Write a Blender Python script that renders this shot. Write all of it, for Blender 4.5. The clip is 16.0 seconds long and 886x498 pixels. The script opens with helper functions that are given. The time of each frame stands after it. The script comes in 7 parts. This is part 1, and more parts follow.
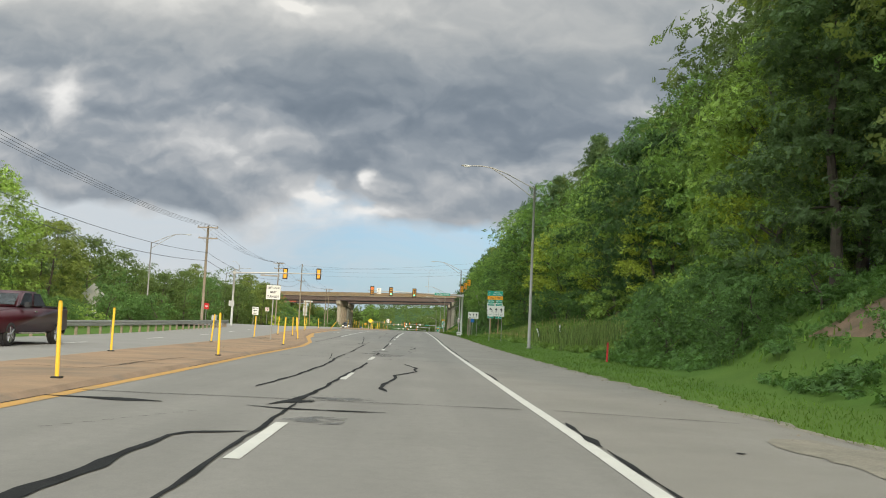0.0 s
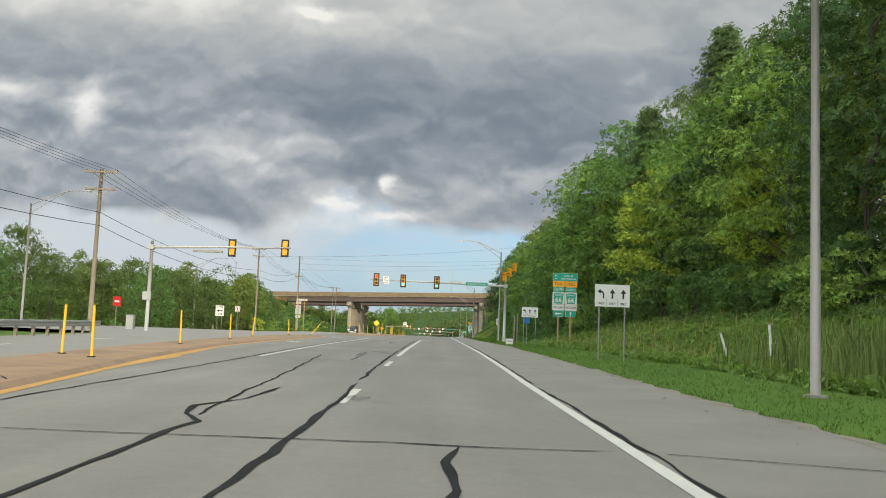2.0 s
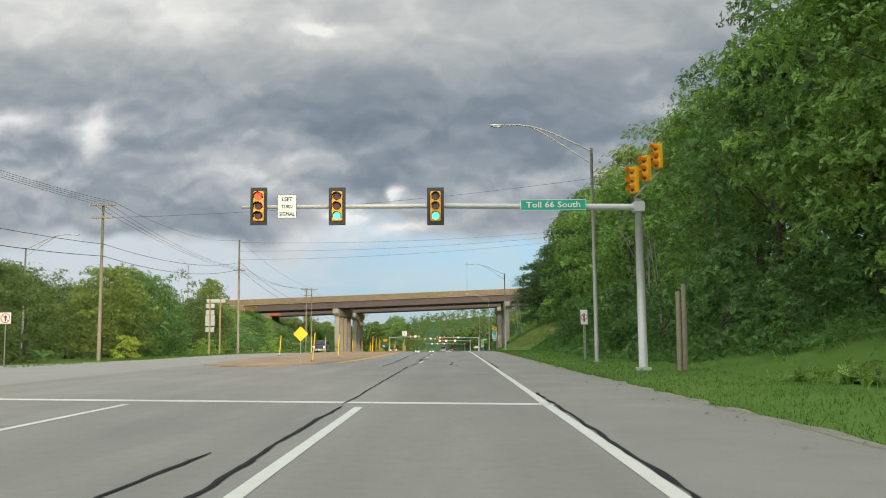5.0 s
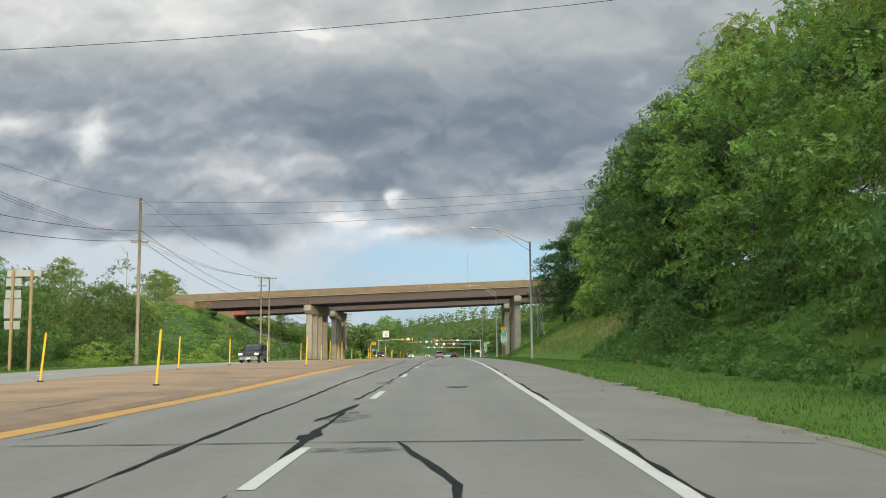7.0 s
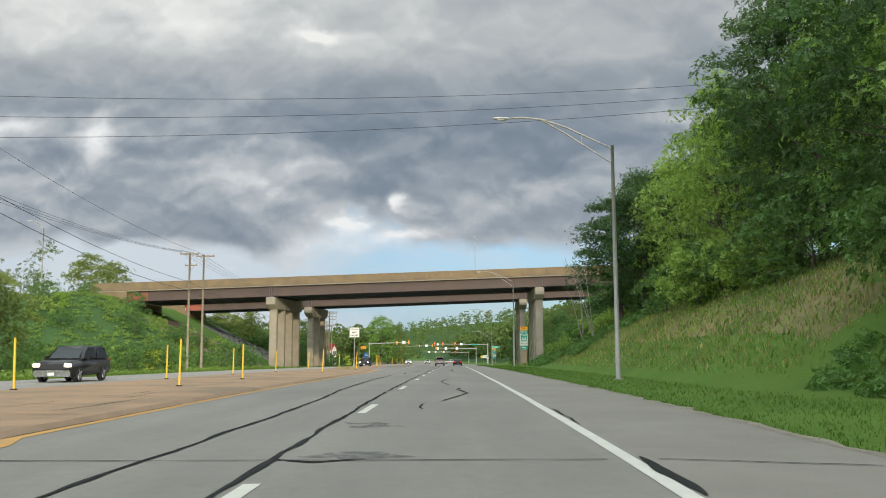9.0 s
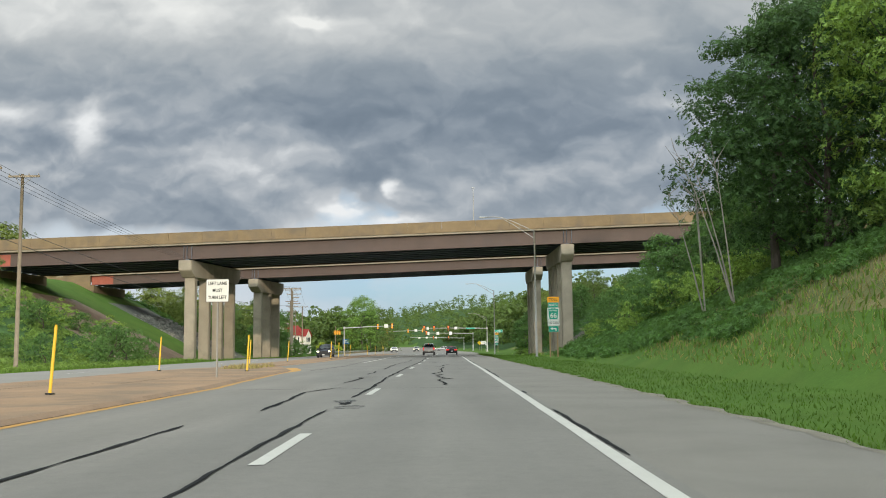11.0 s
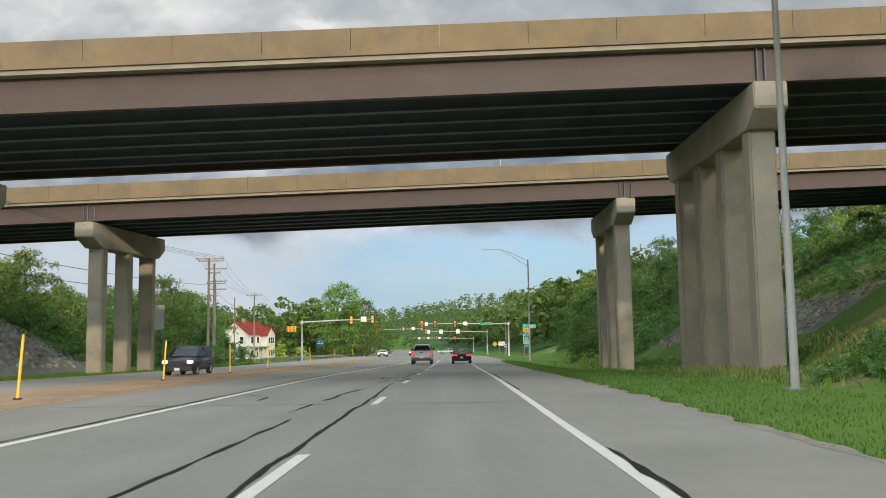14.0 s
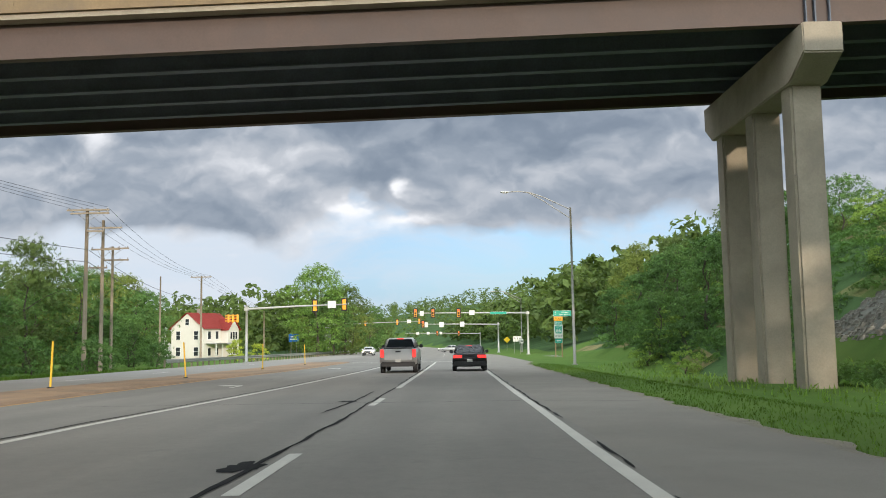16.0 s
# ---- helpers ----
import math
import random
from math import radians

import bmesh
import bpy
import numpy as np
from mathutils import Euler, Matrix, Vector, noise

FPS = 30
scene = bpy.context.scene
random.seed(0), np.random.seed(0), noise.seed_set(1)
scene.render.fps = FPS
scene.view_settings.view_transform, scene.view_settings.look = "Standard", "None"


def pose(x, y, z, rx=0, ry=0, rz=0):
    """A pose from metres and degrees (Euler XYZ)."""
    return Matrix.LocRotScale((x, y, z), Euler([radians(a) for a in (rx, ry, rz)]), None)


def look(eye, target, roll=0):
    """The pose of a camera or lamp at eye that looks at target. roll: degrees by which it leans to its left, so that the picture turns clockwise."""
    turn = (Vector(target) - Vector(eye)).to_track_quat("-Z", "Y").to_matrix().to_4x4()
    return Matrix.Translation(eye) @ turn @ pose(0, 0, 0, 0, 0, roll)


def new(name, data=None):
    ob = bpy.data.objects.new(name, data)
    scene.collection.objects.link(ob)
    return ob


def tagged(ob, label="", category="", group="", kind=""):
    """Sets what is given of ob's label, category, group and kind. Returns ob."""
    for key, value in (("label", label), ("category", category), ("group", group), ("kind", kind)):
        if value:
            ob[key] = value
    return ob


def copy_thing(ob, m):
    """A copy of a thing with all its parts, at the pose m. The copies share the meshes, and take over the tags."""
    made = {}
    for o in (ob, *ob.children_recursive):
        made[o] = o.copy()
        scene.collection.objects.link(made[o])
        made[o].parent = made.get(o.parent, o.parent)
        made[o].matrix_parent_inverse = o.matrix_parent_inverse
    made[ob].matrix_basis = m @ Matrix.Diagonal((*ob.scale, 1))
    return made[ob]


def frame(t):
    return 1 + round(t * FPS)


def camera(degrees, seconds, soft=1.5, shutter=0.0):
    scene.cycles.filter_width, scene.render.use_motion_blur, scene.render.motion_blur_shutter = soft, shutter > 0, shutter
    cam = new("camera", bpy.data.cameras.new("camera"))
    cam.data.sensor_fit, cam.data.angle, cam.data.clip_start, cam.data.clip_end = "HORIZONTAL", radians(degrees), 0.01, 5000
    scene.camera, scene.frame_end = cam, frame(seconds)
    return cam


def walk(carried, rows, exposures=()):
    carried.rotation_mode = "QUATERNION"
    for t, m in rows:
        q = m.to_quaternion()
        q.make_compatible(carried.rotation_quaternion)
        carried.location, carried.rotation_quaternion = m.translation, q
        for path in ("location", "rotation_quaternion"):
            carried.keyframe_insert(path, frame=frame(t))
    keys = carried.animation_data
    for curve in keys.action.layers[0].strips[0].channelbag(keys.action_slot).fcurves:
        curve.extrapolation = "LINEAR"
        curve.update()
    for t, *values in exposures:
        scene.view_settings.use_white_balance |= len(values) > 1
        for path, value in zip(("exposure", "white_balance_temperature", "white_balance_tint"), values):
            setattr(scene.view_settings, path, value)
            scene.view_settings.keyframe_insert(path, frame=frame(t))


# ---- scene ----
cam = camera(54.0, 16.0, 1.0)
PATH = [
    (0, (-0.305, -0.435, 1.269), (-0.25, 1.555, 1.453), 2.7),
    (0.5, (-0.422, 10.755, 1.253), (-0.381, 12.747, 1.427), 2.6),
    (1, (-0.484, 21.592, 1.227), (-0.46, 23.585, 1.402), 2.7),
    (1.5, (-0.462, 32.369, 1.26), (-0.45, 34.36, 1.444), 2.5),
    (2, (-0.443, 42.605, 1.289), (-0.437, 44.595, 1.481), 2.3),
    (2.5, (-0.438, 53.379, 1.381), (-0.44, 55.368, 1.589), 1.8),
    (3, (-0.389, 65.139, 1.517), (-0.398, 67.129, 1.719), 1.2),
    (3.5, (-0.29, 76.129, 1.552), (-0.295, 78.119, 1.753), 0.6),
    (4, (-0.204, 86.875, 1.658), (-0.216, 88.864, 1.86), 0.1),
    (6.5, (-0.078, 139.523, 1.779), (-0.094, 141.51, 2.001), -0.9),
    (7, (-0.141, 149.47, 1.787), (-0.156, 151.458, 2.005), -0.7),
    (7.5, (-0.203, 159.393, 1.79), (-0.22, 161.381, 2.016), -0.5),
    (8, (-0.182, 169.287, 1.811), (-0.207, 171.271, 2.058), -0.6),
    (8.5, (-0.215, 179.143, 1.79), (-0.241, 181.128, 2.037), -0.3),
    (9, (-0.133, 188.854, 1.789), (-0.156, 190.841, 2.017), -0.3),
    (11.5, (-0.022, 241.701, 1.36), (-0.028, 243.691, 1.556), -0.7),
    (12, (0.015, 252.324, 1.253), (0.005, 254.314, 1.452), -0.8),
    (12.5, (0.101, 262.637, 1.113), (0.088, 264.627, 1.313), -0.8),
    (13, (-0.023, 272.684, 0.947), (-0.035, 274.675, 1.14), -0.7),
    (13.5, (-0.061, 282.662, 0.802), (-0.074, 284.654, 0.978), -0.8),
    (14, (-0.115, 292.978, 0.738), (-0.135, 294.968, 0.939), -0.8),
    (14.5, (-0.191, 302.851, 0.646), (-0.217, 304.839, 0.858), -0.6),
    (15, (-0.185, 312.182, 0.526), (-0.218, 314.17, 0.739), -0.6),
    (15.5, (-0.044, 321.101, 0.445), (-0.072, 323.091, 0.636), -0.8),
    (16, (0.023, 329.62, 0.203), (-0.006, 331.611, 0.397), -0.9),
]
walk(cam, [(t, look(eye, target, roll)) for t, eye, target, roll in PATH],
     [(0.0, -0.03, 6480, 9.5), (4.0, 0.0, 6450, 8.5), (7.0, 0.0, 6330, 8.5), (9.0, 0.0, 6280, 8.5), (12.0, -0.05, 6230, 8.5), (13.5, -0.13, 6230, 9.0),
      (14.2, 0.05, 6180, 9.5), (14.9, 0.42, 6150, 10.0), (15.3, 0.42, 6200, 12.0), (15.7, 0.34, 6180, 12.0), (16.0, 0.20, 6150, 11.5)])   # EXPOSURES

# ---- world and light ----
SUN_ELEV, SUN_ROT = 15.0, 163.0   # a low sun behind the camera, off to its right, beyond the hill
world = bpy.data.worlds.new("world")
scene.world = world
world.use_nodes = True
wt = world.node_tree
wt.nodes.clear()


def ramp(tree, stops, fac=None):
    n = tree.nodes.new("ShaderNodeValToRGB")
    els = n.color_ramp.elements
    while len(els) < len(stops):
        els.new(0.5)
    for e, (p, c) in zip(els, stops):
        e.position, e.color = p, (*c, 1) if len(c) == 3 else c
    if fac is not None:
        tree.links.new(fac, n.inputs[0])
    return n


def maths(tree, op, a, b=None, clamp=False):
    n = tree.nodes.new("ShaderNodeMath")
    n.operation, n.use_clamp = op, clamp
    for i, v in enumerate((a, b)):
        if v is None:
            continue
        if isinstance(v, (int, float)):
            n.inputs[i].default_value = v
        else:
            tree.links.new(v, n.inputs[i])
    return n.outputs[0]


def mixc(tree, fac, a, b, mode="MIX"):
    n = tree.nodes.new("ShaderNodeMix")
    n.data_type, n.blend_type = "RGBA", mode
    for i, v in ((0, fac), (6, a), (7, b)):
        if isinstance(v, (int, float)):
            n.inputs[i].default_value = v
        elif isinstance(v, tuple):
            n.inputs[i].default_value = (*v, 1)
        else:
            tree.links.new(v, n.inputs[i])
    return n.outputs[2]


def noise_tex(tree, vec, scale, detail=4.0, rough=0.55, dist=0.0):
    n = tree.nodes.new("ShaderNodeTexNoise")
    n.inputs["Scale"].default_value, n.inputs["Detail"].default_value = scale, detail
    n.inputs["Roughness"].default_value, n.inputs["Distortion"].default_value = rough, dist
    if vec is not None:
        tree.links.new(vec, n.inputs["Vector"])
    return n.outputs["Fac"]


def maprange(t, v, a, b, c, d):
    n = t.nodes.new("ShaderNodeMapRange")
    n.interpolation_type = "SMOOTHSTEP"
    for i, q in enumerate((a, b, c, d)):
        n.inputs[i + 1].default_value = q
    t.links.new(v, n.inputs[0])
    return n.outputs[0]


# masses of the cloud deck: across, up, half width, half height (as slopes of the view to the north), tone
CLOUD_MASSES = [
    (-0.353, 0.425, 0.12, 0.050, 0.30), (-0.516, 0.390, 0.07, 0.050, 0.18), (-0.155, 0.372, 0.026, 0.009, 0.36), (-0.175, 0.346, 0.07, 0.035, 0.16),
    (0.07, 0.350, 0.16, 0.060, 0.08), (0.22, 0.300, 0.16, 0.028, -0.12), (0.04, 0.250, 0.17, 0.035, -0.20), (-0.27, 0.270, 0.15, 0.030, -0.12),
    (-0.523, 0.263, 0.034, 0.016, 0.42), (-0.425, 0.262, 0.024, 0.017, 0.40), (-0.415, 0.238, 0.020, 0.013, 0.34), (-0.366, 0.200, 0.11, 0.018, 0.14), (-0.20, 0.228, 0.05, 0.018, 0.18),
    (-0.10, 0.192, 0.06, 0.022, -0.20), (-0.27, 0.146, 0.08, 0.016, -0.20), (-0.048, 0.169, 0.010, 0.009, 0.50), (-0.114, 0.146, 0.014, 0.008, 0.50),
    (-0.065, 0.129, 0.040, 0.007, 0.30), (0.29, 0.264, 0.06, 0.016, 0.35),
]


def build_sky():
    t = wt
    L = t.links.new
    coord = t.nodes.new("ShaderNodeTexCoord")
    sep = t.nodes.new("ShaderNodeSeparateXYZ")
    L(coord.outputs["Generated"], sep.inputs[0])
    x, y, z = sep.outputs
    up = maths(t, "MAXIMUM", z, 0.0)
    ahead = maths(t, "MAXIMUM", maths(t, "ABSOLUTE", y), 0.15)
    u, w = maths(t, "DIVIDE", x, ahead), maths(t, "DIVIDE", up, ahead)

    def vec(a, b, c):
        com = t.nodes.new("ShaderNodeCombineXYZ")
        for i, q in enumerate((a, b, c)):
            if isinstance(q, (int, float)):
                com.inputs[i].default_value = q
            else:
                L(q, com.inputs[i])
        return com.outputs[0]

    def vmath(op, a, b):
        n = t.nodes.new("ShaderNodeVectorMath")
        n.operation = op
        for i, q in enumerate((a, b)):
            if isinstance(q, tuple):
                n.inputs[i].default_value = q
            else:
                L(q, n.inputs[i])
        return n.outputs["Value"] if op == "DOT_PRODUCT" else n.outputs[0]

    # ragged outlines: the places of the masses are pushed about by turbulence
    flat = vec(u, w, y)
    stretched = vec(u, maths(t, "MULTIPLY", w, 1.4), y)
    push = t.nodes.new("ShaderNodeTexNoise")
    push.inputs["Scale"].default_value, push.inputs["Detail"].default_value, push.inputs["Roughness"].default_value = 11.0, 4.0, 0.52
    L(stretched, push.inputs["Vector"])
    spread = vmath("MULTIPLY", vmath("SUBTRACT", push.outputs["Color"], (0.5, 0.5, 0.5)), (0.10, 0.065, 0.0))
    place = vmath("ADD", flat, spread)

    total = None
    for cx, cz, sx, sz, tone in CLOUD_MASSES:
        q = vmath("MULTIPLY", vmath("SUBTRACT", place, (cx, cz, 0.0)), (1 / sx, 1 / sz, 0.0))
        bump = maths(t, "MULTIPLY", maths(t, "POWER", 0.5, vmath("DOT_PRODUCT", q, q)), tone)
        total = bump if total is None else maths(t, "ADD", total, bump)

    def billow(lift):
        """Heaped lumps at two sizes; lift shifts the sample upwards."""
        v = vmath("ADD", vmath("ADD", stretched, spread), (3.1, 0.7 + lift, 0.0))
        a = noise_tex(t, v, 5.5, 2.0, 0.40)
        heap = t.nodes.new("ShaderNodeTexVoronoi")
        heap.feature, heap.normalize = "SMOOTH_F1", True
        for key, q in (("Scale", 10.0), ("Detail", 2.0), ("Roughness", 0.5), ("Smoothness", 0.6)):
            heap.inputs[key].default_value = q
        L(v, heap.inputs["Vector"])
        b = maths(t, "ADD", maths(t, "MULTIPLY", noise_tex(t, v, 14.0, 4.0, 0.48), 0.55), maths(t, "MULTIPLY", maths(t, "SUBTRACT", 0.62, heap.outputs["Distance"]), 0.75))
        return maths(t, "ADD", maths(t, "MULTIPLY", a, 0.5), maths(t, "MULTIPLY", b, 0.4)), a, b

    body, wide, fine = billow(0.0)
    above, _, _ = billow(0.016)
    # the deck breaks up towards the horizon; its lower edge is uneven
    edge = maprange(t, w, 0.055, 0.190, -0.22, 0.26)
    dens = maths(t, "ADD", maths(t, "ADD", maths(t, "MULTIPLY", fine, 0.55), maths(t, "MULTIPLY", wide, 0.45)), edge)
    dens = maths(t, "ADD", dens, maths(t, "MULTIPLY", maths(t, "ABSOLUTE", total), 0.22))
    dens = maths(t, "ADD", dens, maths(t, "MULTIPLY", maprange(t, u, 0.0, -0.35, 0.0, 0.03), maprange(t, w, 0.05, 0.11, 0.0, 1.0)))
    cover = ramp(t, [(0.47, (0, 0, 0)), (0.60, (1, 1, 1))], dens).outputs[0]
    tone = maths(t, "ADD", 0.525, total)
    tone = maths(t, "ADD", tone, maths(t, "MULTIPLY", maths(t, "MULTIPLY", maths(t, "SUBTRACT", body, above), maprange(t, w, 0.22, 0.36, 1.0, 0.42)), 3.2))
    tone = maths(t, "ADD", tone, maths(t, "MULTIPLY", maths(t, "SUBTRACT", 0.5, wide), 0.42))
    tone = maths(t, "ADD", tone, maths(t, "MULTIPLY", maths(t, "MULTIPLY", maths(t, "SUBTRACT", fine, 0.5), maprange(t, w, 0.22, 0.36, 1.0, 0.42)), 0.42))
    tone = maths(t, "ADD", tone, maprange(t, w, 0.28, 0.42, 0.0, 0.12))
    # thin pale edges of the cover
    tone = maths(t, "ADD", tone, ramp(t, [(0.46, (0.28, 0.28, 0.28)), (0.64, (0, 0, 0))], dens).outputs[0])
    shade = ramp(t, [(0.05, (0.168, 0.208, 0.256)), (0.30, (0.222, 0.263, 0.312)), (0.50, (0.312, 0.350, 0.392)), (0.72, (0.500, 0.518, 0.535)), (1.0, (0.88, 0.87, 0.85))], tone).outputs[0]
    shade = mixc(t, maprange(t, w, 0.24, 0.36, 0.0, 1.0), shade, (1.01, 1.0, 0.965), "MULTIPLY")
    sky = t.nodes.new("ShaderNodeTexSky")
    sky.sky_type, sky.sun_disc = "NISHITA", False
    sky.sun_elevation, sky.sun_rotation = radians(SUN_ELEV), radians(SUN_ROT)
    sky.air_density, sky.dust_density = 1.0, 1.5
    clear = mixc(t, 1.0, sky.outputs[0], (0.115, 0.145, 0.185), "MULTIPLY")
    # thin streaks of haze in the clear part, more of it to the left and low down
    haze = ramp(t, [(0.42, (0, 0, 0)), (0.66, (1, 1, 1))], noise_tex(t, vmath("MULTIPLY", flat, (1.0, 3.0, 1.0)), 7.0, 5.0, 0.6, 0.6)).outputs[0]
    clear = mixc(t, maprange(t, u, 0.10, -0.25, 0.55, 0.9), clear, (0.43, 0.575, 0.70))
    clear = mixc(t, maths(t, "MULTIPLY", haze, maprange(t, u, 0.05, -0.30, 0.50, 1.0)), clear, (0.62, 0.67, 0.71))
    clear = mixc(t, maths(t, "MULTIPLY", maprange(t, u, -0.10, -0.24, 0.0, 0.75), maprange(t, w, 0.20, 0.12, 0.4, 1.0)), clear, (0.66, 0.69, 0.715))
    out = mixc(t, cover, clear, shade)
    # overhead and towards the sun the layer is thinner and brighter
    bright = maths(t, "MAXIMUM", maprange(t, up, 0.42, 0.95, 0.0, 0.9), maprange(t, y, 0.35, -0.6, 0.0, 0.85))
    out = mixc(t, bright, out, SKY_HIGH)
    bg = t.nodes.new("ShaderNodeBackground")
    L(out, bg.inputs[0])
    bg.inputs[1].default_value = 1.0
    wo = t.nodes.new("ShaderNodeOutputWorld")
    L(bg.outputs[0], wo.inputs[0])


SKY_HIGH = (2.25, 2.42, 2.36)
build_sky()
sun = new("sun", bpy.data.lights.new("sun", "SUN"))
sun.data.energy, sun.data.angle, sun.data.color = 2.6, radians(1.2), (1.0, 0.84, 0.62)
sun.matrix_world = look((0, 0, 60), Vector((0, 0, 60)) - Vector((math.sin(radians(SUN_ROT)) * math.cos(radians(SUN_ELEV)), math.cos(radians(SUN_ROT)) * math.cos(radians(SUN_ELEV)), math.sin(radians(SUN_ELEV)))))

# ---- materials ----


def material(name, base, rough=0.8, metal=0.0, var=0.15, scale=3.0, fine=40.0, bump=0.0, bump_scale=60.0, second=None, mask=(0.45, 0.65), spec=0.4, per_object=0.0, per_island=0.0, transl=0.0, hue=0.0):
    """A surface with two scales of variation, an optional second colour in patches, and fine relief."""
    m = bpy.data.materials.new(name)
    m.use_nodes = True
    t = m.node_tree
    bsdf = t.nodes["Principled BSDF"]
    co = t.nodes.new("ShaderNodeTexCoord").outputs["Object"]
    coarse = noise_tex(t, co, scale, 4.0, 0.6)
    grain = noise_tex(t, co, fine, 3.0, 0.6)
    f = maths(t, "ADD", maths(t, "MULTIPLY", coarse, 0.6), maths(t, "MULTIPLY", grain, 0.4))
    lo, hi = tuple(c * (1 - var) for c in base), tuple(min(1, c * (1 + var)) for c in base)
    col = ramp(t, [(0.3, lo), (0.7, hi)], f).outputs[0]
    if second:
        patch = noise_tex(t, co, scale * 0.6, 5.0, 0.65, 0.4)
        col = mixc(t, ramp(t, [(mask[0], (0, 0, 0)), (mask[1], (1, 1, 1))], patch).outputs[0], col, second)
    if per_object or per_island:
        rnd = t.nodes.new("ShaderNodeObjectInfo").outputs["Random"] if per_object else t.nodes.new("ShaderNodeNewGeometry").outputs["Random Per Island"]
        amount = per_object or per_island
        hsv = t.nodes.new("ShaderNodeHueSaturation")
        t.links.new(maths(t, "ADD", maths(t, "MULTIPLY", rnd, 2 * amount), 1 - amount), hsv.inputs["Value"])
        if hue:
            rnd2 = t.nodes.new("ShaderNodeObjectInfo").outputs["Random"]
            t.links.new(maths(t, "ADD", maths(t, "MULTIPLY", rnd2, 2 * hue), 0.5 - hue), hsv.inputs["Hue"])
        t.links.new(col, hsv.inputs["Color"])
        col = hsv.outputs[0]
    t.links.new(col, bsdf.inputs["Base Color"])
    bsdf.inputs["Roughness"].default_value, bsdf.inputs["Metallic"].default_value = rough, metal
    bsdf.inputs["Specular IOR Level"].default_value = spec
    if bump:
        b = t.nodes.new("ShaderNodeBump")
        b.inputs["Strength"].default_value, b.inputs["Distance"].default_value = bump, 0.02
        t.links.new(noise_tex(t, co, bump_scale, 4.0, 0.6), b.inputs["Height"])
        t.links.new(b.outputs[0], bsdf.inputs["Normal"])
    if transl:
        tr = t.nodes.new("ShaderNodeBsdfTranslucent")
        t.links.new(mixc(t, 1.0, col, (1.0, 1.0, 0.55), "MULTIPLY"), tr.inputs[0])
        mx = t.nodes.new("ShaderNodeMixShader")
        mx.inputs[0].default_value = transl
        t.links.new(bsdf.outputs[0], mx.inputs[1])
        t.links.new(tr.outputs[0], mx.inputs[2])
        t.links.new(mx.outputs[0], t.nodes["Material Output"].inputs[0])
    return m


def glow(name, color, strength):
    m = bpy.data.materials.new(name)
    m.use_nodes = True
    b = m.node_tree.nodes["Principled BSDF"]
    b.inputs["Base Color"].default_value = (*[c * 0.5 for c in color], 1)
    b.inputs["Emission Color"].default_value, b.inputs["Emission Strength"].default_value = (*color, 1), strength
    return m


def road_material():
    """Worn grey asphalt: fine stones, wheel tracks, oil strip, stains."""
    m = bpy.data.materials.new("road_asphalt")
    m.use_nodes = True
    t = m.node_tree
    bsdf = t.nodes["Principled BSDF"]
    co = t.nodes.new("ShaderNodeTexCoord").outputs["Object"]
    sep = t.nodes.new("ShaderNodeSeparateXYZ")
    t.links.new(co, sep.inputs[0])
    mp = t.nodes.new("ShaderNodeMapping")
    mp.inputs["Scale"].default_value = (1.0, 0.12, 1.0)
    t.links.new(co, mp.inputs[0])
    stretch = noise_tex(t, mp.outputs[0], 0.9, 5.0, 0.6)
    stones = noise_tex(t, co, 55.0, 3.0, 0.7)
    blot = noise_tex(t, co, 0.22, 5.0, 0.6)
    f = maths(t, "ADD", maths(t, "ADD", maths(t, "MULTIPLY", stretch, 0.4), maths(t, "MULTIPLY", stones, 0.3)), maths(t, "MULTIPLY", blot, 0.3))
    col = ramp(t, [(0.32, (0.142, 0.132, 0.117)), (0.68, (0.228, 0.212, 0.188))], f).outputs[0]
    mott = noise_tex(t, co, 5.5, 8.0, 0.78, 0.2)
    col = mixc(t, 1.0, col, ramp(t, [(0.30, (0.90, 0.90, 0.90)), (0.50, (1.0, 1.0, 1.0)), (0.72, (1.08, 1.08, 1.075))], mott).outputs[0], "MULTIPLY")
    speck = ramp(t, [(0.70, (0, 0, 0)), (0.76, (1, 1, 1))], noise_tex(t, co, 24.0, 3.0, 0.6)).outputs[0]
    col = mixc(t, maths(t, "MULTIPLY", speck, 0.25), col, (0.06, 0.06, 0.057))
    # darker wheel paths across the lanes
    wave = maths(t, "COSINE", maths(t, "MULTIPLY", maths(t, "ADD", sep.outputs[0], 0.07), 2 * math.pi / 1.83))
    track = maths(t, "MULTIPLY", maths(t, "ADD", maths(t, "MULTIPLY", wave, -0.5), 0.5), maths(t, "MULTIPLY", stretch, 0.5))
    col = mixc(t, maths(t, "MULTIPLY", track, 0.7), col, (0.125, 0.117, 0.106))
    oil = ramp(t, [(0.66, (0, 0, 0)), (0.78, (1, 1, 1))], noise_tex(t, co, 0.55, 6.0, 0.7, 0.5)).outputs[0]
    col = mixc(t, maths(t, "MULTIPLY", oil, 0.5), col, (0.08, 0.08, 0.078))
    t.links.new(col, bsdf.inputs["Base Color"])
    bsdf.inputs["Roughness"].default_value, bsdf.inputs["Specular IOR Level"].default_value = 0.82, 0.3
    b = t.nodes.new("ShaderNodeBump")
    b.inputs["Strength"].default_value, b.inputs["Distance"].default_value = 0.2, 0.006
    t.links.new(stones, b.inputs["Height"])
    t.links.new(b.outputs[0], bsdf.inputs["Normal"])
    return m


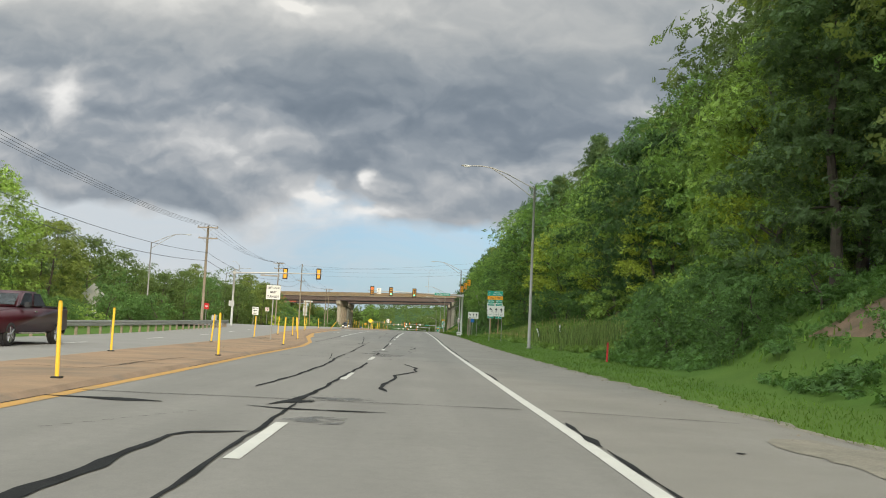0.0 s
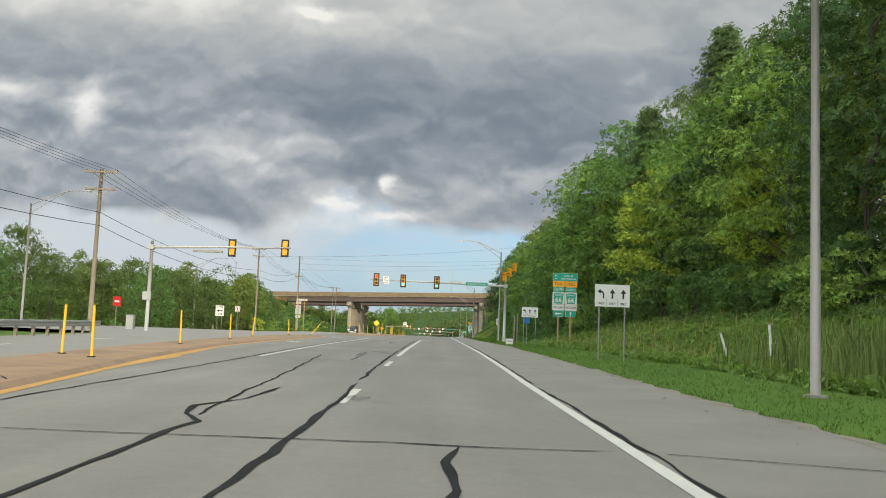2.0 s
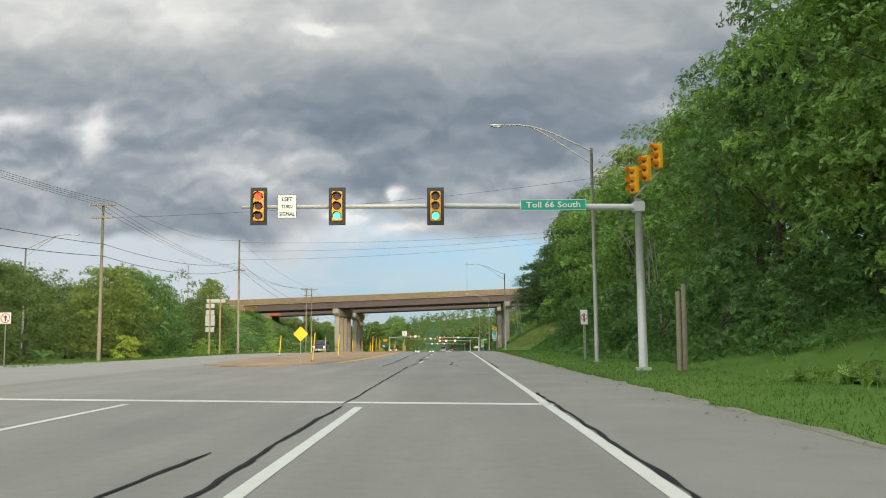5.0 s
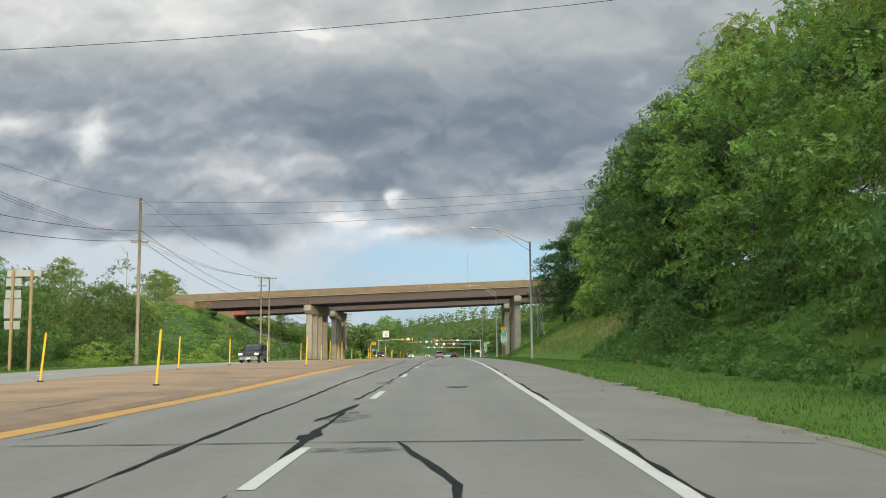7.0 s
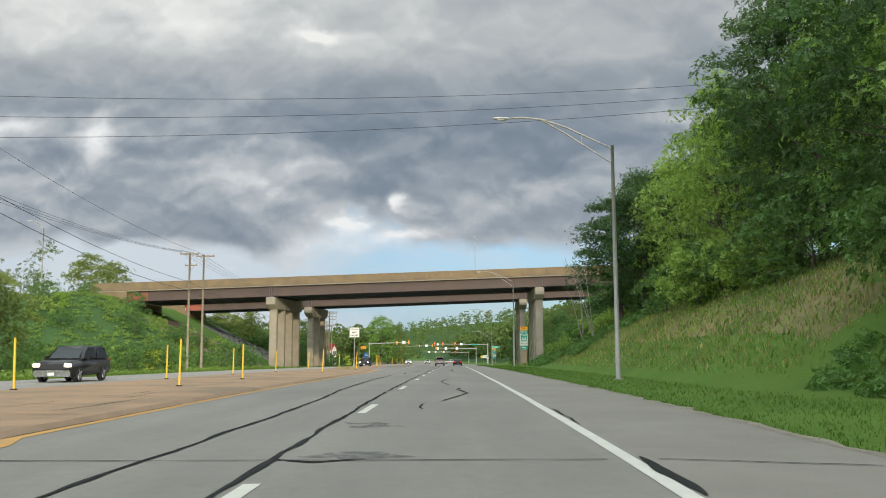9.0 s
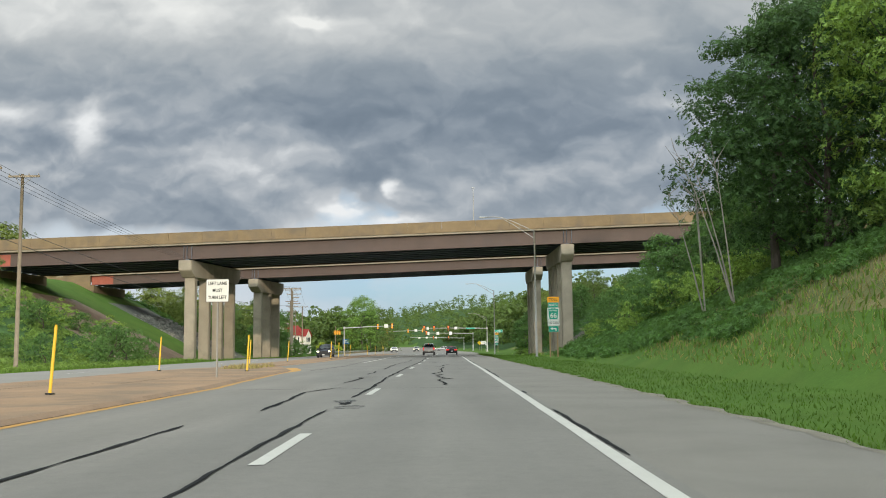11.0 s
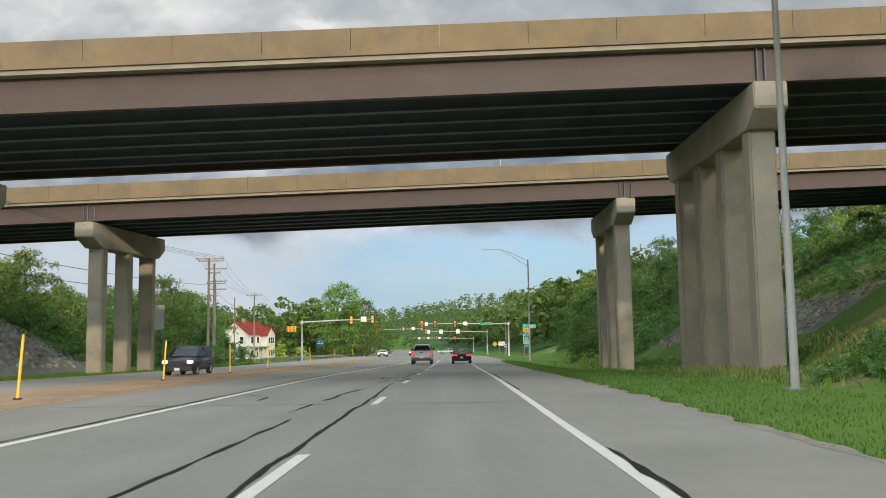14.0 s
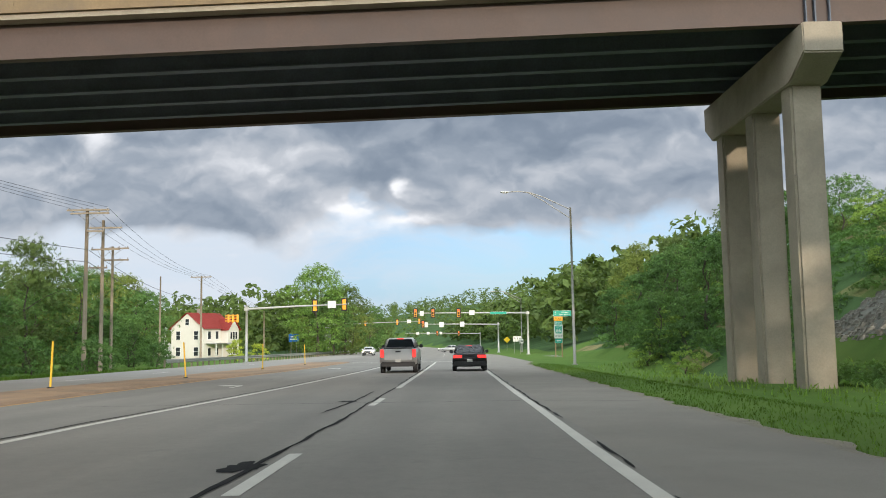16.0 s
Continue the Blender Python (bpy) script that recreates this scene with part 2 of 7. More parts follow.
M_ROAD = road_material()
M_SHOULDER = material("shoulder_asphalt", (0.190, 0.174, 0.150), 0.9, var=0.16, scale=0.5, fine=50, bump=0.35, bump_scale=70, second=(0.215, 0.20, 0.175), mask=(0.5, 0.75))
M_FARROAD = material("opposite_asphalt", (0.2147, 0.1997, 0.1797), 0.88, var=0.12, scale=0.4, fine=50, bump=0.3)
M_TAR = material("crack_sealer", (0.022, 0.0225, 0.0225), 0.85, var=0.4, scale=1.2, fine=30, bump=0.3, spec=0.06)
M_STAIN = material("tar_stain", (0.105, 0.103, 0.10), 0.8, var=0.3, scale=2, fine=40)
_st = M_STAIN.node_tree
_tr, _mx = _st.nodes.new("ShaderNodeBsdfTransparent"), _st.nodes.new("ShaderNodeMixShader")
_co = _st.nodes.new("ShaderNodeTexCoord").outputs["Object"]
_st.links.new(ramp(_st, [(0.42, (0, 0, 0)), (0.62, (0.8, 0.8, 0.8))], noise_tex(_st, _co, 3.2, 6.0, 0.7, 0.4)).outputs[0], _mx.inputs[0])
_st.links.new(_tr.outputs[0], _mx.inputs[1])
_st.links.new(_st.nodes["Principled BSDF"].outputs[0], _mx.inputs[2])
_st.links.new(_mx.outputs[0], _st.nodes["Material Output"].inputs[0])
M_WHITE = material("white_road_paint", (0.4812, 0.4627, 0.4138), 0.7, var=0.10, scale=2.0, fine=45, second=(0.42, 0.41, 0.39), mask=(0.60, 0.72))
M_RAIL = material("guardrail_steel", (0.46, 0.46, 0.44), 0.5, metal=0.2, var=0.12, scale=2, fine=20)
M_YELLOW = material("yellow_road_paint", (0.42, 0.225, 0.05), 0.75, var=0.14, scale=2.0, fine=45, second=(0.30, 0.20, 0.085), mask=(0.50, 0.72))
M_MEDIAN = material("brown_stamped_concrete", (0.265, 0.170, 0.100), 0.9, var=0.20, scale=0.6, fine=18, bump=0.5, bump_scale=14, second=(0.165, 0.120, 0.080), mask=(0.46, 0.66))
M_GUTTER = material("worn_brown_curb", (0.23, 0.155, 0.10), 0.9, var=0.25, scale=1.2, fine=25, bump=0.4, second=(0.15, 0.125, 0.10), mask=(0.55, 0.75))
M_CURB = material("curb_concrete", (0.2457, 0.2223, 0.1814), 0.9, var=0.18, scale=1.5, fine=30, bump=0.4)
M_GRASS = material("mown_grass_ground", (0.068, 0.126, 0.022), 0.95, var=0.28, scale=0.35, fine=9, bump=0.4, bump_scale=25, second=(0.088, 0.140, 0.027), mask=(0.4, 0.7), spec=0.1)
M_DRYGRASS = material("dry_meadow_ground", (0.19, 0.165, 0.075), 0.95, var=0.35, scale=0.25, fine=8, bump=0.8, second=(0.075, 0.11, 0.03), mask=(0.42, 0.6), spec=0.1)
M_EDGEDIRT = material("gravelly_edge_dirt", (0.20, 0.178, 0.14), 0.95, var=0.35, scale=1.5, fine=22, bump=0.8, bump_scale=30)
# wood floor: the shade under the trees is put into this dark green
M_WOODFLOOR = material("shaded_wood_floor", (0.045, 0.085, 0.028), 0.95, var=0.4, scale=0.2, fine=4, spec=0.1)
M_DIRT = material("bare_dirt", (0.165, 0.105, 0.066), 0.95, var=0.35, scale=0.8, fine=8, bump=0.9, bump_scale=12, second=(0.10, 0.075, 0.045))
M_PAVESLOPE = material("brown_block_slope", (0.2, 0.148, 0.108), 0.95, var=0.3, scale=0.8, fine=6, bump=0.9, bump_scale=8)
M_RIPRAP = material("grey_stone_slope", (0.115, 0.115, 0.095), 0.95, var=0.4, scale=1.2, fine=7, bump=1.0, bump_scale=6)
M_STONE = material("broken_grey_stone", (0.21, 0.20, 0.17), 0.95, var=0.3, scale=1.5, fine=9, bump=0.6, bump_scale=14, per_island=0.35)
M_PARAPET = material("tan_weathered_concrete", (0.195, 0.139, 0.078), 0.9, var=0.2, scale=0.7, fine=14, bump=0.3, second=(0.14, 0.108, 0.075), mask=(0.48, 0.70))
M_GIRDER = material("brown_painted_steel", (0.084, 0.056, 0.046), 0.65, var=0.16, scale=0.5, fine=12, second=(0.075, 0.055, 0.05), mask=(0.5, 0.75))
M_DARKSTEEL = material("dark_weathered_steel", (0.105, 0.122, 0.155), 0.7, var=0.3, scale=0.6, fine=12)
M_RUST = material("red_primer_steel", (0.30, 0.085, 0.055), 0.7, var=0.25, scale=1.5, fine=15)
M_PIER = material("pier_concrete", (0.300, 0.258, 0.198), 0.9, var=0.2, scale=0.6, fine=16, bump=0.3, second=(0.205, 0.18, 0.14), mask=(0.5, 0.75))
M_GALV = material("galvanised_steel", (0.29, 0.275, 0.25), 0.55, metal=0.25, var=0.12, scale=2, fine=25)
M_MAST = material("pale_galvanised_mast", (0.42, 0.41, 0.385), 0.5, metal=0.2, var=0.10, scale=2, fine=25)
M_WOODPOLE = material("weathered_pole_wood", (0.2448, 0.1972, 0.1428), 0.9, var=0.28, scale=1.5, fine=25, bump=0.4)
M_POST = material("treated_timber", (0.34, 0.2295, 0.119), 0.85, var=0.22, scale=2.5, fine=30, bump=0.3)
M_YPOST = material("yellow_plastic_post", (0.663, 0.3995, 0.02125), 0.5, var=0.10, scale=3, fine=30, second=(0.50, 0.32, 0.06), mask=(0.60, 0.78))
M_WIRE = material("black_cable", (0.03, 0.03, 0.032), 0.6, var=0.2)
M_INSUL = material("grey_insulator", (0.25, 0.24, 0.24), 0.4, var=0.2)
M_SIGNWHITE = material("white_sign_sheeting", (0.648, 0.6368, 0.5853), 0.45, var=0.05, scale=2, fine=30)
M_SIGNGREEN = material("green_sign_sheeting", (0.012, 0.30, 0.20), 0.45, var=0.06, scale=2, fine=30)
M_SIGNORANGE = material("amber_sign_sheeting", (0.85, 0.36, 0.012), 0.45, var=0.05, scale=2, fine=30)
M_SIGNYELLOW = material("yellow_sign_sheeting", (0.88, 0.56, 0.02), 0.45, var=0.05, scale=2, fine=30)
M_SIGNRED = material("red_sign_sheeting", (0.55, 0.03, 0.03), 0.45, var=0.08)
M_SIGNBLUE = material("blue_sign_sheeting", (0.02, 0.14, 0.42), 0.45, var=0.08)
M_SIGNBACK = material("aluminium_sign_back", (0.42, 0.42, 0.40), 0.5, metal=0.5, var=0.12, scale=2, fine=20)
M_INK = material("black_legend", (0.02, 0.02, 0.022), 0.5, var=0.1)
M_SIGNAL = material("yellow_signal_housing", (0.78, 0.36, 0.02), 0.45, var=0.10, scale=3, fine=30)
M_SIGNALBACK = material("black_backplate", (0.018, 0.018, 0.018), 0.5, var=0.2)
M_RED_ON, M_GREEN_ON = glow("red_light", (1.0, 0.06, 0.03), 2.2), glow("green_light", (0.12, 1.0, 0.62), 1.5)
M_LENSOFF = material("dark_lens", (0.10, 0.04, 0.02), 0.3, var=0.2)
M_BARK = material("tree_bark", (0.08, 0.064, 0.05), 0.95, var=0.35, scale=2, fine=18, bump=0.8, bump_scale=20)
M_PALEBARK = material("pale_dead_bark", (0.27, 0.24, 0.20), 0.95, var=0.25, scale=2, fine=18)


def leaf(name, base, var=0.22, gaps=11.0, cut=0.56):
    """Leaf sprays: light shines through, and gaps part the single leaves."""
    m = material(name, base, 0.6, var=0.32, scale=0.45, fine=3.0, spec=0.2, per_object=0.0, per_island=var, transl=0.38, hue=0.0)
    if gaps:
        t = m.node_tree
        vo = t.nodes.new("ShaderNodeTexVoronoi")
        vo.inputs["Scale"].default_value = gaps
        t.links.new(t.nodes.new("ShaderNodeTexCoord").outputs["Object"], vo.inputs["Vector"])
        hole = maths(t, "GREATER_THAN", vo.outputs["Distance"], cut)
        last = t.nodes["Material Output"].inputs[0].links[0].from_socket
        mx = t.nodes.new("ShaderNodeMixShader")
        t.links.new(hole, mx.inputs[0])
        t.links.new(last, mx.inputs[1])
        t.links.new(t.nodes.new("ShaderNodeBsdfTransparent").outputs[0], mx.inputs[2])
        t.links.new(mx.outputs[0], t.nodes["Material Output"].inputs[0])
    return m


# 0.42 per spray: random leaf tone, with its bright sprays imitating sunlit ones
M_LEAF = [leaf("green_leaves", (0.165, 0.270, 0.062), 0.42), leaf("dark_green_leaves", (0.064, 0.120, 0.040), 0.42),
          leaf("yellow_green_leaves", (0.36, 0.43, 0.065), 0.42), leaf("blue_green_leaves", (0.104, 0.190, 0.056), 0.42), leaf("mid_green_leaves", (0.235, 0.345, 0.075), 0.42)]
M_OLIVE = [leaf("olive_green_leaves", (0.105, 0.150, 0.045), 0.30), leaf("light_olive_leaves", (0.175, 0.220, 0.055), 0.30)]
M_NEEDLE = leaf("spruce_needles", (0.088, 0.142, 0.052), 0.28, 18.0)
M_FARLEAF = leaf("woodland_leaves", (0.108, 0.160, 0.046), 0.35, 0)
M_WEED = leaf("weed_leaves", (0.17, 0.27, 0.055), 0.3, 0)
M_WEEDCOVER = leaf("weed_cover_leaves", (0.17, 0.26, 0.060), 0.3, 18.0)
M_IVY = leaf("ivy_leaves", (0.10, 0.19, 0.050), 0.3, 18.0)
M_BLADE = leaf("grass_blades", (0.104, 0.182, 0.029), 0.22, 0)
M_REED = leaf("reed_leaves", (0.16, 0.22, 0.07), 0.45, 0)
M_STRAW = leaf("dry_stalks", (0.34, 0.29, 0.13), 0.35, 0)

# ---- mesh helpers ----


def mesh_of(name, verts, faces, mat, smooth=False):
    me = bpy.data.meshes.new(name)
    me.from_pydata([tuple(v) for v in verts], [], [tuple(f) for f in faces])
    me.materials.append(mat)
    if smooth:
        me.polygons.foreach_set("use_smooth", [True] * len(me.polygons))
    me.update()
    return me


def empty(name, loc=(0, 0, 0), rz=0.0, label="", category="", group="", kind=""):
    ob = new(name)
    ob.empty_display_size = 0.1
    ob.location, ob.rotation_euler = loc, (0, 0, rz)
    return tagged(ob, label, category, group, kind)


def part(name, bm, mat, parent=None, label="", smooth=False):
    """Links a bmesh or a mesh as ONE object under a thing or a part."""
    if isinstance(bm, bmesh.types.BMesh):
        me = bpy.data.meshes.new(name)
        bm.to_mesh(me)
        bm.free()
        me.materials.append(mat)
        if smooth:
            me.polygons.foreach_set("use_smooth", [True] * len(me.polygons))
    else:
        me = bm
    ob = new(name, me)
    if parent is not None:
        ob.parent = parent
    if label:
        tagged(ob, label)
    return ob


def add_box(bm, x0, x1, y0, y1, z0, z1, m=None):
    vs = [bm.verts.new(Vector(p) if m is None else m @ Vector(p)) for p in
          ((x0, y0, z0), (x1, y0, z0), (x1, y1, z0), (x0, y1, z0), (x0, y0, z1), (x1, y0, z1), (x1, y1, z1), (x0, y1, z1))]
    for f in ((0, 3, 2, 1), (4, 5, 6, 7), (0, 1, 5, 4), (1, 2, 6, 5), (2, 3, 7, 6), (3, 0, 4, 7)):
        bm.faces.new([vs[i] for i in f])
    return vs


def box(x0, x1, y0, y1, z0, z1, bevel=0.0, m=None):
    bm = bmesh.new()
    add_box(bm, x0, x1, y0, y1, z0, z1, m)
    if bevel:
        bmesh.ops.bevel(bm, geom=bm.edges[:], offset=bevel, segments=2, affect="EDGES", clamp_overlap=True)
    return bm


def tube(points, radii, sides=10, bm=None, cap=True):
    """A tube through points with a radius at each."""
    bm = bm or bmesh.new()
    pts = [Vector(p) for p in points]
    if isinstance(radii, (int, float)):
        radii = [radii] * len(pts)
    rings = []
    for i, p in enumerate(pts):
        d = (pts[min(i + 1, len(pts) - 1)] - pts[max(i - 1, 0)]).normalized()
        side = d.cross(Vector((0, 0, 1)))
        if side.length < 0.05:
            side = d.cross(Vector((0, 1, 0)))
        side.normalize()
        other = d.cross(side).normalized()
        rings.append([bm.verts.new(p + radii[i] * (math.cos(a) * side + math.sin(a) * other)) for a in (2 * math.pi * k / sides for k in range(sides))])
    for a, b in zip(rings, rings[1:]):
        for k in range(sides):
            bm.faces.new((a[k], a[(k + 1) % sides], b[(k + 1) % sides], b[k]))
    if cap:
        bm.faces.new(rings[0])
        bm.faces.new(rings[-1][::-1])
    return bm


def smoothstep(a, b, v):
    u = min(1.0, max(0.0, (v - a) / (b - a)))
    return u * u * (3 - 2 * u)


# ---- the lie of the land ----
ROAD_Y = (-90, 0, 35, 56, 83, 110, 157, 195, 215, 241, 252, 264, 276, 295, 313, 325, 337, 350, 385, 470, 650, 850, 2400)
ROAD_Z = (0, 0, 0.02, 0.10, 0.40, 0.48, 0.56, 0.64, 0.50, 0.20, 0.08, -0.09, -0.23, -0.55, -0.76, -0.90, -1.13, -1.40, -2.0, -3.2, -5.3, -6.8, -6.8)
_fy = np.arange(-90, 2400, 1.0)
_fz = np.convolve(np.pad(np.interp(_fy, ROAD_Y, ROAD_Z), 12, mode="edge"), np.ones(25) / 25, "valid")


def rz(y):
    """The road's height along its length."""
    return float(np.interp(y, _fy, _fz))


def bend(y):
    """Beyond the crossing the road turns a little to the left."""
    return -0.00020 * max(0.0, y - 440) ** 2 if y < 940 else -50 - 0.20 * (y - 940)


B1_Y, B2_Y, SKEW = 330.0, 360.7, 0.02     # front faces of the two bridges
B1_D, B2_D = 15.5, 12.6


def deck(b, x):
    """Top of the parapet of bridge b."""
    return (14.2 + 0.032 * x) if b == 1 else (13.98 + 0.0325 * x)


def ground_z(x, y):
    base = rz(y)
    xr = x - bend(y)
    n = noise.noise(Vector((x * 0.05, y * 0.05, 0.3)))
    n2 = noise.noise(Vector((x * 0.25, y * 0.25, 7.1)))
    z = base - 0.07
    if xr > 5.0:
        toe = np.interp(y, (-40, 30, 55, 125, 148, 205, 222, 270, 290, 322, 333, 378, 395, 470), (9.4, 9.4, 12.5, 12.5, 10.4, 10.4, 8.6, 8.6, 10.0, 11, 16.5, 16.5, 13, 14))
        slope = np.interp(y, (-40, 30, 55, 125, 148, 205, 222, 270, 290, 322, 333, 378, 400, 425, 470), (0.62, 0.6, 0.42, 0.42, 0.55, 0.55, 0.62, 0.60, 0.52, 0.5, 0.62, 0.66, 0.62, 0.45, 0.25))
        top = np.interp(y, (-40, 36, 70, 125, 148, 205, 270, 305, 330, 345, 400, 470, 640), (12, 12, 11, 11, 13, 14, 14, 12, 14, 20, 20, 12, 11))
        rise = max(0.0, xr - toe) * slope
        rise = top * (1 - math.exp(-rise / top)) * 1.12 if rise > 0 else 0
        rise += smoothstep(55, 170, xr) * 12
        z -= 0.5 * smoothstep(6.0, 10.0, xr) * smoothstep(336, 350, y) * (1 - smoothstep(385, 405, y))
        z += 0.10 * smoothstep(5.0, 7.0, xr) + rise + (0.25 * n + 0.12 * n2) * smoothstep(6.5, 12, xr)
    edge = -23.0
    if xr < edge:
        d = edge - xr
        z += -0.25 * smoothstep(0, 6, d) + (0.3 * n + 0.1 * n2) * smoothstep(1, 8, d)
        # bank that carries the bridge road on the left
        w = smoothstep(292, 318, y) * (1 - smoothstep(374, 396, y))
        if w > 0:
            slope_h = max(0.0, (-33.0 - xr)) * 0.52
            z += w * min(slope_h, 10.4 - base)
        z += smoothstep(-90, -300, xr) * 9 * smoothstep(50, 300, y)
        z += smoothstep(30, 120, d) * 2.0
    if y > 680:
        z += smoothstep(680, 1350, y) * (20 + 8 * noise.noise(Vector((x * 0.004, 0.2, 1.7)))) * smoothstep(0, 40, abs(xr) + (y - 900) * 0.2)
    return z

# ---- ground, roads and markings ----


def build_ground():
    xs = np.unique(np.concatenate([np.arange(-70, 60, 1.6), np.linspace(-1600, -70, 26), np.linspace(60, 1600, 26), np.array([-23.0, 5.0, 6.2, 7.4])]))
    ys = np.unique(np.concatenate([np.arange(-80, 425, 2.3), np.arange(425, 760, 8), np.linspace(760, 2300, 36)]))
    verts = [(x, y, ground_z(x, y)) for y in ys for x in xs]
    nx = len(xs)
    faces = [(j * nx + i, j * nx + i + 1, (j + 1) * nx + i + 1, (j + 1) * nx + i) for j in range(len(ys) - 1) for i in range(nx - 1)]
    me = mesh_of("ground", verts, faces, M_GRASS, True)
    me.materials.append(M_DRYGRASS)
    me.materials.append(M_DIRT)
    me.materials.append(M_RIPRAP)
    me.materials.append(M_PAVESLOPE)
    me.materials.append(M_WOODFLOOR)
    for p in me.polygons:
        x, y, _ = p.center
        k = 0
        n = noise.noise(Vector((x * 0.13, y * 0.13, 4.2)))
        if 11.5 < x and 216 < y < 274 and n > -0.25:
            k = 1
        if 11.4 < x < 17.5 and 18.5 < y + 5 * n < 24.5:
            k = 2
        if 9.5 < x < 20 and 60 < y < 128 and n > -0.05:
            k = 1
        if 340 < y < 378 and 18.8 < x < 22 + 0.06 * (y - 326) + 3 * n:
            k = 3
        if 316 < y < 337 and x > 10.5:
            k = 1
        if -50 < x < -33 and 318 < y < 346:
            k = 4
        if -50 < x < -33 and 356 < y < 376:
            k = 3
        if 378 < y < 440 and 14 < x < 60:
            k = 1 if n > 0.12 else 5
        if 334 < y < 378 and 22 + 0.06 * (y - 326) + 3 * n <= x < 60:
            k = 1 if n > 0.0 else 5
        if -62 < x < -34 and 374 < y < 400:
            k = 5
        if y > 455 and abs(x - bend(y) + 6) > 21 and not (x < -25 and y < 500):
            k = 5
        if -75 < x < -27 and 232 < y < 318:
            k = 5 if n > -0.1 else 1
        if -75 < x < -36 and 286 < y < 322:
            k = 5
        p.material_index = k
    return tagged(new("ground", me), "grass and meadow ground with banks beside the road", "ground", kind="structure")


def strip(name, xl, xr, y0, y1, mat, lift=0.0, step=2.0, follow=True, thick=0.0):
    """A sheet along the road; xl and xr are numbers or functions of y."""
    n = max(2, int(round((y1 - y0) / step)) + 1)
    verts, faces = [], []
    for i in range(n):
        y = y0 + (y1 - y0) * i / (n - 1)
        b = bend(y)
        a, c = (xl(y) if callable(xl) else xl) + b, (xr(y) if callable(xr) else xr) + b
        z = rz(y) + lift
        verts += [(a, y, z), (c, y, z)]
        if thick:
            verts += [(a, y, z - thick), (c, y, z - thick)]
    k = 4 if thick else 2
    for i in range(n - 1):
        p, q = i * k, (i + 1) * k
        faces.append((p, p + 1, q + 1, q))
        if thick:
            faces += [(p + 1, p + 3, q + 3, q + 1), (p + 2, p, q, q + 2)]
    if thick:
        faces += [(2, 3, 1, 0), ((n - 1) * k, (n - 1) * k + 1, (n - 1) * k + 3, (n - 1) * k + 2)]
    return mesh_of(name, verts, faces, mat)


def interp(ys, xs):
    return lambda y: float(np.interp(y, ys, xs))


ground = build_ground()
# the carriageway reaches under the medians, which stand on it
road = tagged(new("road", strip("road", -15.5, 1.9, -85, 800, M_ROAD)), "worn grey asphalt carriageway with sealed cracks", "road", kind="structure")
shoulder_edge = interp((-85, 15, 30, 54, 75, 98, 107, 122, 145, 171, 200, 240, 272, 303, 330, 348, 395, 405, 416, 445, 465, 485), (5.5, 5.65, 5.35, 5.1, 4.7, 4.75, 5.05, 4.8, 4.5, 4.5, 4.55, 4.5, 4.5, 4.45, 4.5, 4.6, 5.2, 6.5, 12, 13, 6, 4.2))


def ragged(y):
    return shoulder_edge(y) + 0.10 * noise.noise(Vector((3.3, y * 0.5, 0))) + 0.05 * noise.noise(Vector((1.3, y * 2.5, 0)))


shoulder = tagged(new("shoulder", strip("shoulder", 1.9, ragged, -85, 800, M_SHOULDER, 0.0, 0.7)), "pale grey asphalt shoulder with a ragged grass edge", "road shoulder", kind="structure")
edge_dirt = tagged(new("dirt_edge", strip("dirt_edge", lambda y: ragged(y) - 0.12 - 0.1 * noise.noise(Vector((8.1, y * 1.7, 0))), lambda y: ragged(y) + 0.12 + 0.30 * noise.noise(Vector((6.1, y * 0.9, 0))), -85, 420, M_EDGEDIRT, 0.004, 0.35)), "gravelly dirt strip between shoulder and grass", "dirt", kind="structure")
M1_FAR = interp((-85, 20, 30, 42, 54, 64, 73, 84, 115, 123, 128.5), (-9.4, -9.6, -10.2, -10.6, -10.7, -11.0, -11.7, -12.4, -13.9, -14.1, -13.2))
opp_r = interp((-85, 20, 30, 42, 54, 64, 73, 84, 115, 128, 165, 280, 310, 360, 800), (-9.2, -9.4, -10.0, -10.4, -10.5, -10.8, -11.5, -12.2, -13.7, -13.9, -14.6, -14.6, -13.8, -14.6, -14.2))
opp_l = interp((-85, 20, 42, 64, 84, 96, 103, 108, 148, 155, 172, 280, 310, 390, 800), (-17.6, -17.8, -18.2, -18.8, -20.2, -21.4, -24, -41, -41, -28, -22.6, -22.6, -21.6, -23.0, -22.0))
opposite = tagged(new("road_opposite", strip("road_opposite", opp_l, opp_r, -85, 800, M_FARROAD, 0.004, 2.0)), "light grey opposite carriageway and ramp mouth", "road", kind="structure")

# painted lines
PAINT = 0.006


def paint(xl, xr, y0, y1, mat, step=2.0, lift=PAINT):
    return strip("road_marking", xl, xr, y0, y1, mat, lift, step)


markings = empty("road_markings", label="worn white and yellow painted lane lines", category="road marking", kind="structure")


def mark(me, label=""):
    part("lane_line", me, me.materials[0], markings, label)


def wob(x, a=0.02, s=0.2):
    return lambda y: x + a * noise.noise(Vector((x, y * s, 0)))


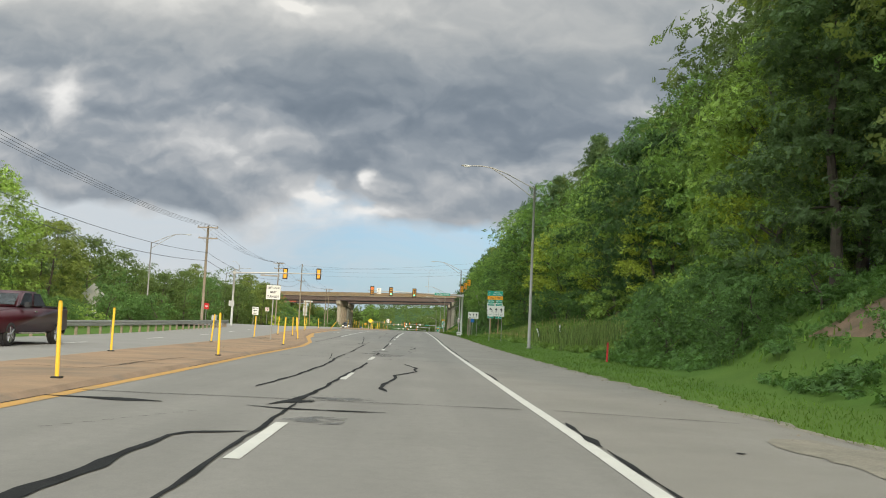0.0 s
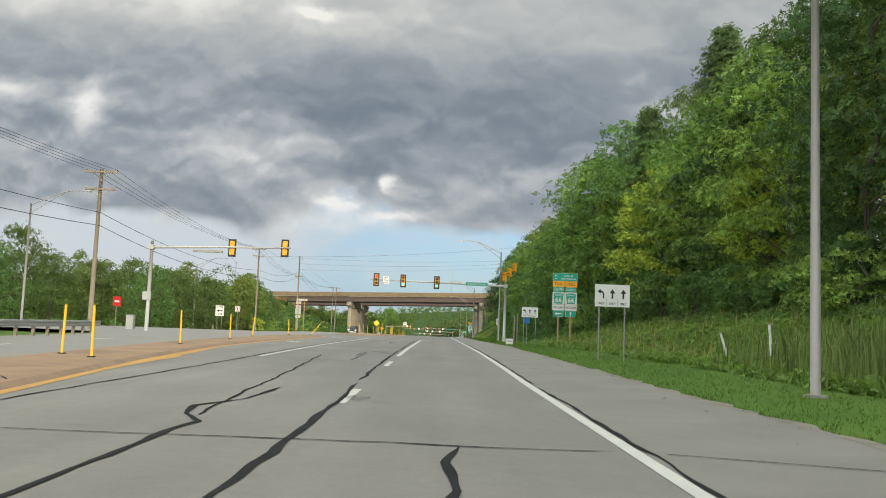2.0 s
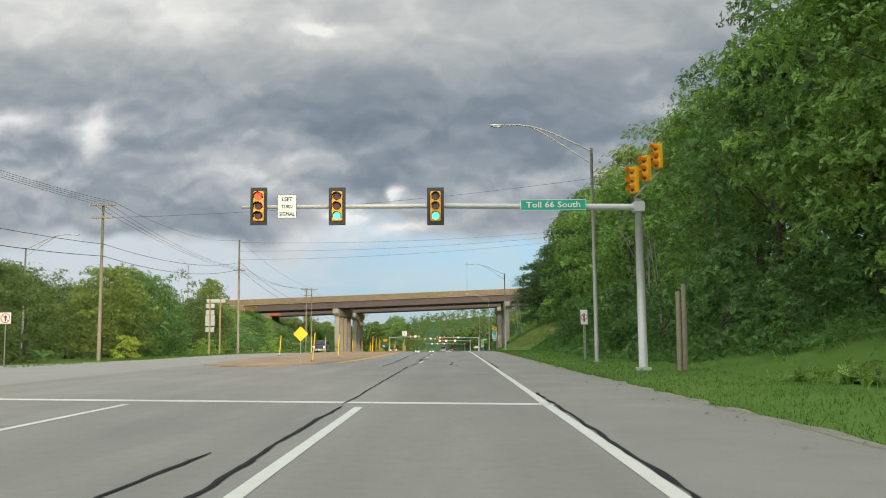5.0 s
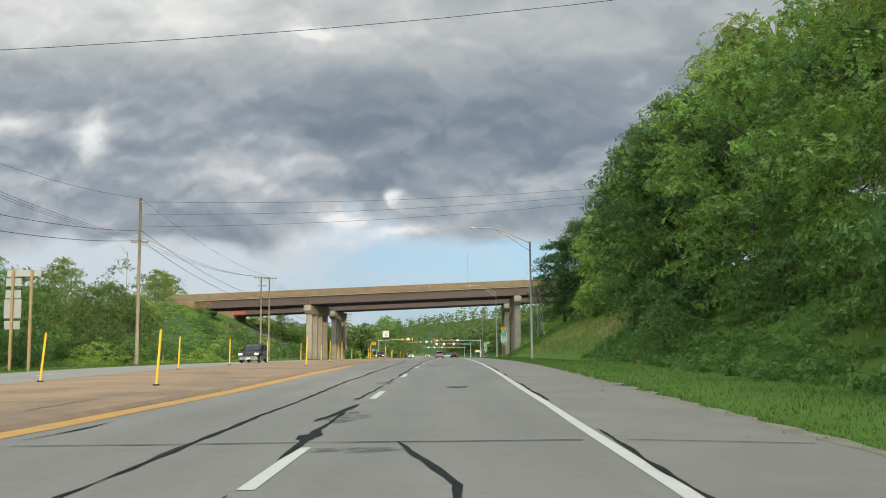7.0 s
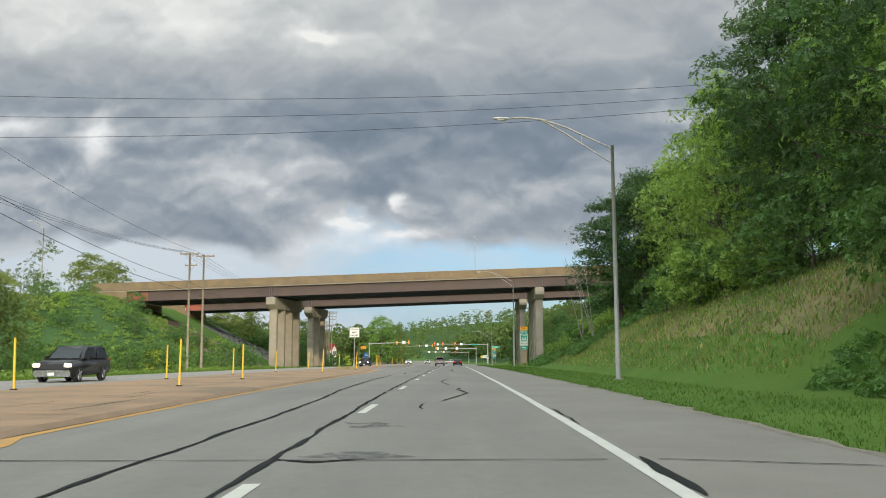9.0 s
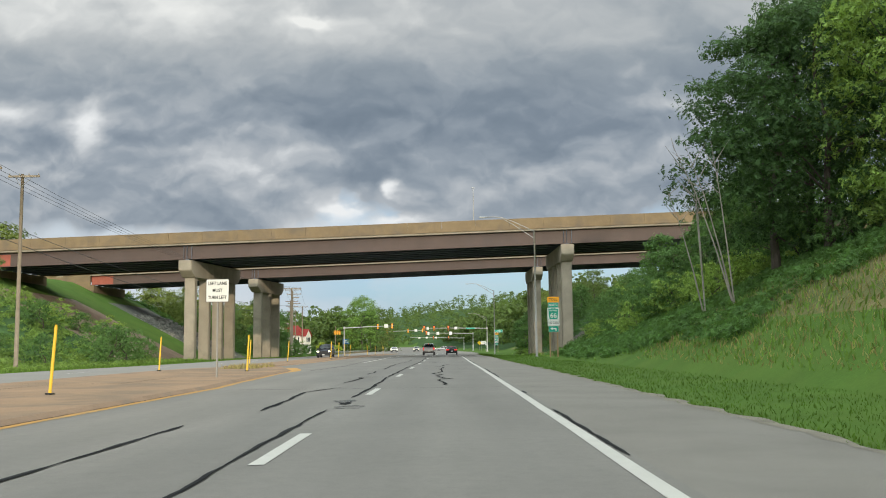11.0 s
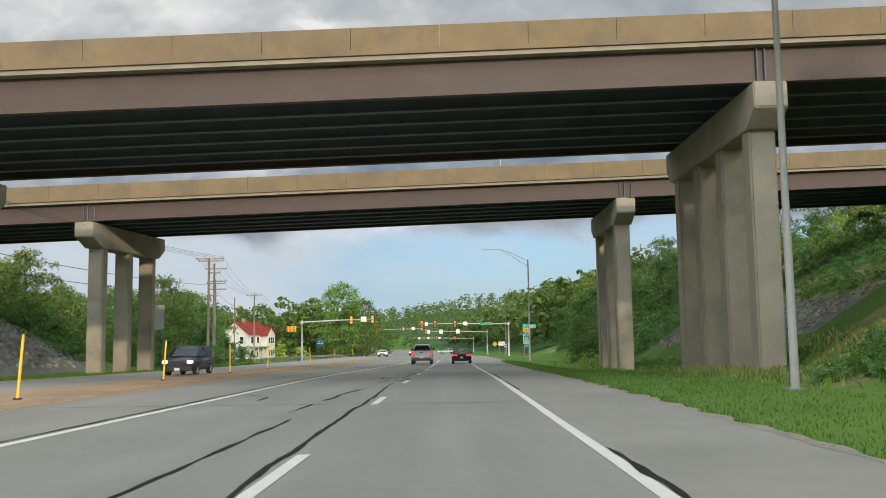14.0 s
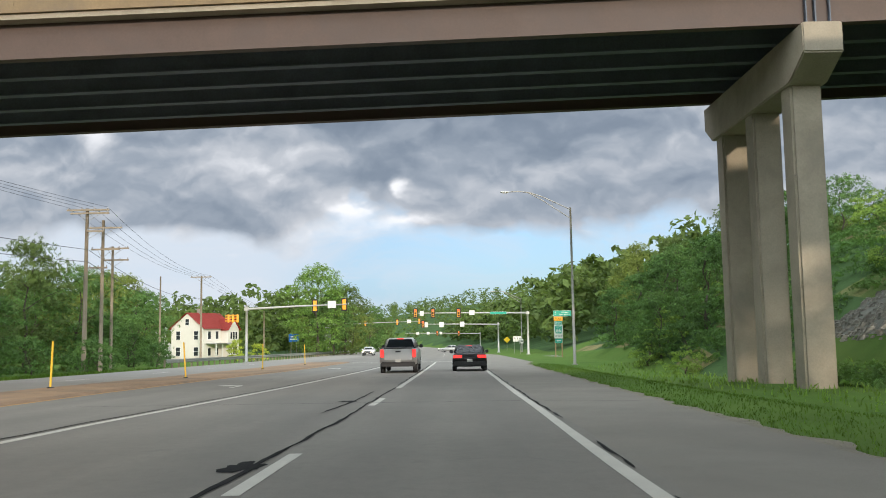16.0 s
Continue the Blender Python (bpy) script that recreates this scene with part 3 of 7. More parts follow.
EDGE = interp((-85, 20, 70, 100, 160, 190, 240, 300, 420), (1.68, 1.68, 1.60, 1.59, 1.67, 1.67, 1.59, 1.56, 1.57))
mark(paint(lambda y: wob(EDGE(y))(y), lambda y: wob(EDGE(y) + 0.17)(y), -85, 411, M_WHITE))
mark(paint(wob(1.68), wob(1.85), 448, 760, M_WHITE))
LANE = -1.98
dash_starts = [7.68 + 12.19 * k for k in range(-6, 6)] + [157.08 + 12.19 * k for k in range(0, 7)] + [251.77 + 12.19 * k for k in range(-1, 9)]
for y in dash_starts:
    mark(paint(LANE - 0.02, LANE + 0.14, y, y + 3.05, M_WHITE, 1.0))
mark(paint(wob(LANE - 0.02), wob(LANE + 0.15), 76.5, 125.2, M_WHITE))
mark(paint(wob(LANE - 0.02), wob(LANE + 0.15), 358, 409, M_WHITE))
for y in [452 + 12.19 * k for k in range(10)]:
    mark(paint(LANE - 0.02, LANE + 0.14, y, y + 3.05, M_WHITE, 1.0))
TURN1 = interp((70, 89, 101, 128), (-6.3, -6.49, -6.57, -6.9))
mark(paint(lambda y: TURN1(y) - 0.08, lambda y: TURN1(y) + 0.08, 72, 126.5, M_WHITE))
TURN2 = interp((295, 316, 345, 361, 383, 410), (-6.4, -6.25, -6.45, -5.9, -5.5, -5.4))
mark(paint(lambda y: TURN2(y) - 0.09, lambda y: TURN2(y) + 0.09, 297, 409, M_WHITE))
stop = [(1.9, 125.2), (-4.5, 126.8), (-10.7, 128.3), (-10.7, 128.8), (-4.5, 127.25), (1.9, 125.65)]
part("stop_line", mesh_of("stop_line", [(x, y, rz(y) + PAINT) for x, y in stop], [(0, 5, 4, 1), (1, 4, 3, 2)], M_WHITE), M_WHITE, markings, "white stop line")
mark(paint(-10.2, 1.9, 410.0, 410.6, M_WHITE, 1.0))
for y in [34 + 12.19 * k for k in range(5)] + list(np.arange(176, 410, 12.19)):
    mark(paint(lambda v: (opp_l(v) + opp_r(v)) / 2 - 0.07, lambda v: (opp_l(v) + opp_r(v)) / 2 + 0.07, y, y + 3.05, M_WHITE, 1.0, 0.010))

# medians: raised brown concrete with a curb round it and a yellow line before it
M1_NEAR = interp((-85, 12, 20, 32, 45, 48, 54, 67, 80, 109, 114, 123, 128.5), (-5.9, -5.95, -6.1, -6.4, -6.42, -6.62, -7.05, -8.8, -9.9, -10.7, -10.8, -11.0, -11.9))
M2_NEAR = interp((152, 154, 156, 159, 163, 173, 196, 205, 215, 240, 256, 260, 267, 274, 281, 283.5), (-10.5, -8.4, -7.6, -7.2, -6.9, -6.5, -6.42, -6.5, -6.7, -6.9, -6.9, -7.2, -7.55, -7.85, -9.5, -11.0))
M2_FAR = interp((153.5, 156, 172, 274, 281, 283.5), (-11.9, -13.6, -14.7, -14.7, -14.0, -11.2))
M3_NEAR = interp((284, 304, 319, 345, 358, 370, 385, 415), (-11.0, -10.7, -10.4, -11.2, -11.6, -11.4, -10.7, -10.4))
M3_FAR = interp((284, 304, 320, 360, 385, 415), (-14.0, -14.0, -13.6, -14.9, -14.5, -14.2))


def median(name, near, far, y0, y1, label):
    top = empty(name, label=label, category="median", kind="structure")
    part("slab", strip("slab", far, near, y0, y1, M_MEDIAN, 0.078, 1.2, thick=0.2), M_MEDIAN, top)
    n = int((y1 - y0) / 1.2)
    verts = []
    for i in range(n + 1):
        y = y0 + (y1 - y0) * i / n
        verts += [(near(y) + bend(y) + dx, y, rz(y) + dz) for dx, dz in ((-0.03, 0.0), (-0.03, 0.083), (0.0, 0.083), (0.15, 0.005), (0.15, 0.0))]
    part("curb", mesh_of("curb", verts, [(5 * i + k, 5 * i + k + 1, 5 * i + k + 6, 5 * i + k + 5) for i in range(n) for k in range(4)], M_GUTTER), M_GUTTER, top, "worn brown sloping concrete curb")
    part("curb", strip("curb", lambda y: far(y) - 0.13, lambda y: far(y) + 0.02, y0, y1, M_CURB, 0.066, 1.2, thick=0.14), M_CURB, top, "stained concrete curb")
    return top


median("median_1", M1_NEAR, M1_FAR, -85, 128.5, "raised brown concrete median tapering beside a turn lane")
median("median_2", M2_NEAR, M2_FAR, 152.5, 283, "wide raised brown concrete median with sealed joints")
median("median_3", M3_NEAR, M3_FAR, 285.5, 413, "narrow raised brown concrete median beside the turn lane")
for near, y0, y1 in ((M1_NEAR, -85, 70), (M2_NEAR, 159, 281)):
    mark(paint(lambda y, f=near: f(y) + 0.17 + wob(0, 0.02)(y), lambda y, f=near: f(y) + (0.42 if y < 100 else 0.36) + 0.05 * noise.noise(Vector((2.2, y * 0.8, 0))) + (0.45 * smoothstep(270, 278, y) if y > 200 else 0.35 * smoothstep(62, 70, y)), y0, y1, M_YELLOW, 1.0), "yellow painted line")
mark(paint(lambda y: M1_NEAR(y) + 0.17, lambda y: M1_NEAR(y) + 0.60 - 0.20 * smoothstep(70, 80, y), 70, 126, M_YELLOW, 1.0), "faded yellow painted line")
mark(paint(lambda y: M3_NEAR(y) + 0.17, lambda y: M3_NEAR(y) + 0.30, 287, 411, M_YELLOW, 1.0), "faded yellow painted line")


def turn_arrow(x, y):
    """A left-turn arrow painted on the turn lane."""
    bm = bmesh.new()
    pts = [(-0.08, 0), (0.08, 0), (0.08, 1.5), (-0.08, 1.9), (-0.5, 2.1), (-0.5, 2.5), (-1.0, 1.9), (-0.5, 1.3), (-0.5, 1.7), (-0.15, 1.55), (-0.08, 1.4)]
    bm.faces.new([bm.verts.new((x + px, y + py, rz(y + py) + PAINT)) for px, py in pts])
    bmesh.ops.triangulate(bm, faces=bm.faces[:])
    part("turn_arrow", bm, M_WHITE, markings, "white painted left-turn arrow")


for ax, ay in ((-8.4, 92), (-8.8, 118), (-8.0, 360.5), (-8.0, 388)):
    turn_arrow(ax, ay)

# ---- bridges ----
X0, X1 = -53.0, 48.0


def slab_x(b, yoff0, yoff1, top_off, bot_off, mat, x0=X0, x1=X1, step=4.0, name="deck_part"):
    """A long bar along a bridge; the yoffs run back from its front face, the offs down from the parapet's top."""
    fy = B1_Y if b == 1 else B2_Y
    n = int((x1 - x0) / step) + 1
    bm = bmesh.new()
    rows = []
    for i in range(n + 1):
        x = x0 + (x1 - x0) * i / n
        y = fy + SKEW * x
        t = deck(b, x)
        rows.append([bm.verts.new(p) for p in ((x, y + yoff0, t - bot_off), (x, y + yoff1, t - bot_off), (x, y + yoff1, t - top_off), (x, y + yoff0, t - top_off))])
    for p, q in zip(rows, rows[1:]):
        for k in range(4):
            bm.faces.new((p[k], q[k], q[(k + 1) % 4], p[(k + 1) % 4]))
    bm.faces.new(rows[0])
    bm.faces.new(rows[-1][::-1])
    bmesh.ops.recalc_face_normals(bm, faces=bm.faces[:])
    return bm


def bridge(b, depth, columns, pier_x):
    fy = B1_Y if b == 1 else B2_Y
    top = empty("overpass", label="steel girder highway overpass with tan concrete parapets on round-cornered concrete piers", category="bridge", group="twin overpasses")
    u = 0.22 if b == 1 else 0.0
    # parapets cast in lengths with open joints
    for back in (0, 1):
        y0 = 0.0 if not back else depth - 0.35
        x = X0 - 6
        par = part("parapet", slab_x(b, y0, y0 + 0.35, 0.98 - u, 1.25 - u, M_PARAPET, X0 - 6, X1 + 2), M_PARAPET, top)
        i = 0
        while x < X1 + 2 - 0.1:
            part("parapet_panel", slab_x(b, y0 + 0.03, y0 + 0.33, -u, 0.975 - u, M_PARAPET, x, x + 3.88, 4), M_PARAPET, par)
            x += 3.9
    part("deck_slab", slab_x(b, 0.12, depth - 0.12, 1.26 - u, 1.46 - u, M_DARKSTEEL, X0 - 5, X1), M_PIER, top, "shaded concrete deck slab")
    count = 7 if b == 1 else 6
    for k in range(count):
        y0 = 0.45 + (depth - 1.3) * k / (count - 1)
        mat = M_GIRDER if k in (0, count - 1) else M_DARKSTEEL
        bm = slab_x(b, y0 + 0.18, y0 + 0.21, 1.465 - u, 2.83, mat)
        bm2 = slab_x(b, y0, y0 + 0.40, 2.80, 2.86, mat)
        me = bpy.data.meshes.new("tmp")
        bm2.to_mesh(me)
        bm2.free()
        bm.from_mesh(me)
        bpy.data.meshes.remove(me)
        g = part("girder", bm, mat, top, "brown painted steel girder" if mat is M_GIRDER else "dark steel girder")
        if k == 0:
            for px, _ in pier_x:
                for dx in (-0.35, 0.0, 0.55):
                    part("stiffener", slab_x(b, y0 + 0.02, y0 + 0.17, 1.47 - u, 2.79, mat, px + dx, px + dx + 0.05, 1), M_DARKSTEEL, g, "dark stiffener plate")
            part("end_plate", slab_x(b, y0 + 0.15, y0 + 0.175, 1.48, 2.78, M_RUST, X0 + 0.02, X0 + 3.2, 1), M_RUST, g, "red primed girder end")
    # cross frames under the deck
    for x in np.arange(X0 + 5, X1, 7.5):
        part("cross_frame", slab_x(b, 0.7, depth - 0.7, 1.9, 2.0, M_DARKSTEEL, x, x + 0.08, 1), M_DARKSTEEL, top, "dark cross frame")
    # piers: tapered cap on columns
    for px, lean in pier_x:
        cap_t = deck(b, px) - 2.98
        yb = fy + SKEW * px
        y0, y1 = yb - 0.1, yb + depth + 0.1
        bm = bmesh.new()
        prof = [(y0, cap_t), (y1, cap_t), (y1, cap_t - 1.15), (columns[-1] + yb + 0.75, cap_t - 1.9), (columns[0] + yb - 0.75, cap_t - 1.9), (y0, cap_t - 1.15)]
        sides = [[bm.verts.new((px + lean * (y - yb) + s * 0.74, y, z)) for y, z in prof] for s in (-1, 1)]
        bm.faces.new(sides[0])
        bm.faces.new(sides[1][::-1])
        for k in range(6):
            bm.faces.new((sides[0][k], sides[0][(k + 1) % 6], sides[1][(k + 1) % 6], sides[1][k]))
        bmesh.ops.recalc_face_normals(bm, faces=bm.faces[:])
        bmesh.ops.bevel(bm, geom=bm.edges[:], offset=0.05, segments=2, affect="EDGES", clamp_overlap=True)
        pier = part("pier_cap", bm, M_PIER, top)
        for c in columns:
            y = yb + c
            cx = px + lean * c
            zb = ground_z(cx, y) - 0.4
            part("column", box(cx - 0.60, cx + 0.60, y - 0.52, y + 0.52, zb, cap_t - 1.75, 0.09), M_PIER, pier)
            for f in (0.30, 0.62):
                zj = zb + (cap_t - zb) * f + 0.35 * math.sin(c * 3 + f * 9)
                part("pour_joint", box(cx - 0.603, cx + 0.603, y - 0.523, y + 0.523, zj, zj + 0.025, 0.09), M_CURB, pier)
        for k in range(count):
            yy = yb + 0.65 + (depth - 1.3) * k / (count - 1)
            bx = px + lean * (yy - yb)
            part("bearing", box(bx - 0.25, bx + 0.25, yy - 0.2, yy + 0.2, cap_t, cap_t + 0.125), M_DARKSTEEL, pier, "dark bearing pad")
    # left abutment with wing wall
    for xa, s in ((X0, -1), (X1, 1)):
        ya = fy + SKEW * xa
        t = deck(b, xa)
        part("abutment", box(min(xa - 0.6 * s, xa + 1.2 * s), max(xa - 0.6 * s, xa + 1.2 * s), ya + 0.02, ya + depth - 0.02, t - 5.5, t - 2.88, 0.04), M_PARAPET, top)
        part("wing_wall", box(min(xa, xa + 8 * s), max(xa, xa + 8 * s), ya + 0.04, ya + 0.36, t - 4.0, t - 1.26, 0.04), M_PARAPET, top, "tan concrete wing wall")
    return top


bridge(1, B1_D, (1.7, 5.8, 9.9, 13.9), ((-29.75, 0.12), (13.9, 0.0)))
bridge(2, B2_D, (2.2, 6.5, 10.8), ((-28.8, 0.11), (13.65, 0.0)))

# ---- trees ----


def leaf_cards(rng, centres, radii, per, size, flat=0.75):
    """Many small bent leaf sprays on clumps: vertices and faces."""
    n = len(centres)
    cid = np.repeat(np.arange(n), per)
    d = rng.normal(size=(len(cid), 3))
    d /= np.linalg.norm(d, axis=1)[:, None]
    d[:, 2] = np.where(d[:, 2] < -0.25, -d[:, 2] * 0.6, d[:, 2])
    r = radii[cid] * (0.45 + 0.62 * rng.random(len(cid)) ** 0.6)
    c = centres[cid] + d * r[:, None] * np.array([1.0, 1.0, flat])
    nrm = d + rng.normal(size=d.shape) * 0.55 + np.array([0, 0, 0.35])
    nrm /= np.linalg.norm(nrm, axis=1)[:, None]
    u = np.cross(nrm, rng.normal(size=d.shape))
    u /= np.linalg.norm(u, axis=1)[:, None]
    v = np.cross(nrm, u)
    s = size * (0.6 + 0.8 * rng.random(len(cid)))[:, None]
    u, v = u * s, v * s * 0.62
    sag = nrm * s * 0.28
    verts = np.stack([c - u, c + v * 0.9 + sag * 0.4 - u * 0.1, c + u - sag, c - v + sag * 0.4 + u * 0.15], 1).reshape(-1, 3)
    faces = np.arange(len(verts)).reshape(-1, 4)
    return verts, faces


def crown_mesh(name, seed, h0, h1, width, clumps, per, size, mat, cone=0.0, lean=0.0, puff=1.0):
    """A crown between heights h0 and h1: clumps spread over an uneven shell."""
    rng = np.random.default_rng(seed)
    u = rng.random(clumps) ** 0.85
    a = rng.random(clumps) * 2 * math.pi
    prof = np.sin(np.pi * np.clip(u * 0.92 + 0.06, 0, 1)) ** 0.62 if not cone else (1 - u) ** cone + 0.06
    lobes = 1 + 0.22 * np.sin(a * 2 + seed) + 0.16 * np.sin(a * 3 + seed * 1.7 + u * 5)
    rad = 0.5 * width * prof * lobes * (0.45 + 0.60 * rng.random(clumps) ** 0.45)
    if cone:
        rad = 0.5 * width * prof * lobes * (0.12 + 0.92 * rng.random(clumps) ** 0.7)
    z = h0 + (h1 - h0) * u + rng.normal(size=clumps) * 0.25
    c = np.stack([rad * np.cos(a) + lean * u, rad * np.sin(a), z], 1)
    rr = puff * width * (0.115 + 0.085 * rng.random(clumps)) * (0.75 if cone else 1.0)
    v, f = leaf_cards(rng, c, rr, per, size)
    return mesh_of(name, v, f, mat), c


def trunk_mesh(name, seed, height, r, centres, limbs=9, mat=None):
    rng = random.Random(seed)
    pts = [(0.15 * rng.uniform(-1, 1) * k, 0.15 * rng.uniform(-1, 1) * k, height * k / 5 - 0.5 * (k == 0)) for k in range(6)]
    bm = tube(pts, [r * (1.25 if k == 0 else 1 - 0.16 * k) for k in range(6)], 8)
    order = sorted(range(len(centres)), key=lambda i: rng.random())[:limbs]
    for i in order:
        c = centres[i]
        zb = min(height * 0.95, max(height * 0.22, c[2] - 0.45 * math.hypot(c[0], c[1]) - 0.5))
        k = zb / height * 5
        base = Vector(pts[int(k)]).lerp(Vector(pts[min(5, int(k) + 1)]), k - int(k))
        end = Vector(c)
        mid = base.lerp(end, 0.5) + Vector((rng.uniform(-0.3, 0.3), rng.uniform(-0.3, 0.3), 0.3))
        tube([base, mid, end], [r * 0.28, r * 0.17, r * 0.05], 5, bm)
    me = bpy.data.meshes.new(name)
    bm.to_mesh(me)
    bm.free()
    me.materials.append(mat or M_BARK)
    return me


TREE_KINDS = {}


def tree_kind(key, seed, height, width, clumps, per, size, mat, label, crown_from=0.16, cone=0.0, limbs=10):
    cr, c = crown_mesh("crown", seed, height * crown_from, height, width, clumps, per, size, mat, cone, puff=1.3 if key.endswith("_far") else 1.0)
    tr = trunk_mesh("trunk", seed, height * 0.86, (0.009 if cone else 0.015) * height + 0.04, c, limbs)
    TREE_KINDS[key] = (cr, tr, label)


tree_kind("oak", 1, 14, 9.0, 115, 58, 0.225, M_LEAF[0], "tall broadleaf tree with a full green crown", 0.05)
tree_kind("maple", 2, 13, 8.0, 110, 58, 0.215, M_LEAF[4], "broadleaf tree with a bright mid-green crown", 0.04)
tree_kind("locust", 3, 12, 6.5, 95, 58, 0.195, M_LEAF[2], "slender tree with yellow-green leaves", 0.08)
tree_kind("dark", 4, 15, 9.0, 120, 58, 0.225, M_LEAF[1], "tall tree with dense dark green leaves", 0.04)
tree_kind("ash", 5, 13, 8.5, 110, 58, 0.215, M_LEAF[3], "broadleaf tree with blue-green leaves", 0.04)
tree_kind("spruce", 6, 19, 7.5, 330, 40, 0.21, M_NEEDLE, "tall dark spruce with drooping branches", 0.04, cone=0.75)
tree_kind("oak_far", 21, 14, 9.5, 90, 30, 0.38, M_OLIVE[0], "broadleaf tree with a full green crown in the wood", 0.02, limbs=5)
tree_kind("maple_far", 22, 13, 9.0, 86, 30, 0.37, M_OLIVE[1], "olive green broadleaf tree in the wood", 0.02, limbs=5)
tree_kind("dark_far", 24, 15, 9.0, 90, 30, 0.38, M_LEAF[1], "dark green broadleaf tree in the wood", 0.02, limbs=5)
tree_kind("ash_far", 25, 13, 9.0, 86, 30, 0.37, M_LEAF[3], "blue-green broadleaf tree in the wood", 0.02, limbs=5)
tree_kind("shrub", 7, 3.2, 4.2, 44, 32, 0.16, M_LEAF[3], "dense green shrub at the foot of the bank", 0.0, limbs=4)
tree_kind("bush", 8, 2.6, 3.4, 40, 32, 0.15, M_LEAF[4], "leafy green bush on the bank", 0.0, limbs=4)
tree_kind("sapling", 9, 6.5, 4.4, 60, 50, 0.16, M_LEAF[3], "young leafy tree on the bank", 0.05)
tree_kind("yellowbush", 10, 2.4, 3.0, 36, 32, 0.15, M_LEAF[2], "yellow-green bush beside the road", 0.0, limbs=4)
TREES = {}
CATEGORY = {"shrub": "shrub", "bush": "bush", "yellowbush": "bush"}


def plant(key, x, y, scale=1.0, turn=None, rng=random.Random(5), label=None, sink=0.15, sz=None):
    z = ground_z(x, y) - sink
    turn = rng.uniform(0, 6.28) if turn is None else turn
    m = Matrix.Translation((x, y, z)) @ Matrix.Rotation(turn, 4, "Z")
    if key not in TREES:
        cr, tr, lab = TREE_KINDS[key]
        cat = CATEGORY.get(key, "tree")
        ob = empty(cat, label=lab, category=cat, group="roadside " + cat + "s")
        part("trunk", tr, M_BARK, ob)
        part("crown", cr, None, ob)
        ob.matrix_basis = m
        TREES[key] = ob
    else:
        ob = copy_thing(TREES[key], m)
    s = scale
    ob.scale = (s * rng.uniform(0.9, 1.1), s * rng.uniform(0.9, 1.1), s * (sz or rng.uniform(0.92, 1.1)))
    if label:
        ob["label"] = label
    return ob


rng = random.Random(11)
# the wooded bank on the right
y = -8.0
while y < 214:
    for row, xr in enumerate((15.5, 22.5, 30.5)):
        if 50 < y < 130 and row == 0:
            xr = 22.0
        if 50 < y < 130 and row == 1:
            xr = 27.0
        if 20 < y < 50 and row == 0:
            xr = 18.0
        if y > 180 and row == 0:
            xr = 16.6
        if 26 < y < 41 and row == 0:
            continue
        if row == 2 and (int(y / 8.4) % 2 or 60 < y < 180):
            continue
        x = xr + rng.uniform(-1.8, 1.8)
        yy = y + rng.uniform(-2.8, 2.8)
        # past y 168 darker kinds: shade on this bank is put into leaf colour
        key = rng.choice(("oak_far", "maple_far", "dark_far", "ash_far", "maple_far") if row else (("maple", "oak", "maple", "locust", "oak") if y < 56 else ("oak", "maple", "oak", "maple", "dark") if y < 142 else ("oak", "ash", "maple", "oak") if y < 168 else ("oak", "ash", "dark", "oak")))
        tall = 1.14 if 60 < y < 145 else (0.88 if y > 155 else 1.0)
        plant(key, x, yy, rng.uniform(1.0, 1.3) * (0.86 if row == 0 else 1.1) * tall, rng=rng)
    y += 8.4
for x, yy, s in ((15.8, 32.5, 1.0), (22, 34, 1.15), (26, 52, 1.25), (23.5, 116, 1.25), (21, 132, 1.15)):
    plant("spruce", x, yy, s, rng=rng)
for x, yy, s in ((19.0, 137, 1.05), (19.3, 118.5, 1.12), (20.0, 74, 0.85), (20.5, 98, 0.8), (18.6, 145, 0.85)):
    plant("locust", x, yy, s, rng=rng)
# trees behind the open slope before the bridges
for yy in range(220, 290, 8):
    for row, xr in enumerate((20.0 if yy < 270 else 25.5, 29.0)):
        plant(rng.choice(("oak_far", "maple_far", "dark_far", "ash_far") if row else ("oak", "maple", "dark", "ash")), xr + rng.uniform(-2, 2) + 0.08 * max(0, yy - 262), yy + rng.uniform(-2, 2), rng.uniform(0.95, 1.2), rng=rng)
for x, yy, s in ((14.8, 214, 0.88), (15.4, 207, 0.95), (16.2, 273.5, 0.84), (17.8, 271.0, 0.80), (19.4, 277, 0.92)):
    plant("dark", x, yy, s, rng=rng)
plant("maple", -36.0, 72.0, 0.95, rng=rng)
plant("maple", 19.6, 38.0, 1.1, rng=rng)
plant("locust", 17.6, 41.5, 0.85, rng=rng)
# undergrowth along the bank's foot
for i in range(84):
    yy = rng.uniform(9, 214)
    x = float(np.interp(yy, (0, 47, 62, 124, 148, 214), (11.4, 12.4, 18.5, 18.5, 11.4, 11.4))) + rng.uniform(-0.6, 3.6)
    if 16 < yy < 28:
        continue
    # past y 140 no bright bushes: the darker shrub's colour stands in for shadow
    plant(rng.choice(("shrub", "bush", "shrub")) if yy < 140 else "shrub", x, yy, rng.uniform(0.6, 1.3), rng=rng)
for x, yy, s in ((19, 304, 0.75), (19.5, 311, 0.85), (21.5, 317, 1.1), (20.5, 297, 0.8), (22, 306, 0.95), (24, 314, 0.8), (27, 306, 1.15), (25.5, 298, 1.4), (21.5, 291, 1.25), (23, 286, 1.4), (20, 283, 1.1), (22.5, 302, 1.2), (29, 318, 1.5), (24.5, 322, 0.8)):
    plant("sapling", x, yy, s, rng=rng)
for i in range(34):
    plant(rng.choice(("shrub", "bush")), rng.uniform(13.5, 22), rng.uniform(276, 326), rng.uniform(0.5, 1.05), rng=rng)
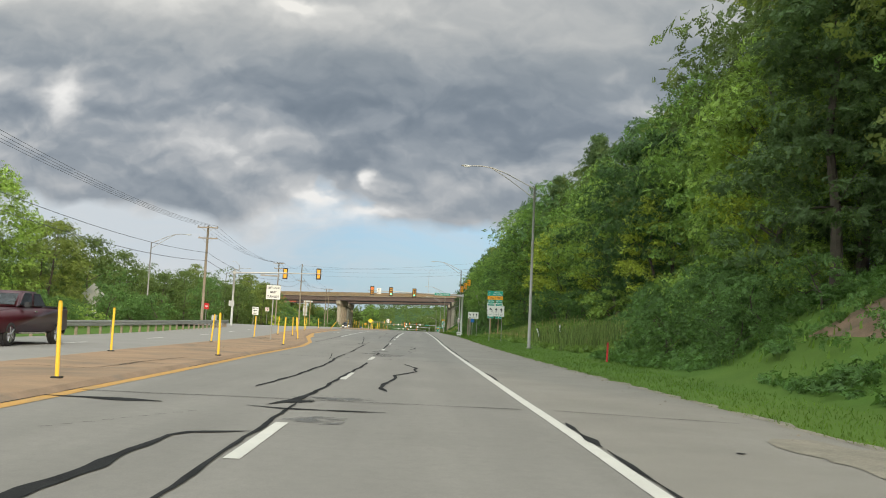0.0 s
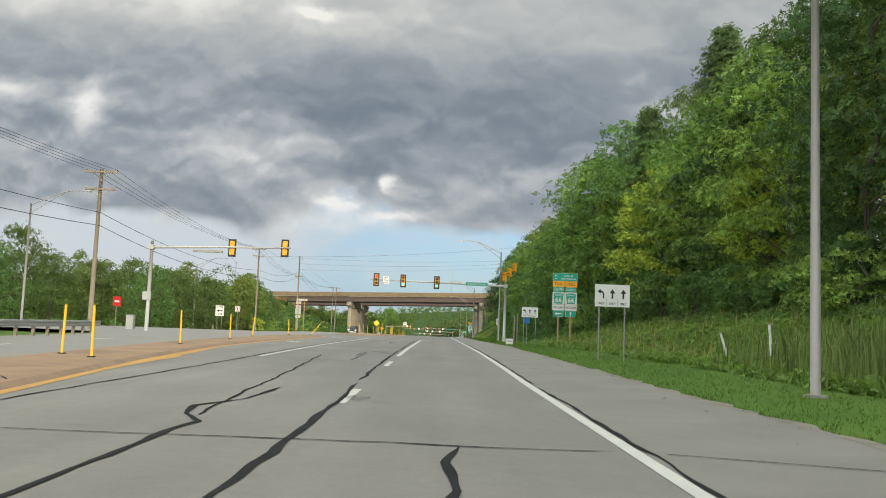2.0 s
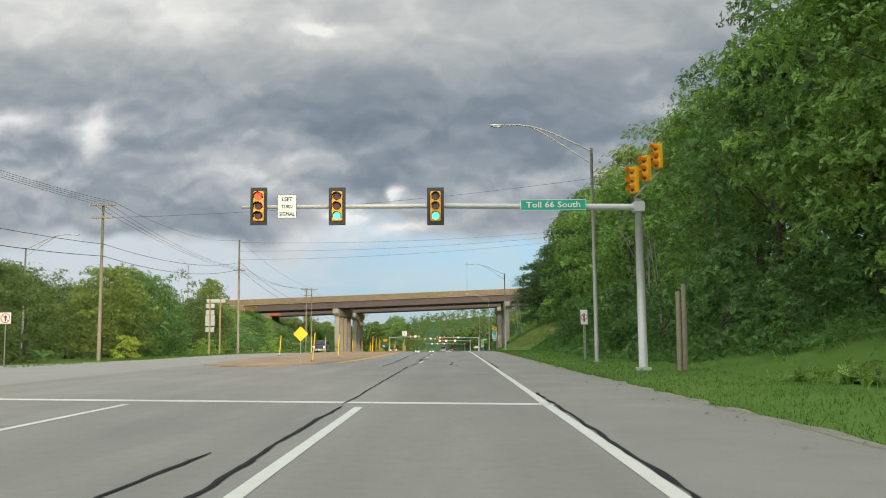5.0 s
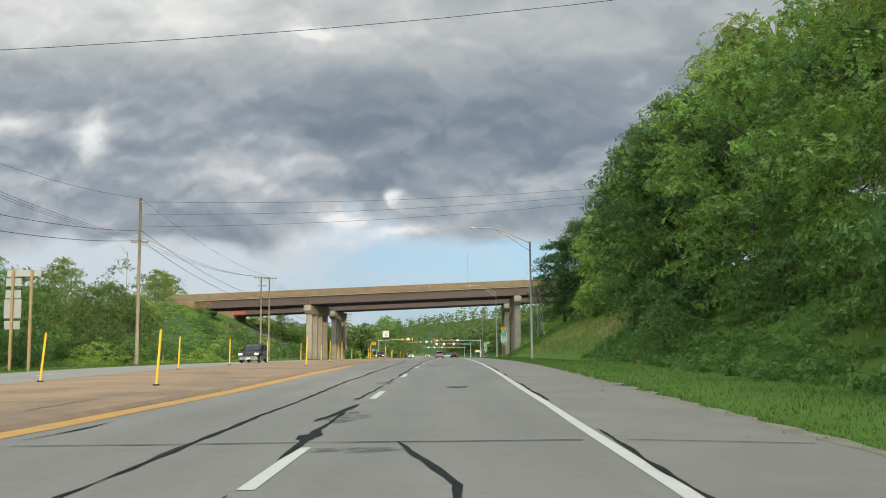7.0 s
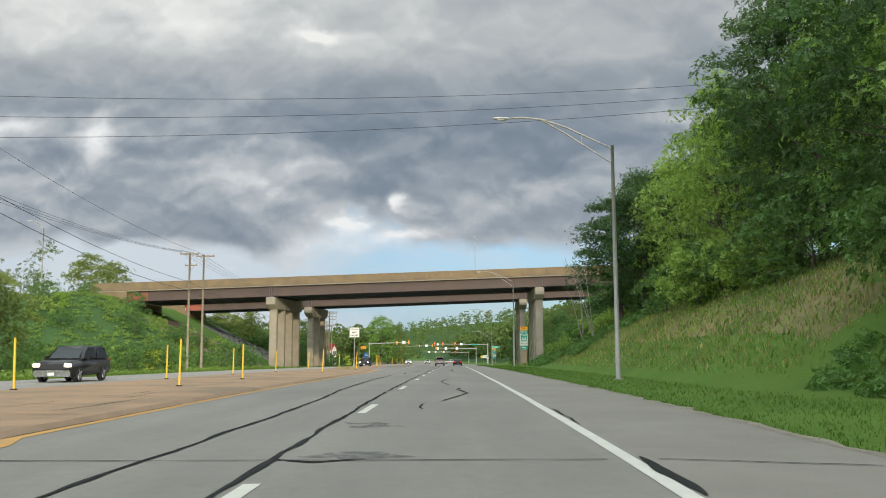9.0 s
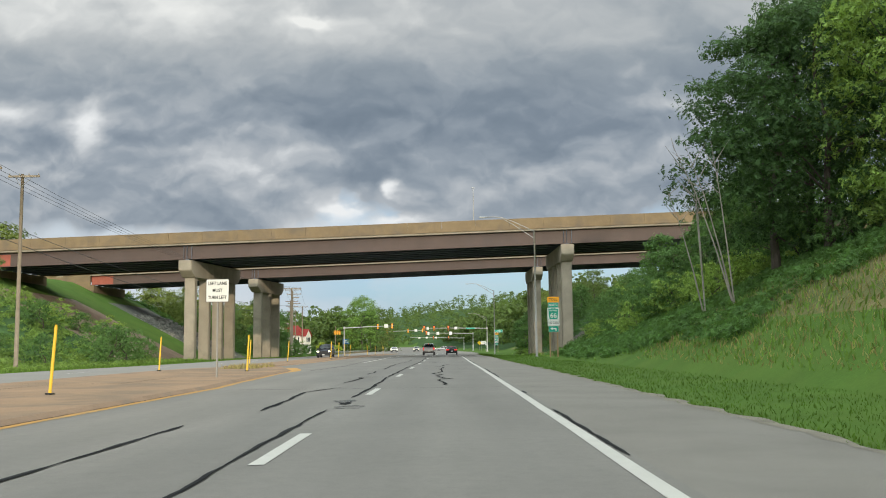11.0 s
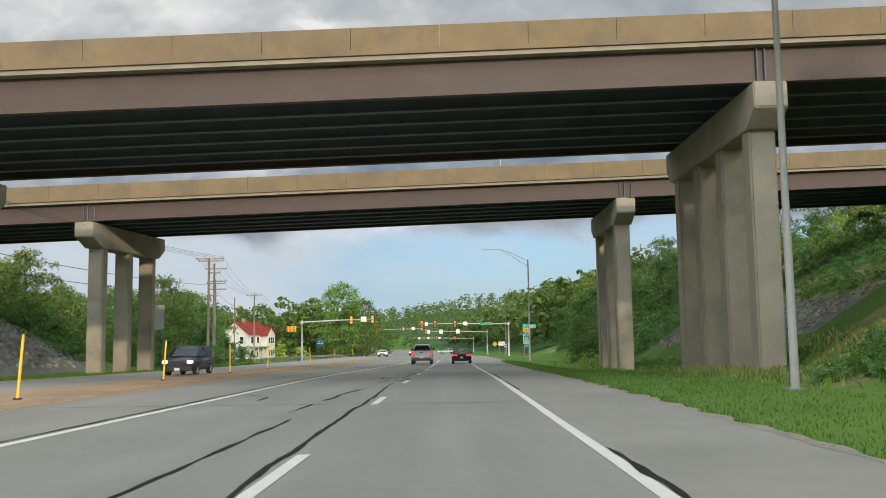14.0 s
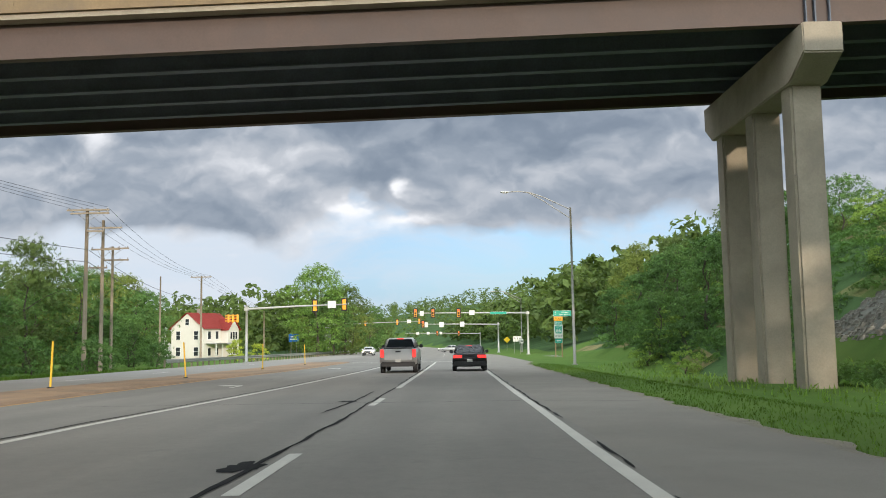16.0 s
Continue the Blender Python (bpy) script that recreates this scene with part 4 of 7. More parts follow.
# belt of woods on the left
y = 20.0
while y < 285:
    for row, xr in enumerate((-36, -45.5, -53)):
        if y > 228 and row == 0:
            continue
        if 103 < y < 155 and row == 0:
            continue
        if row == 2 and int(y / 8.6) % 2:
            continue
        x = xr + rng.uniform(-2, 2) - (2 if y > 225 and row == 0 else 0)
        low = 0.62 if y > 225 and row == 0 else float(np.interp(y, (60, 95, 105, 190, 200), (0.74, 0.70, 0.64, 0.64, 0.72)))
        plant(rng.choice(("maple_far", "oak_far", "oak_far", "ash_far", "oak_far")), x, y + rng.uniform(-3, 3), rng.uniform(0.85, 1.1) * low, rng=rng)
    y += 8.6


def ground_cover(name, seed, count, spot, size, mat, label, swell=0.35, per=16):
    """Low leafy growth that hugs the ground."""
    r = np.random.default_rng(seed)
    c = []
    while len(c) < count:
        x, yy = spot(r)
        if noise.noise(Vector((x * 0.35, yy * 0.35, seed))) > -0.22:
            c.append((x, yy, ground_z(x, yy) + swell * 0.4))
    v, f = leaf_cards(r, np.array(c), r.uniform(0.5, 1.2, count) * swell * 1.8, per, size, 0.6)
    return tagged(new(name, mesh_of(name, v, f, mat)), label, "undergrowth", kind="stuff")


def bank_foot(r):
    yy = 6 + 208 * r.random() ** 1.1
    x0 = float(np.interp(yy, (0, 47, 62, 124, 148, 214), (8.8, 9.6, 17.0, 17.0, 9.8, 9.6)))
    x = x0 + 7 * r.random() ** 1.4
    if 19 < yy < 25 and r.random() < 0.75:
        x = x0 + 0.9 * r.random()
    return x, yy


def bridge_foot(r):
    yy = 262 + 58 * r.random()
    return 10.2 + 10 * r.random(), yy


def left_foot(r):
    yy = 240 + 90 * r.random()
    return -27 - 33 * r.random(), yy


def far_foot(r):
    yy = 330 + 90 * r.random()
    return 15 + 14 * r.random() if yy > 378 else 15.2 + 2.2 * r.random(), yy


def hill_foot(r):
    yy = 338 + 100 * r.random()
    return (24 if yy < 380 else 17) + 26 * r.random() ** 1.3, yy


def abutment_foot(r):
    return -35 - 22 * r.random(), 374 + 26 * r.random()


ground_cover("bramble_cover", 56, 1500, hill_foot, 0.24, M_IVY, "dark green scrub over the hillside behind the piers", 0.55)
ground_cover("bramble_cover", 57, 800, abutment_foot, 0.22, M_IVY, "dark green scrub on the bank behind the bridges", 0.5)
ground_cover("ivy_cover", 51, 3200, bank_foot, 0.17, M_IVY, "ivy and low brambles over the foot of the bank")
ground_cover("bramble_cover", 52, 2100, bridge_foot, 0.19, M_IVY, "low green brambles on the bank before the bridges")
ground_cover("bramble_cover", 53, 4200, left_foot, 0.20, M_WEEDCOVER, "low green growth on the bank beside the opposite road")
ground_cover("bramble_cover", 54, 500, far_foot, 0.22, M_IVY, "low green growth beyond the bridges")


def meadow_foot(r):
    yy = 54 + 80 * r.random()
    return 9.4 + 11 * r.random(), yy


ground_cover("meadow_cover", 55, 2400, meadow_foot, 0.20, M_WEEDCOVER, "rank green meadow growth at the foot of the wood", 0.30)
for i in range(26):
    yy = rng.uniform(22, 100)
    plant(rng.choice(("shrub", "bush")), rng.uniform(-32, -26), yy, rng.uniform(0.6, 1.0), rng=rng)
for x, yy, sc in ((14.5, 392, 0.7), (16, 398, 0.85), (17.5, 391, 0.9), (19.5, 395, 0.85), (18, 404, 0.9), (21.5, 402, 0.8), (16.5, 408, 0.9), (23.5, 393, 0.75), (20.5, 411, 0.9), (26, 399, 0.7), (15.3, 414, 0.8)):
    plant("sapling", x, yy, sc, rng=rng)
for x, yy, sc in ((-38, 406, 0.75), (-36, 412, 0.7), (-50, 452, 0.9), (-46, 457, 0.8), (-55, 458, 0.95), (-60, 452, 0.9), (-52, 465, 0.95), (-58, 471, 1.0), (-44.5, 450, 0.72), (-66, 462, 1.0)):
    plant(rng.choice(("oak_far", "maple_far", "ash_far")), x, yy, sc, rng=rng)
for i in range(26):
    yy = rng.uniform(344, 432)
    plant(rng.choice(("bush", "bush", "shrub")) if yy < 384 else rng.choice(("bush", "shrub", "sapling")), rng.uniform(26 if yy < 380 else 19, 44), yy, rng.uniform(0.6, 1.0), rng=rng)
for i in range(14):
    plant("shrub", rng.uniform(-54, -36), rng.uniform(376, 398), rng.uniform(0.8, 1.3), rng=rng)
for i in range(16):
    plant(rng.choice(("shrub", "bush")), rng.uniform(12.5, 18), rng.uniform(384, 416), rng.uniform(0.5, 0.9), rng=rng)
for i in range(22):
    plant(rng.choice(("shrub", "shrub", "bush")), rng.uniform(16, 21.5), rng.uniform(216, 272), rng.uniform(0.9, 1.5), rng=rng)
for x, yy, sc in ((11.6, 29.5, 0.7), (10.9, 31, 0.7), (12.2, 34.5, 0.8), (11.2, 39, 0.75), (13.4, 28.6, 0.6), (10.2, 15.5, 0.6), (10.5, 28.8, 0.5)):
    plant("shrub", x, yy, sc, rng=rng)
for x, yy, sc in ((20, 150, 1.2), (19.5, 131, 1.1), (22.5, 117, 1.2), (23.5, 104, 1.25)):
    plant("dark" if yy > 145 else "oak", x, yy, sc, rng=rng)

# ---- signs ----


def plate_bm(w, h, r=0.04, t=0.006, cx=0.0, cz=0.0, y=0.0, diamond=False):
    """A thin plate with rounded corners that faces -y."""
    bm = bmesh.new()
    pts = []
    for sx, sz, a0 in ((1, 1, 0), (-1, 1, 90), (-1, -1, 180), (1, -1, 270)):
        for k in range(4):
            a = radians(a0 + 30 * k)
            px, pz = sx * (w / 2 - r) + r * math.cos(a), sz * (h / 2 - r) + r * math.sin(a)
            if diamond:
                px, pz = (px - pz) * 0.70711, (px + pz) * 0.70711
            pts.append((cx + px, cz + pz))
    return poly_bm(pts, y, t)


def poly_bm(pts, y=0.0, t=0.006):
    """A flat outline (x, z) given a thickness t behind y."""
    bm = bmesh.new()
    front = [bm.verts.new((x, y, z)) for x, z in pts]
    back = [bm.verts.new((x, y + t, z)) for x, z in pts]
    n = len(pts)
    bm.faces.new(front)
    bm.faces.new(back[::-1])
    for k in range(n):
        bm.faces.new((front[k], back[k], back[(k + 1) % n], front[(k + 1) % n]))
    bmesh.ops.recalc_face_normals(bm, faces=bm.faces[:])
    return bm


def letters(text, size, x, y, z, mat, parent, spacing=1.0, width=None, bold=0.012, name="legend"):
    """Raised sheet letters that face -y, centred at x, z."""
    cu = bpy.data.curves.new("legend", "FONT")
    cu.body, cu.size, cu.align_x, cu.align_y = text, size, "CENTER", "CENTER"
    cu.extrude, cu.space_character, cu.offset, cu.resolution_u = 0.0015, spacing, bold * size, 2
    ob = bpy.data.objects.new("legend", cu)
    me = bpy.data.meshes.new_from_object(ob)
    bpy.data.objects.remove(ob)
    me.materials.clear()
    me.materials.append(mat)
    span = max(v.co.x for v in me.vertices) - min(v.co.x for v in me.vertices)
    k = width / span if width else 1.0
    me.transform(Matrix.Translation((x, y, z)) @ Matrix.Rotation(radians(90), 4, "X") @ Matrix.Diagonal((k, 1, 1, 1)))
    return part(name, me, mat, parent)


def arrow(kind, s, x, y, z, mat, parent):
    """up, left or hooked-left arrow of height s."""
    if kind == "up":
        pts = [(-0.09, -0.5), (0.09, -0.5), (0.09, 0.05), (0.30, 0.05), (0, 0.5), (-0.30, 0.05), (-0.09, 0.05)]
    elif kind == "left":
        pts = [(-0.75, 0), (-0.2, -0.36), (-0.2, -0.12), (0.75, -0.12), (0.75, 0.12), (-0.2, 0.12), (-0.2, 0.36)]
    else:
        pts = [(0.16, -0.5), (0.30, -0.5), (0.30, 0.02), (0.18, 0.24), (-0.02, 0.30), (-0.08, 0.48), (-0.42, 0.22), (-0.06, -0.02), (-0.04, 0.13), (0.10, 0.08), (0.16, -0.04)]
    return part("arrow", poly_bm([(x + a * s, z + b * s) for a, b in pts], y, 0.003), mat, parent)


def panel(parent, name, w, h, cx, cz, mat, edge=None, y=-0.02, r=0.04, margin=0.015):
    """A sign plate; edge: colour of its border line."""
    p = part(name, plate_bm(w, h, r, 0.008, cx, cz, y), edge or mat, parent)
    if edge:
        part("field", plate_bm(w - 2 * margin, h - 2 * margin, max(0.01, r - margin), 0.006, cx, cz, y - 0.004), mat, p)
        part("back", plate_bm(w - 0.01, h - 0.01, r, 0.003, cx, cz, y + 0.009), M_SIGNBACK, p, "bare aluminium back")
    return p


def sign_thing(name, x, y, label, category="road sign", turn=0.0, group="road signs", lift=None):
    z = (ground_z(x, y) if lift is None else rz(y) + lift)
    return empty(name, (x, y, z), turn, label, category, group)


def steel_post(parent, x, h, y=0.02, s=0.03, mat=None, name="post"):
    return part(name, box(x - s, x + s, y, y + 2 * s, -0.4, h, 0.006), mat or M_GALV, parent)


def toll_assembly(x, y, top, k, columns, header, label, shift=0.0):
    """Route marker assembly on wooden posts; columns: list of (name, arrow)."""
    th = sign_thing("route_sign", x, y, label)
    th.location.z = ground_z(x, y)
    top = top - th.location.z
    n = len(columns)
    pitch = 0.86 * k
    z = top
    if header:
        h = 0.55 * k
        p = panel(th, "header_panel", 1.73 * k, h, 0, z - h / 2, M_SIGNGREEN, M_SIGNWHITE)
        for i, word in enumerate(header):
            zz = z - h * (0.32 if i == 0 else 0.70)
            letters(word, 0.19 * k, 0.22 * k, -0.032, zz, M_SIGNWHITE, p)
            arrow("up" if i == 0 else "left", (0.17 if i == 0 else 0.12) * k, -0.66 * k, -0.032, zz, M_SIGNWHITE, p)
        z -= h + 0.01
    for i, (word, way) in enumerate(columns):
        cx = (i - (n - 1) / 2) * pitch * 1.02 + shift
        zz = z
        for what, w, h in (("toll", 0.86, 0.42), ("dir", 0.72, 0.36), ("shield", 0.85, 0.85), ("cash", 0.86, 0.42), ("arrow", 0.71, 0.43)):
            w, h = w * k, h * k
            c = zz - h / 2
            if what == "toll":
                p = panel(th, "toll_panel", w, h, cx, c, M_SIGNORANGE, M_INK, margin=0.012)
                letters("TOLL", 0.27 * k, cx, -0.032, c, M_INK, p, width=0.60 * k)
            elif what == "dir":
                p = panel(th, "direction_panel", w, h, cx, c, M_SIGNGREEN, M_SIGNWHITE)
                letters(word, 0.25 * k, cx, -0.032, c, M_SIGNWHITE, p, width=0.60 * k)
            elif what == "shield":
                p = panel(th, "shield_panel", w, h, cx, c, M_SIGNWHITE, M_SIGNWHITE)
                pts = [(-0.20, 0.47), (0.20, 0.47), (0.20, 0.40), (0.44, 0.40), (0.34, -0.45), (-0.34, -0.45), (-0.44, 0.40), (-0.20, 0.40)]
                part("keystone", poly_bm([(cx + a * w * 0.96, c + b * h) for a, b in pts], -0.030, 0.003), M_SIGNGREEN, p)
                letters("66", 0.50 * k, cx, -0.034, c - 0.13 * k, M_SIGNWHITE, p, width=0.46 * k, bold=0.02)
                letters("TURNPIKE", 0.13 * k, cx, -0.034, c + 0.22 * k, M_SIGNWHITE, p, width=0.55 * k)
                letters("PA", 0.12 * k, cx, -0.034, c + 0.34 * k, M_SIGNWHITE, p)
            elif what == "cash":
                p = panel(th, "notice_panel", w, h, cx, c, M_SIGNWHITE, M_INK, margin=0.012)
                letters("NO CASH", 0.25 * k, cx, -0.032, c, M_INK, p, width=0.72 * k)
            else:
                p = panel(th, "arrow_panel", w, h, cx, c, M_SIGNGREEN, M_SIGNWHITE)
                if way == "hook":
                    pts = [(-0.24, 0.03), (-0.08, 0.13), (-0.08, 0.07), (0.20, 0.07), (0.20, -0.12), (0.12, -0.12), (0.12, -0.01), (-0.08, -0.01), (-0.08, -0.07)]
                    part("arrow", poly_bm([(cx + a * k, c + b * k) for a, b in pts], -0.032, 0.003), M_SIGNWHITE, p)
                else:
                    arrow(way, (0.30 if way == "left" else 0.34) * k, cx, -0.032, c, M_SIGNWHITE, p)
            zz -= h + 0.01
    ps = [shift - 0.34, shift + 0.34] if n == 1 else [-0.42 * k, 0.44 * k]
    for px in ps:
        gz = ground_z(x + px, y) - th.location.z
        part("post", box(px - 0.06, px + 0.06, 0.01, 0.13, gz - 0.5, top - 0.05, 0.008), M_POST, th, "timber post")
    return th


toll_assembly(10.25, 116.3, 6.74, 1.2, [("SOUTH", "left"), ("NORTH", "up")], ["Delmont", "New Stanton"], "green and amber toll route sign assembly on two timber posts")
toll_assembly(9.58, 309.7, 4.79, 1.27, [("NORTH", "hook")], None, "green and amber toll route marker on two timber posts")
toll_assembly(11.1, 421.3, 2.43, 1.1, [("SOUTH", "left")], ["Delmont", "New Stanton"], "toll route sign assembly before the far crossing", -0.45)


def lane_must_turn(x, y, size, top):
    th = sign_thing("lane_sign", x, y, "white regulatory sign on a steel post in the median", lift=0.075)
    top = top - th.location.z
    p = panel(th, "sign_panel", size, size, 0, top - size / 2, M_SIGNWHITE, M_INK, margin=0.02)
    for i, word in enumerate(("LEFT LANE", "MUST", "TURN LEFT")):
        letters(word, 0.20 * size, 0, -0.032, top - size * (0.2 + 0.3 * i), M_INK, p, width=(0.8, 0.42, 0.8)[i] * size, bold=0.02)
    steel_post(th, 0, top - 0.05, 0.0)
    return th


lane_must_turn(-9.1, 53.3, 0.90, 3.5)
lane_must_turn(-8.6, 263.4, 0.87, 3.65)


def only_sign(x, y, w, h, top, label="white three-lane turn control sign on two steel posts"):
    th = sign_thing("lane_use_sign", x, y, label)
    top = top - th.location.z
    p = panel(th, "sign_panel", w, h, 0, top - h / 2, M_SIGNWHITE, M_INK, margin=0.014)
    for i, kind in enumerate(("hook", "up", "up")):
        cx = (i - 1) * w * 0.31
        arrow(kind, h * 0.42, cx, -0.032, top - h * 0.42, M_INK, p)
        letters("ONLY", h * 0.15, cx, -0.032, top - h * 0.85, M_INK, p, width=w * 0.19)
    for i in (-1, 1):
        part("divider", box(i * w * 0.155 - 0.005, i * w * 0.155 + 0.005, -0.030, -0.026, top - h * 0.95, top - h * 0.62), M_INK, p)
        steel_post(th, i * w * 0.36, top - 0.1, 0.0, 0.025)
    return th


only_sign(7.15, 80.6, 1.55, 1.0, 3.7)
only_sign(7.5, 117.8, 1.42, 0.9, 3.81)
only_sign(10, 475, 1.4, 0.9, -0.4)


def plain_sign(name, x, y, w, h, top, label, mat=M_SIGNWHITE, lift=None, posts=(0,), rows=(), post_mat=None, bars=M_INK, turn=0.0):
    """A sign whose small writing shows as bars: rows of (height share, width share, thickness share)."""
    th = sign_thing(name, x, y, label, lift=lift, turn=turn)
    top = top - th.location.z
    p = panel(th, "sign_panel", w, h, 0, top - h / 2, mat, M_INK if mat is M_SIGNWHITE else mat, margin=0.012)
    for zs, ws, hs in rows:
        part("legend_bar", box(-w * ws / 2, w * ws / 2, -0.033, -0.030, top - h * zs - h * hs / 2, top - h * zs + h * hs / 2), bars, p)
    for px in posts:
        steel_post(th, px, top - 0.05, 0.0, 0.025, post_mat)
    return th


e = plain_sign("wayfinding_sign", -29.3, 158.2, 1.15, 1.4, 3.74, "white sign with a black arrow on two posts", posts=(-0.3, 0.3))
letters("ENTER", 0.28, 0, -0.034, 3.74 - e.location.z - 0.24, M_INK, e.children[0], width=0.9)
letters("HERE", 0.28, 0, -0.034, 3.74 - e.location.z - 1.16, M_INK, e.children[0], width=0.75)
arrow("left", 0.5, 0, -0.034, 3.74 - e.location.z - 0.7, M_INK, e.children[0])


def ring(parent, x, z, r, w, mat, y=-0.032, name="ring"):
    bm = bmesh.new()
    a = [2 * math.pi * k / 28 for k in range(28)]
    o = [bm.verts.new((x + r * math.cos(t), y, z + r * math.sin(t))) for t in a]
    i = [bm.verts.new((x + (r - w) * math.cos(t), y, z + (r - w) * math.sin(t))) for t in a]
    for k in range(28):
        bm.faces.new((o[k], o[(k + 1) % 28], i[(k + 1) % 28], i[k]))
    part(name, bm, mat, parent)
    d = (r - w / 2) * 0.70711
    part("slash", poly_bm([(x - d - w * 0.3, z + d - w * 0.3), (x - d + w * 0.3, z + d + w * 0.3), (x + d + w * 0.3, z - d + w * 0.3), (x + d - w * 0.3, z - d - w * 0.3)], y - 0.003, 0.002), mat, parent)


nt = plain_sign("no_turn_sign", -27.9, 162.3, 0.72, 0.72, 3.8, "white no-turn sign with a red ring on a post")
arrow("up", 0.40, 0, -0.030, 3.8 - nt.location.z - 0.36, M_INK, nt.children[0])
ring(nt.children[0], 0, 3.8 - nt.location.z - 0.36, 0.30, 0.05, M_SIGNRED)
pd = plain_sign("prohibition_sign", 7.67, 159.9, 0.44, 0.88, 3.52, "white prohibition sign with a red ring on twin posts", posts=(-0.03, 0.05))
part("symbol_bar", box(-0.035, 0.035, -0.031, -0.028, 3.54 - pd.location.z - 0.74, 3.54 - pd.location.z - 0.24), M_INK, pd.children[0])
ring(pd.children[0], 0, 3.54 - pd.location.z - 0.47, 0.195, 0.035, M_SIGNRED)

# diamond signs
dm = sign_thing("warning_sign", -32.3, 86.8, "bare back of a diamond warning sign on two posts")
zc = 3.1 - dm.location.z
part("sign_panel", plate_bm(1.6, 1.6, 0.06, 0.008, 0, zc, 0, True), M_SIGNBACK, dm, "bare aluminium back")
part("supplement_plate", plate_bm(0.6, 0.65, 0.03, 0.008, 0.14, zc - 1.55, 0), M_SIGNWHITE, dm)
for px in (-0.45, 0.32):
    steel_post(dm, px, zc + 0.2, 0.02, 0.03)
yd = sign_thing("warning_sign", -8.3, 155.4, "small yellow diamond sign on a post at the median nose", lift=0.075)
part("sign_panel", plate_bm(0.58, 0.58, 0.03, 0.008, 0, 1.58, 0, True), M_SIGNYELLOW, yd)
steel_post(yd, 0, 1.4, 0.012, 0.025)
yd2 = sign_thing("warning_sign", 10, 505.0, "yellow diamond warning sign beside the far road")
part("sign_panel", plate_bm(0.95, 0.95, 0.04, 0.008, 0, 2.3, 0, True), M_SIGNYELLOW, yd2)
steel_post(yd2, 0, 2.0, 0.012, 0.03)
# signs seen from behind on timber posts beside the opposite road
bs = sign_thing("route_sign", -25.3, 200.0, "grey backs of a route sign assembly on two timber posts")
zt = 6.4 - bs.location.z
for px in (-0.35, 0.75):
    part("post", box(px - 0.07, px + 0.07, -0.16, -0.02, -0.5, zt, 0.01), M_POST, bs, "timber post")
part("header_panel", plate_bm(2.0, 0.37, 0.03, 0.008, 0.25, zt - 0.18, 0), M_SIGNBACK, bs)
for zz, w, h in ((0.7, 0.92, 0.46), (1.4, 0.9, 0.48), (2.25, 1.0, 1.1), (3.2, 0.92, 0.48)):
    part("sign_panel", plate_bm(w, h, 0.03, 0.008, -0.35, zt - zz, 0), M_SIGNBACK, bs)
ne = sign_thing("entry_sign", -29.2, 120.8, "red no-entry sign on a post beside the ramp", turn=radians(58))
part("sign_panel", plate_bm(0.85, 0.85, 0.05, 0.008, 0, 2.6, 0), M_SIGNRED, ne)
part("legend_bar", box(-0.26, 0.26, -0.008, -0.002, 2.52, 2.68), M_SIGNWHITE, ne)
steel_post(ne, 0, 2.5, 0.012)
plain_sign("information_sign", -30.2, 491, 1.9, 1.5, 0.6, "blue information sign beside the far road", M_SIGNBLUE, posts=(-0.5, 0.5), rows=((0.35, 0.6, 0.12), (0.65, 0.7, 0.12)), bars=M_SIGNWHITE)
plain_sign("information_sign", -24.6, 495, 1.3, 2.6, 1.8, "back of a pale road sign beside the far road", M_SIGNBACK, posts=(-0.4, 0.4))
plain_sign("information_sign", -24.5, 529, 1.7, 2.0, 0.6, "grey back of a road sign on posts", M_SIGNBACK, posts=(-0.4, 0.4))
plain_sign("regulatory_sign", -29.5, 380, 1.0, 2.5, 4.3, "dark back of a tall road sign beside the bridge", M_SIGNBACK, posts=(-0.4, 0.4))
plain_sign("regulatory_sign", 11.2, 482, 0.7, 0.8, -0.9, "small white sign beside the far road", rows=((0.5, 0.6, 0.3),))
plain_sign("yard_sign", 5.4, 113.0, 0.6, 0.45, 1.05, "small white yard sign stuck in the verge", posts=(-0.2, 0.2), rows=((0.45, 0.7, 0.22),), bars=M_SIGNBACK)
plain_sign("regulatory_sign", 7.65, 121.5, 0.5, 0.5, 2.95, "small blue sign on a post behind the lane sign", M_SIGNBLUE)
cab = sign_thing("signal_cabinet", -28.3, 122.0, "pale grey traffic signal cabinet beside the ramp", "cabinet")
part("body", box(-0.35, 0.35, -0.25, 0.25, -0.2, 1.5, 0.03), M_GALV, cab)
part("door", box(-0.30, 0.30, -0.27, -0.252, 0.1, 1.42, 0.008), M_SIGNBACK, cab)

# ---- street lamps ----


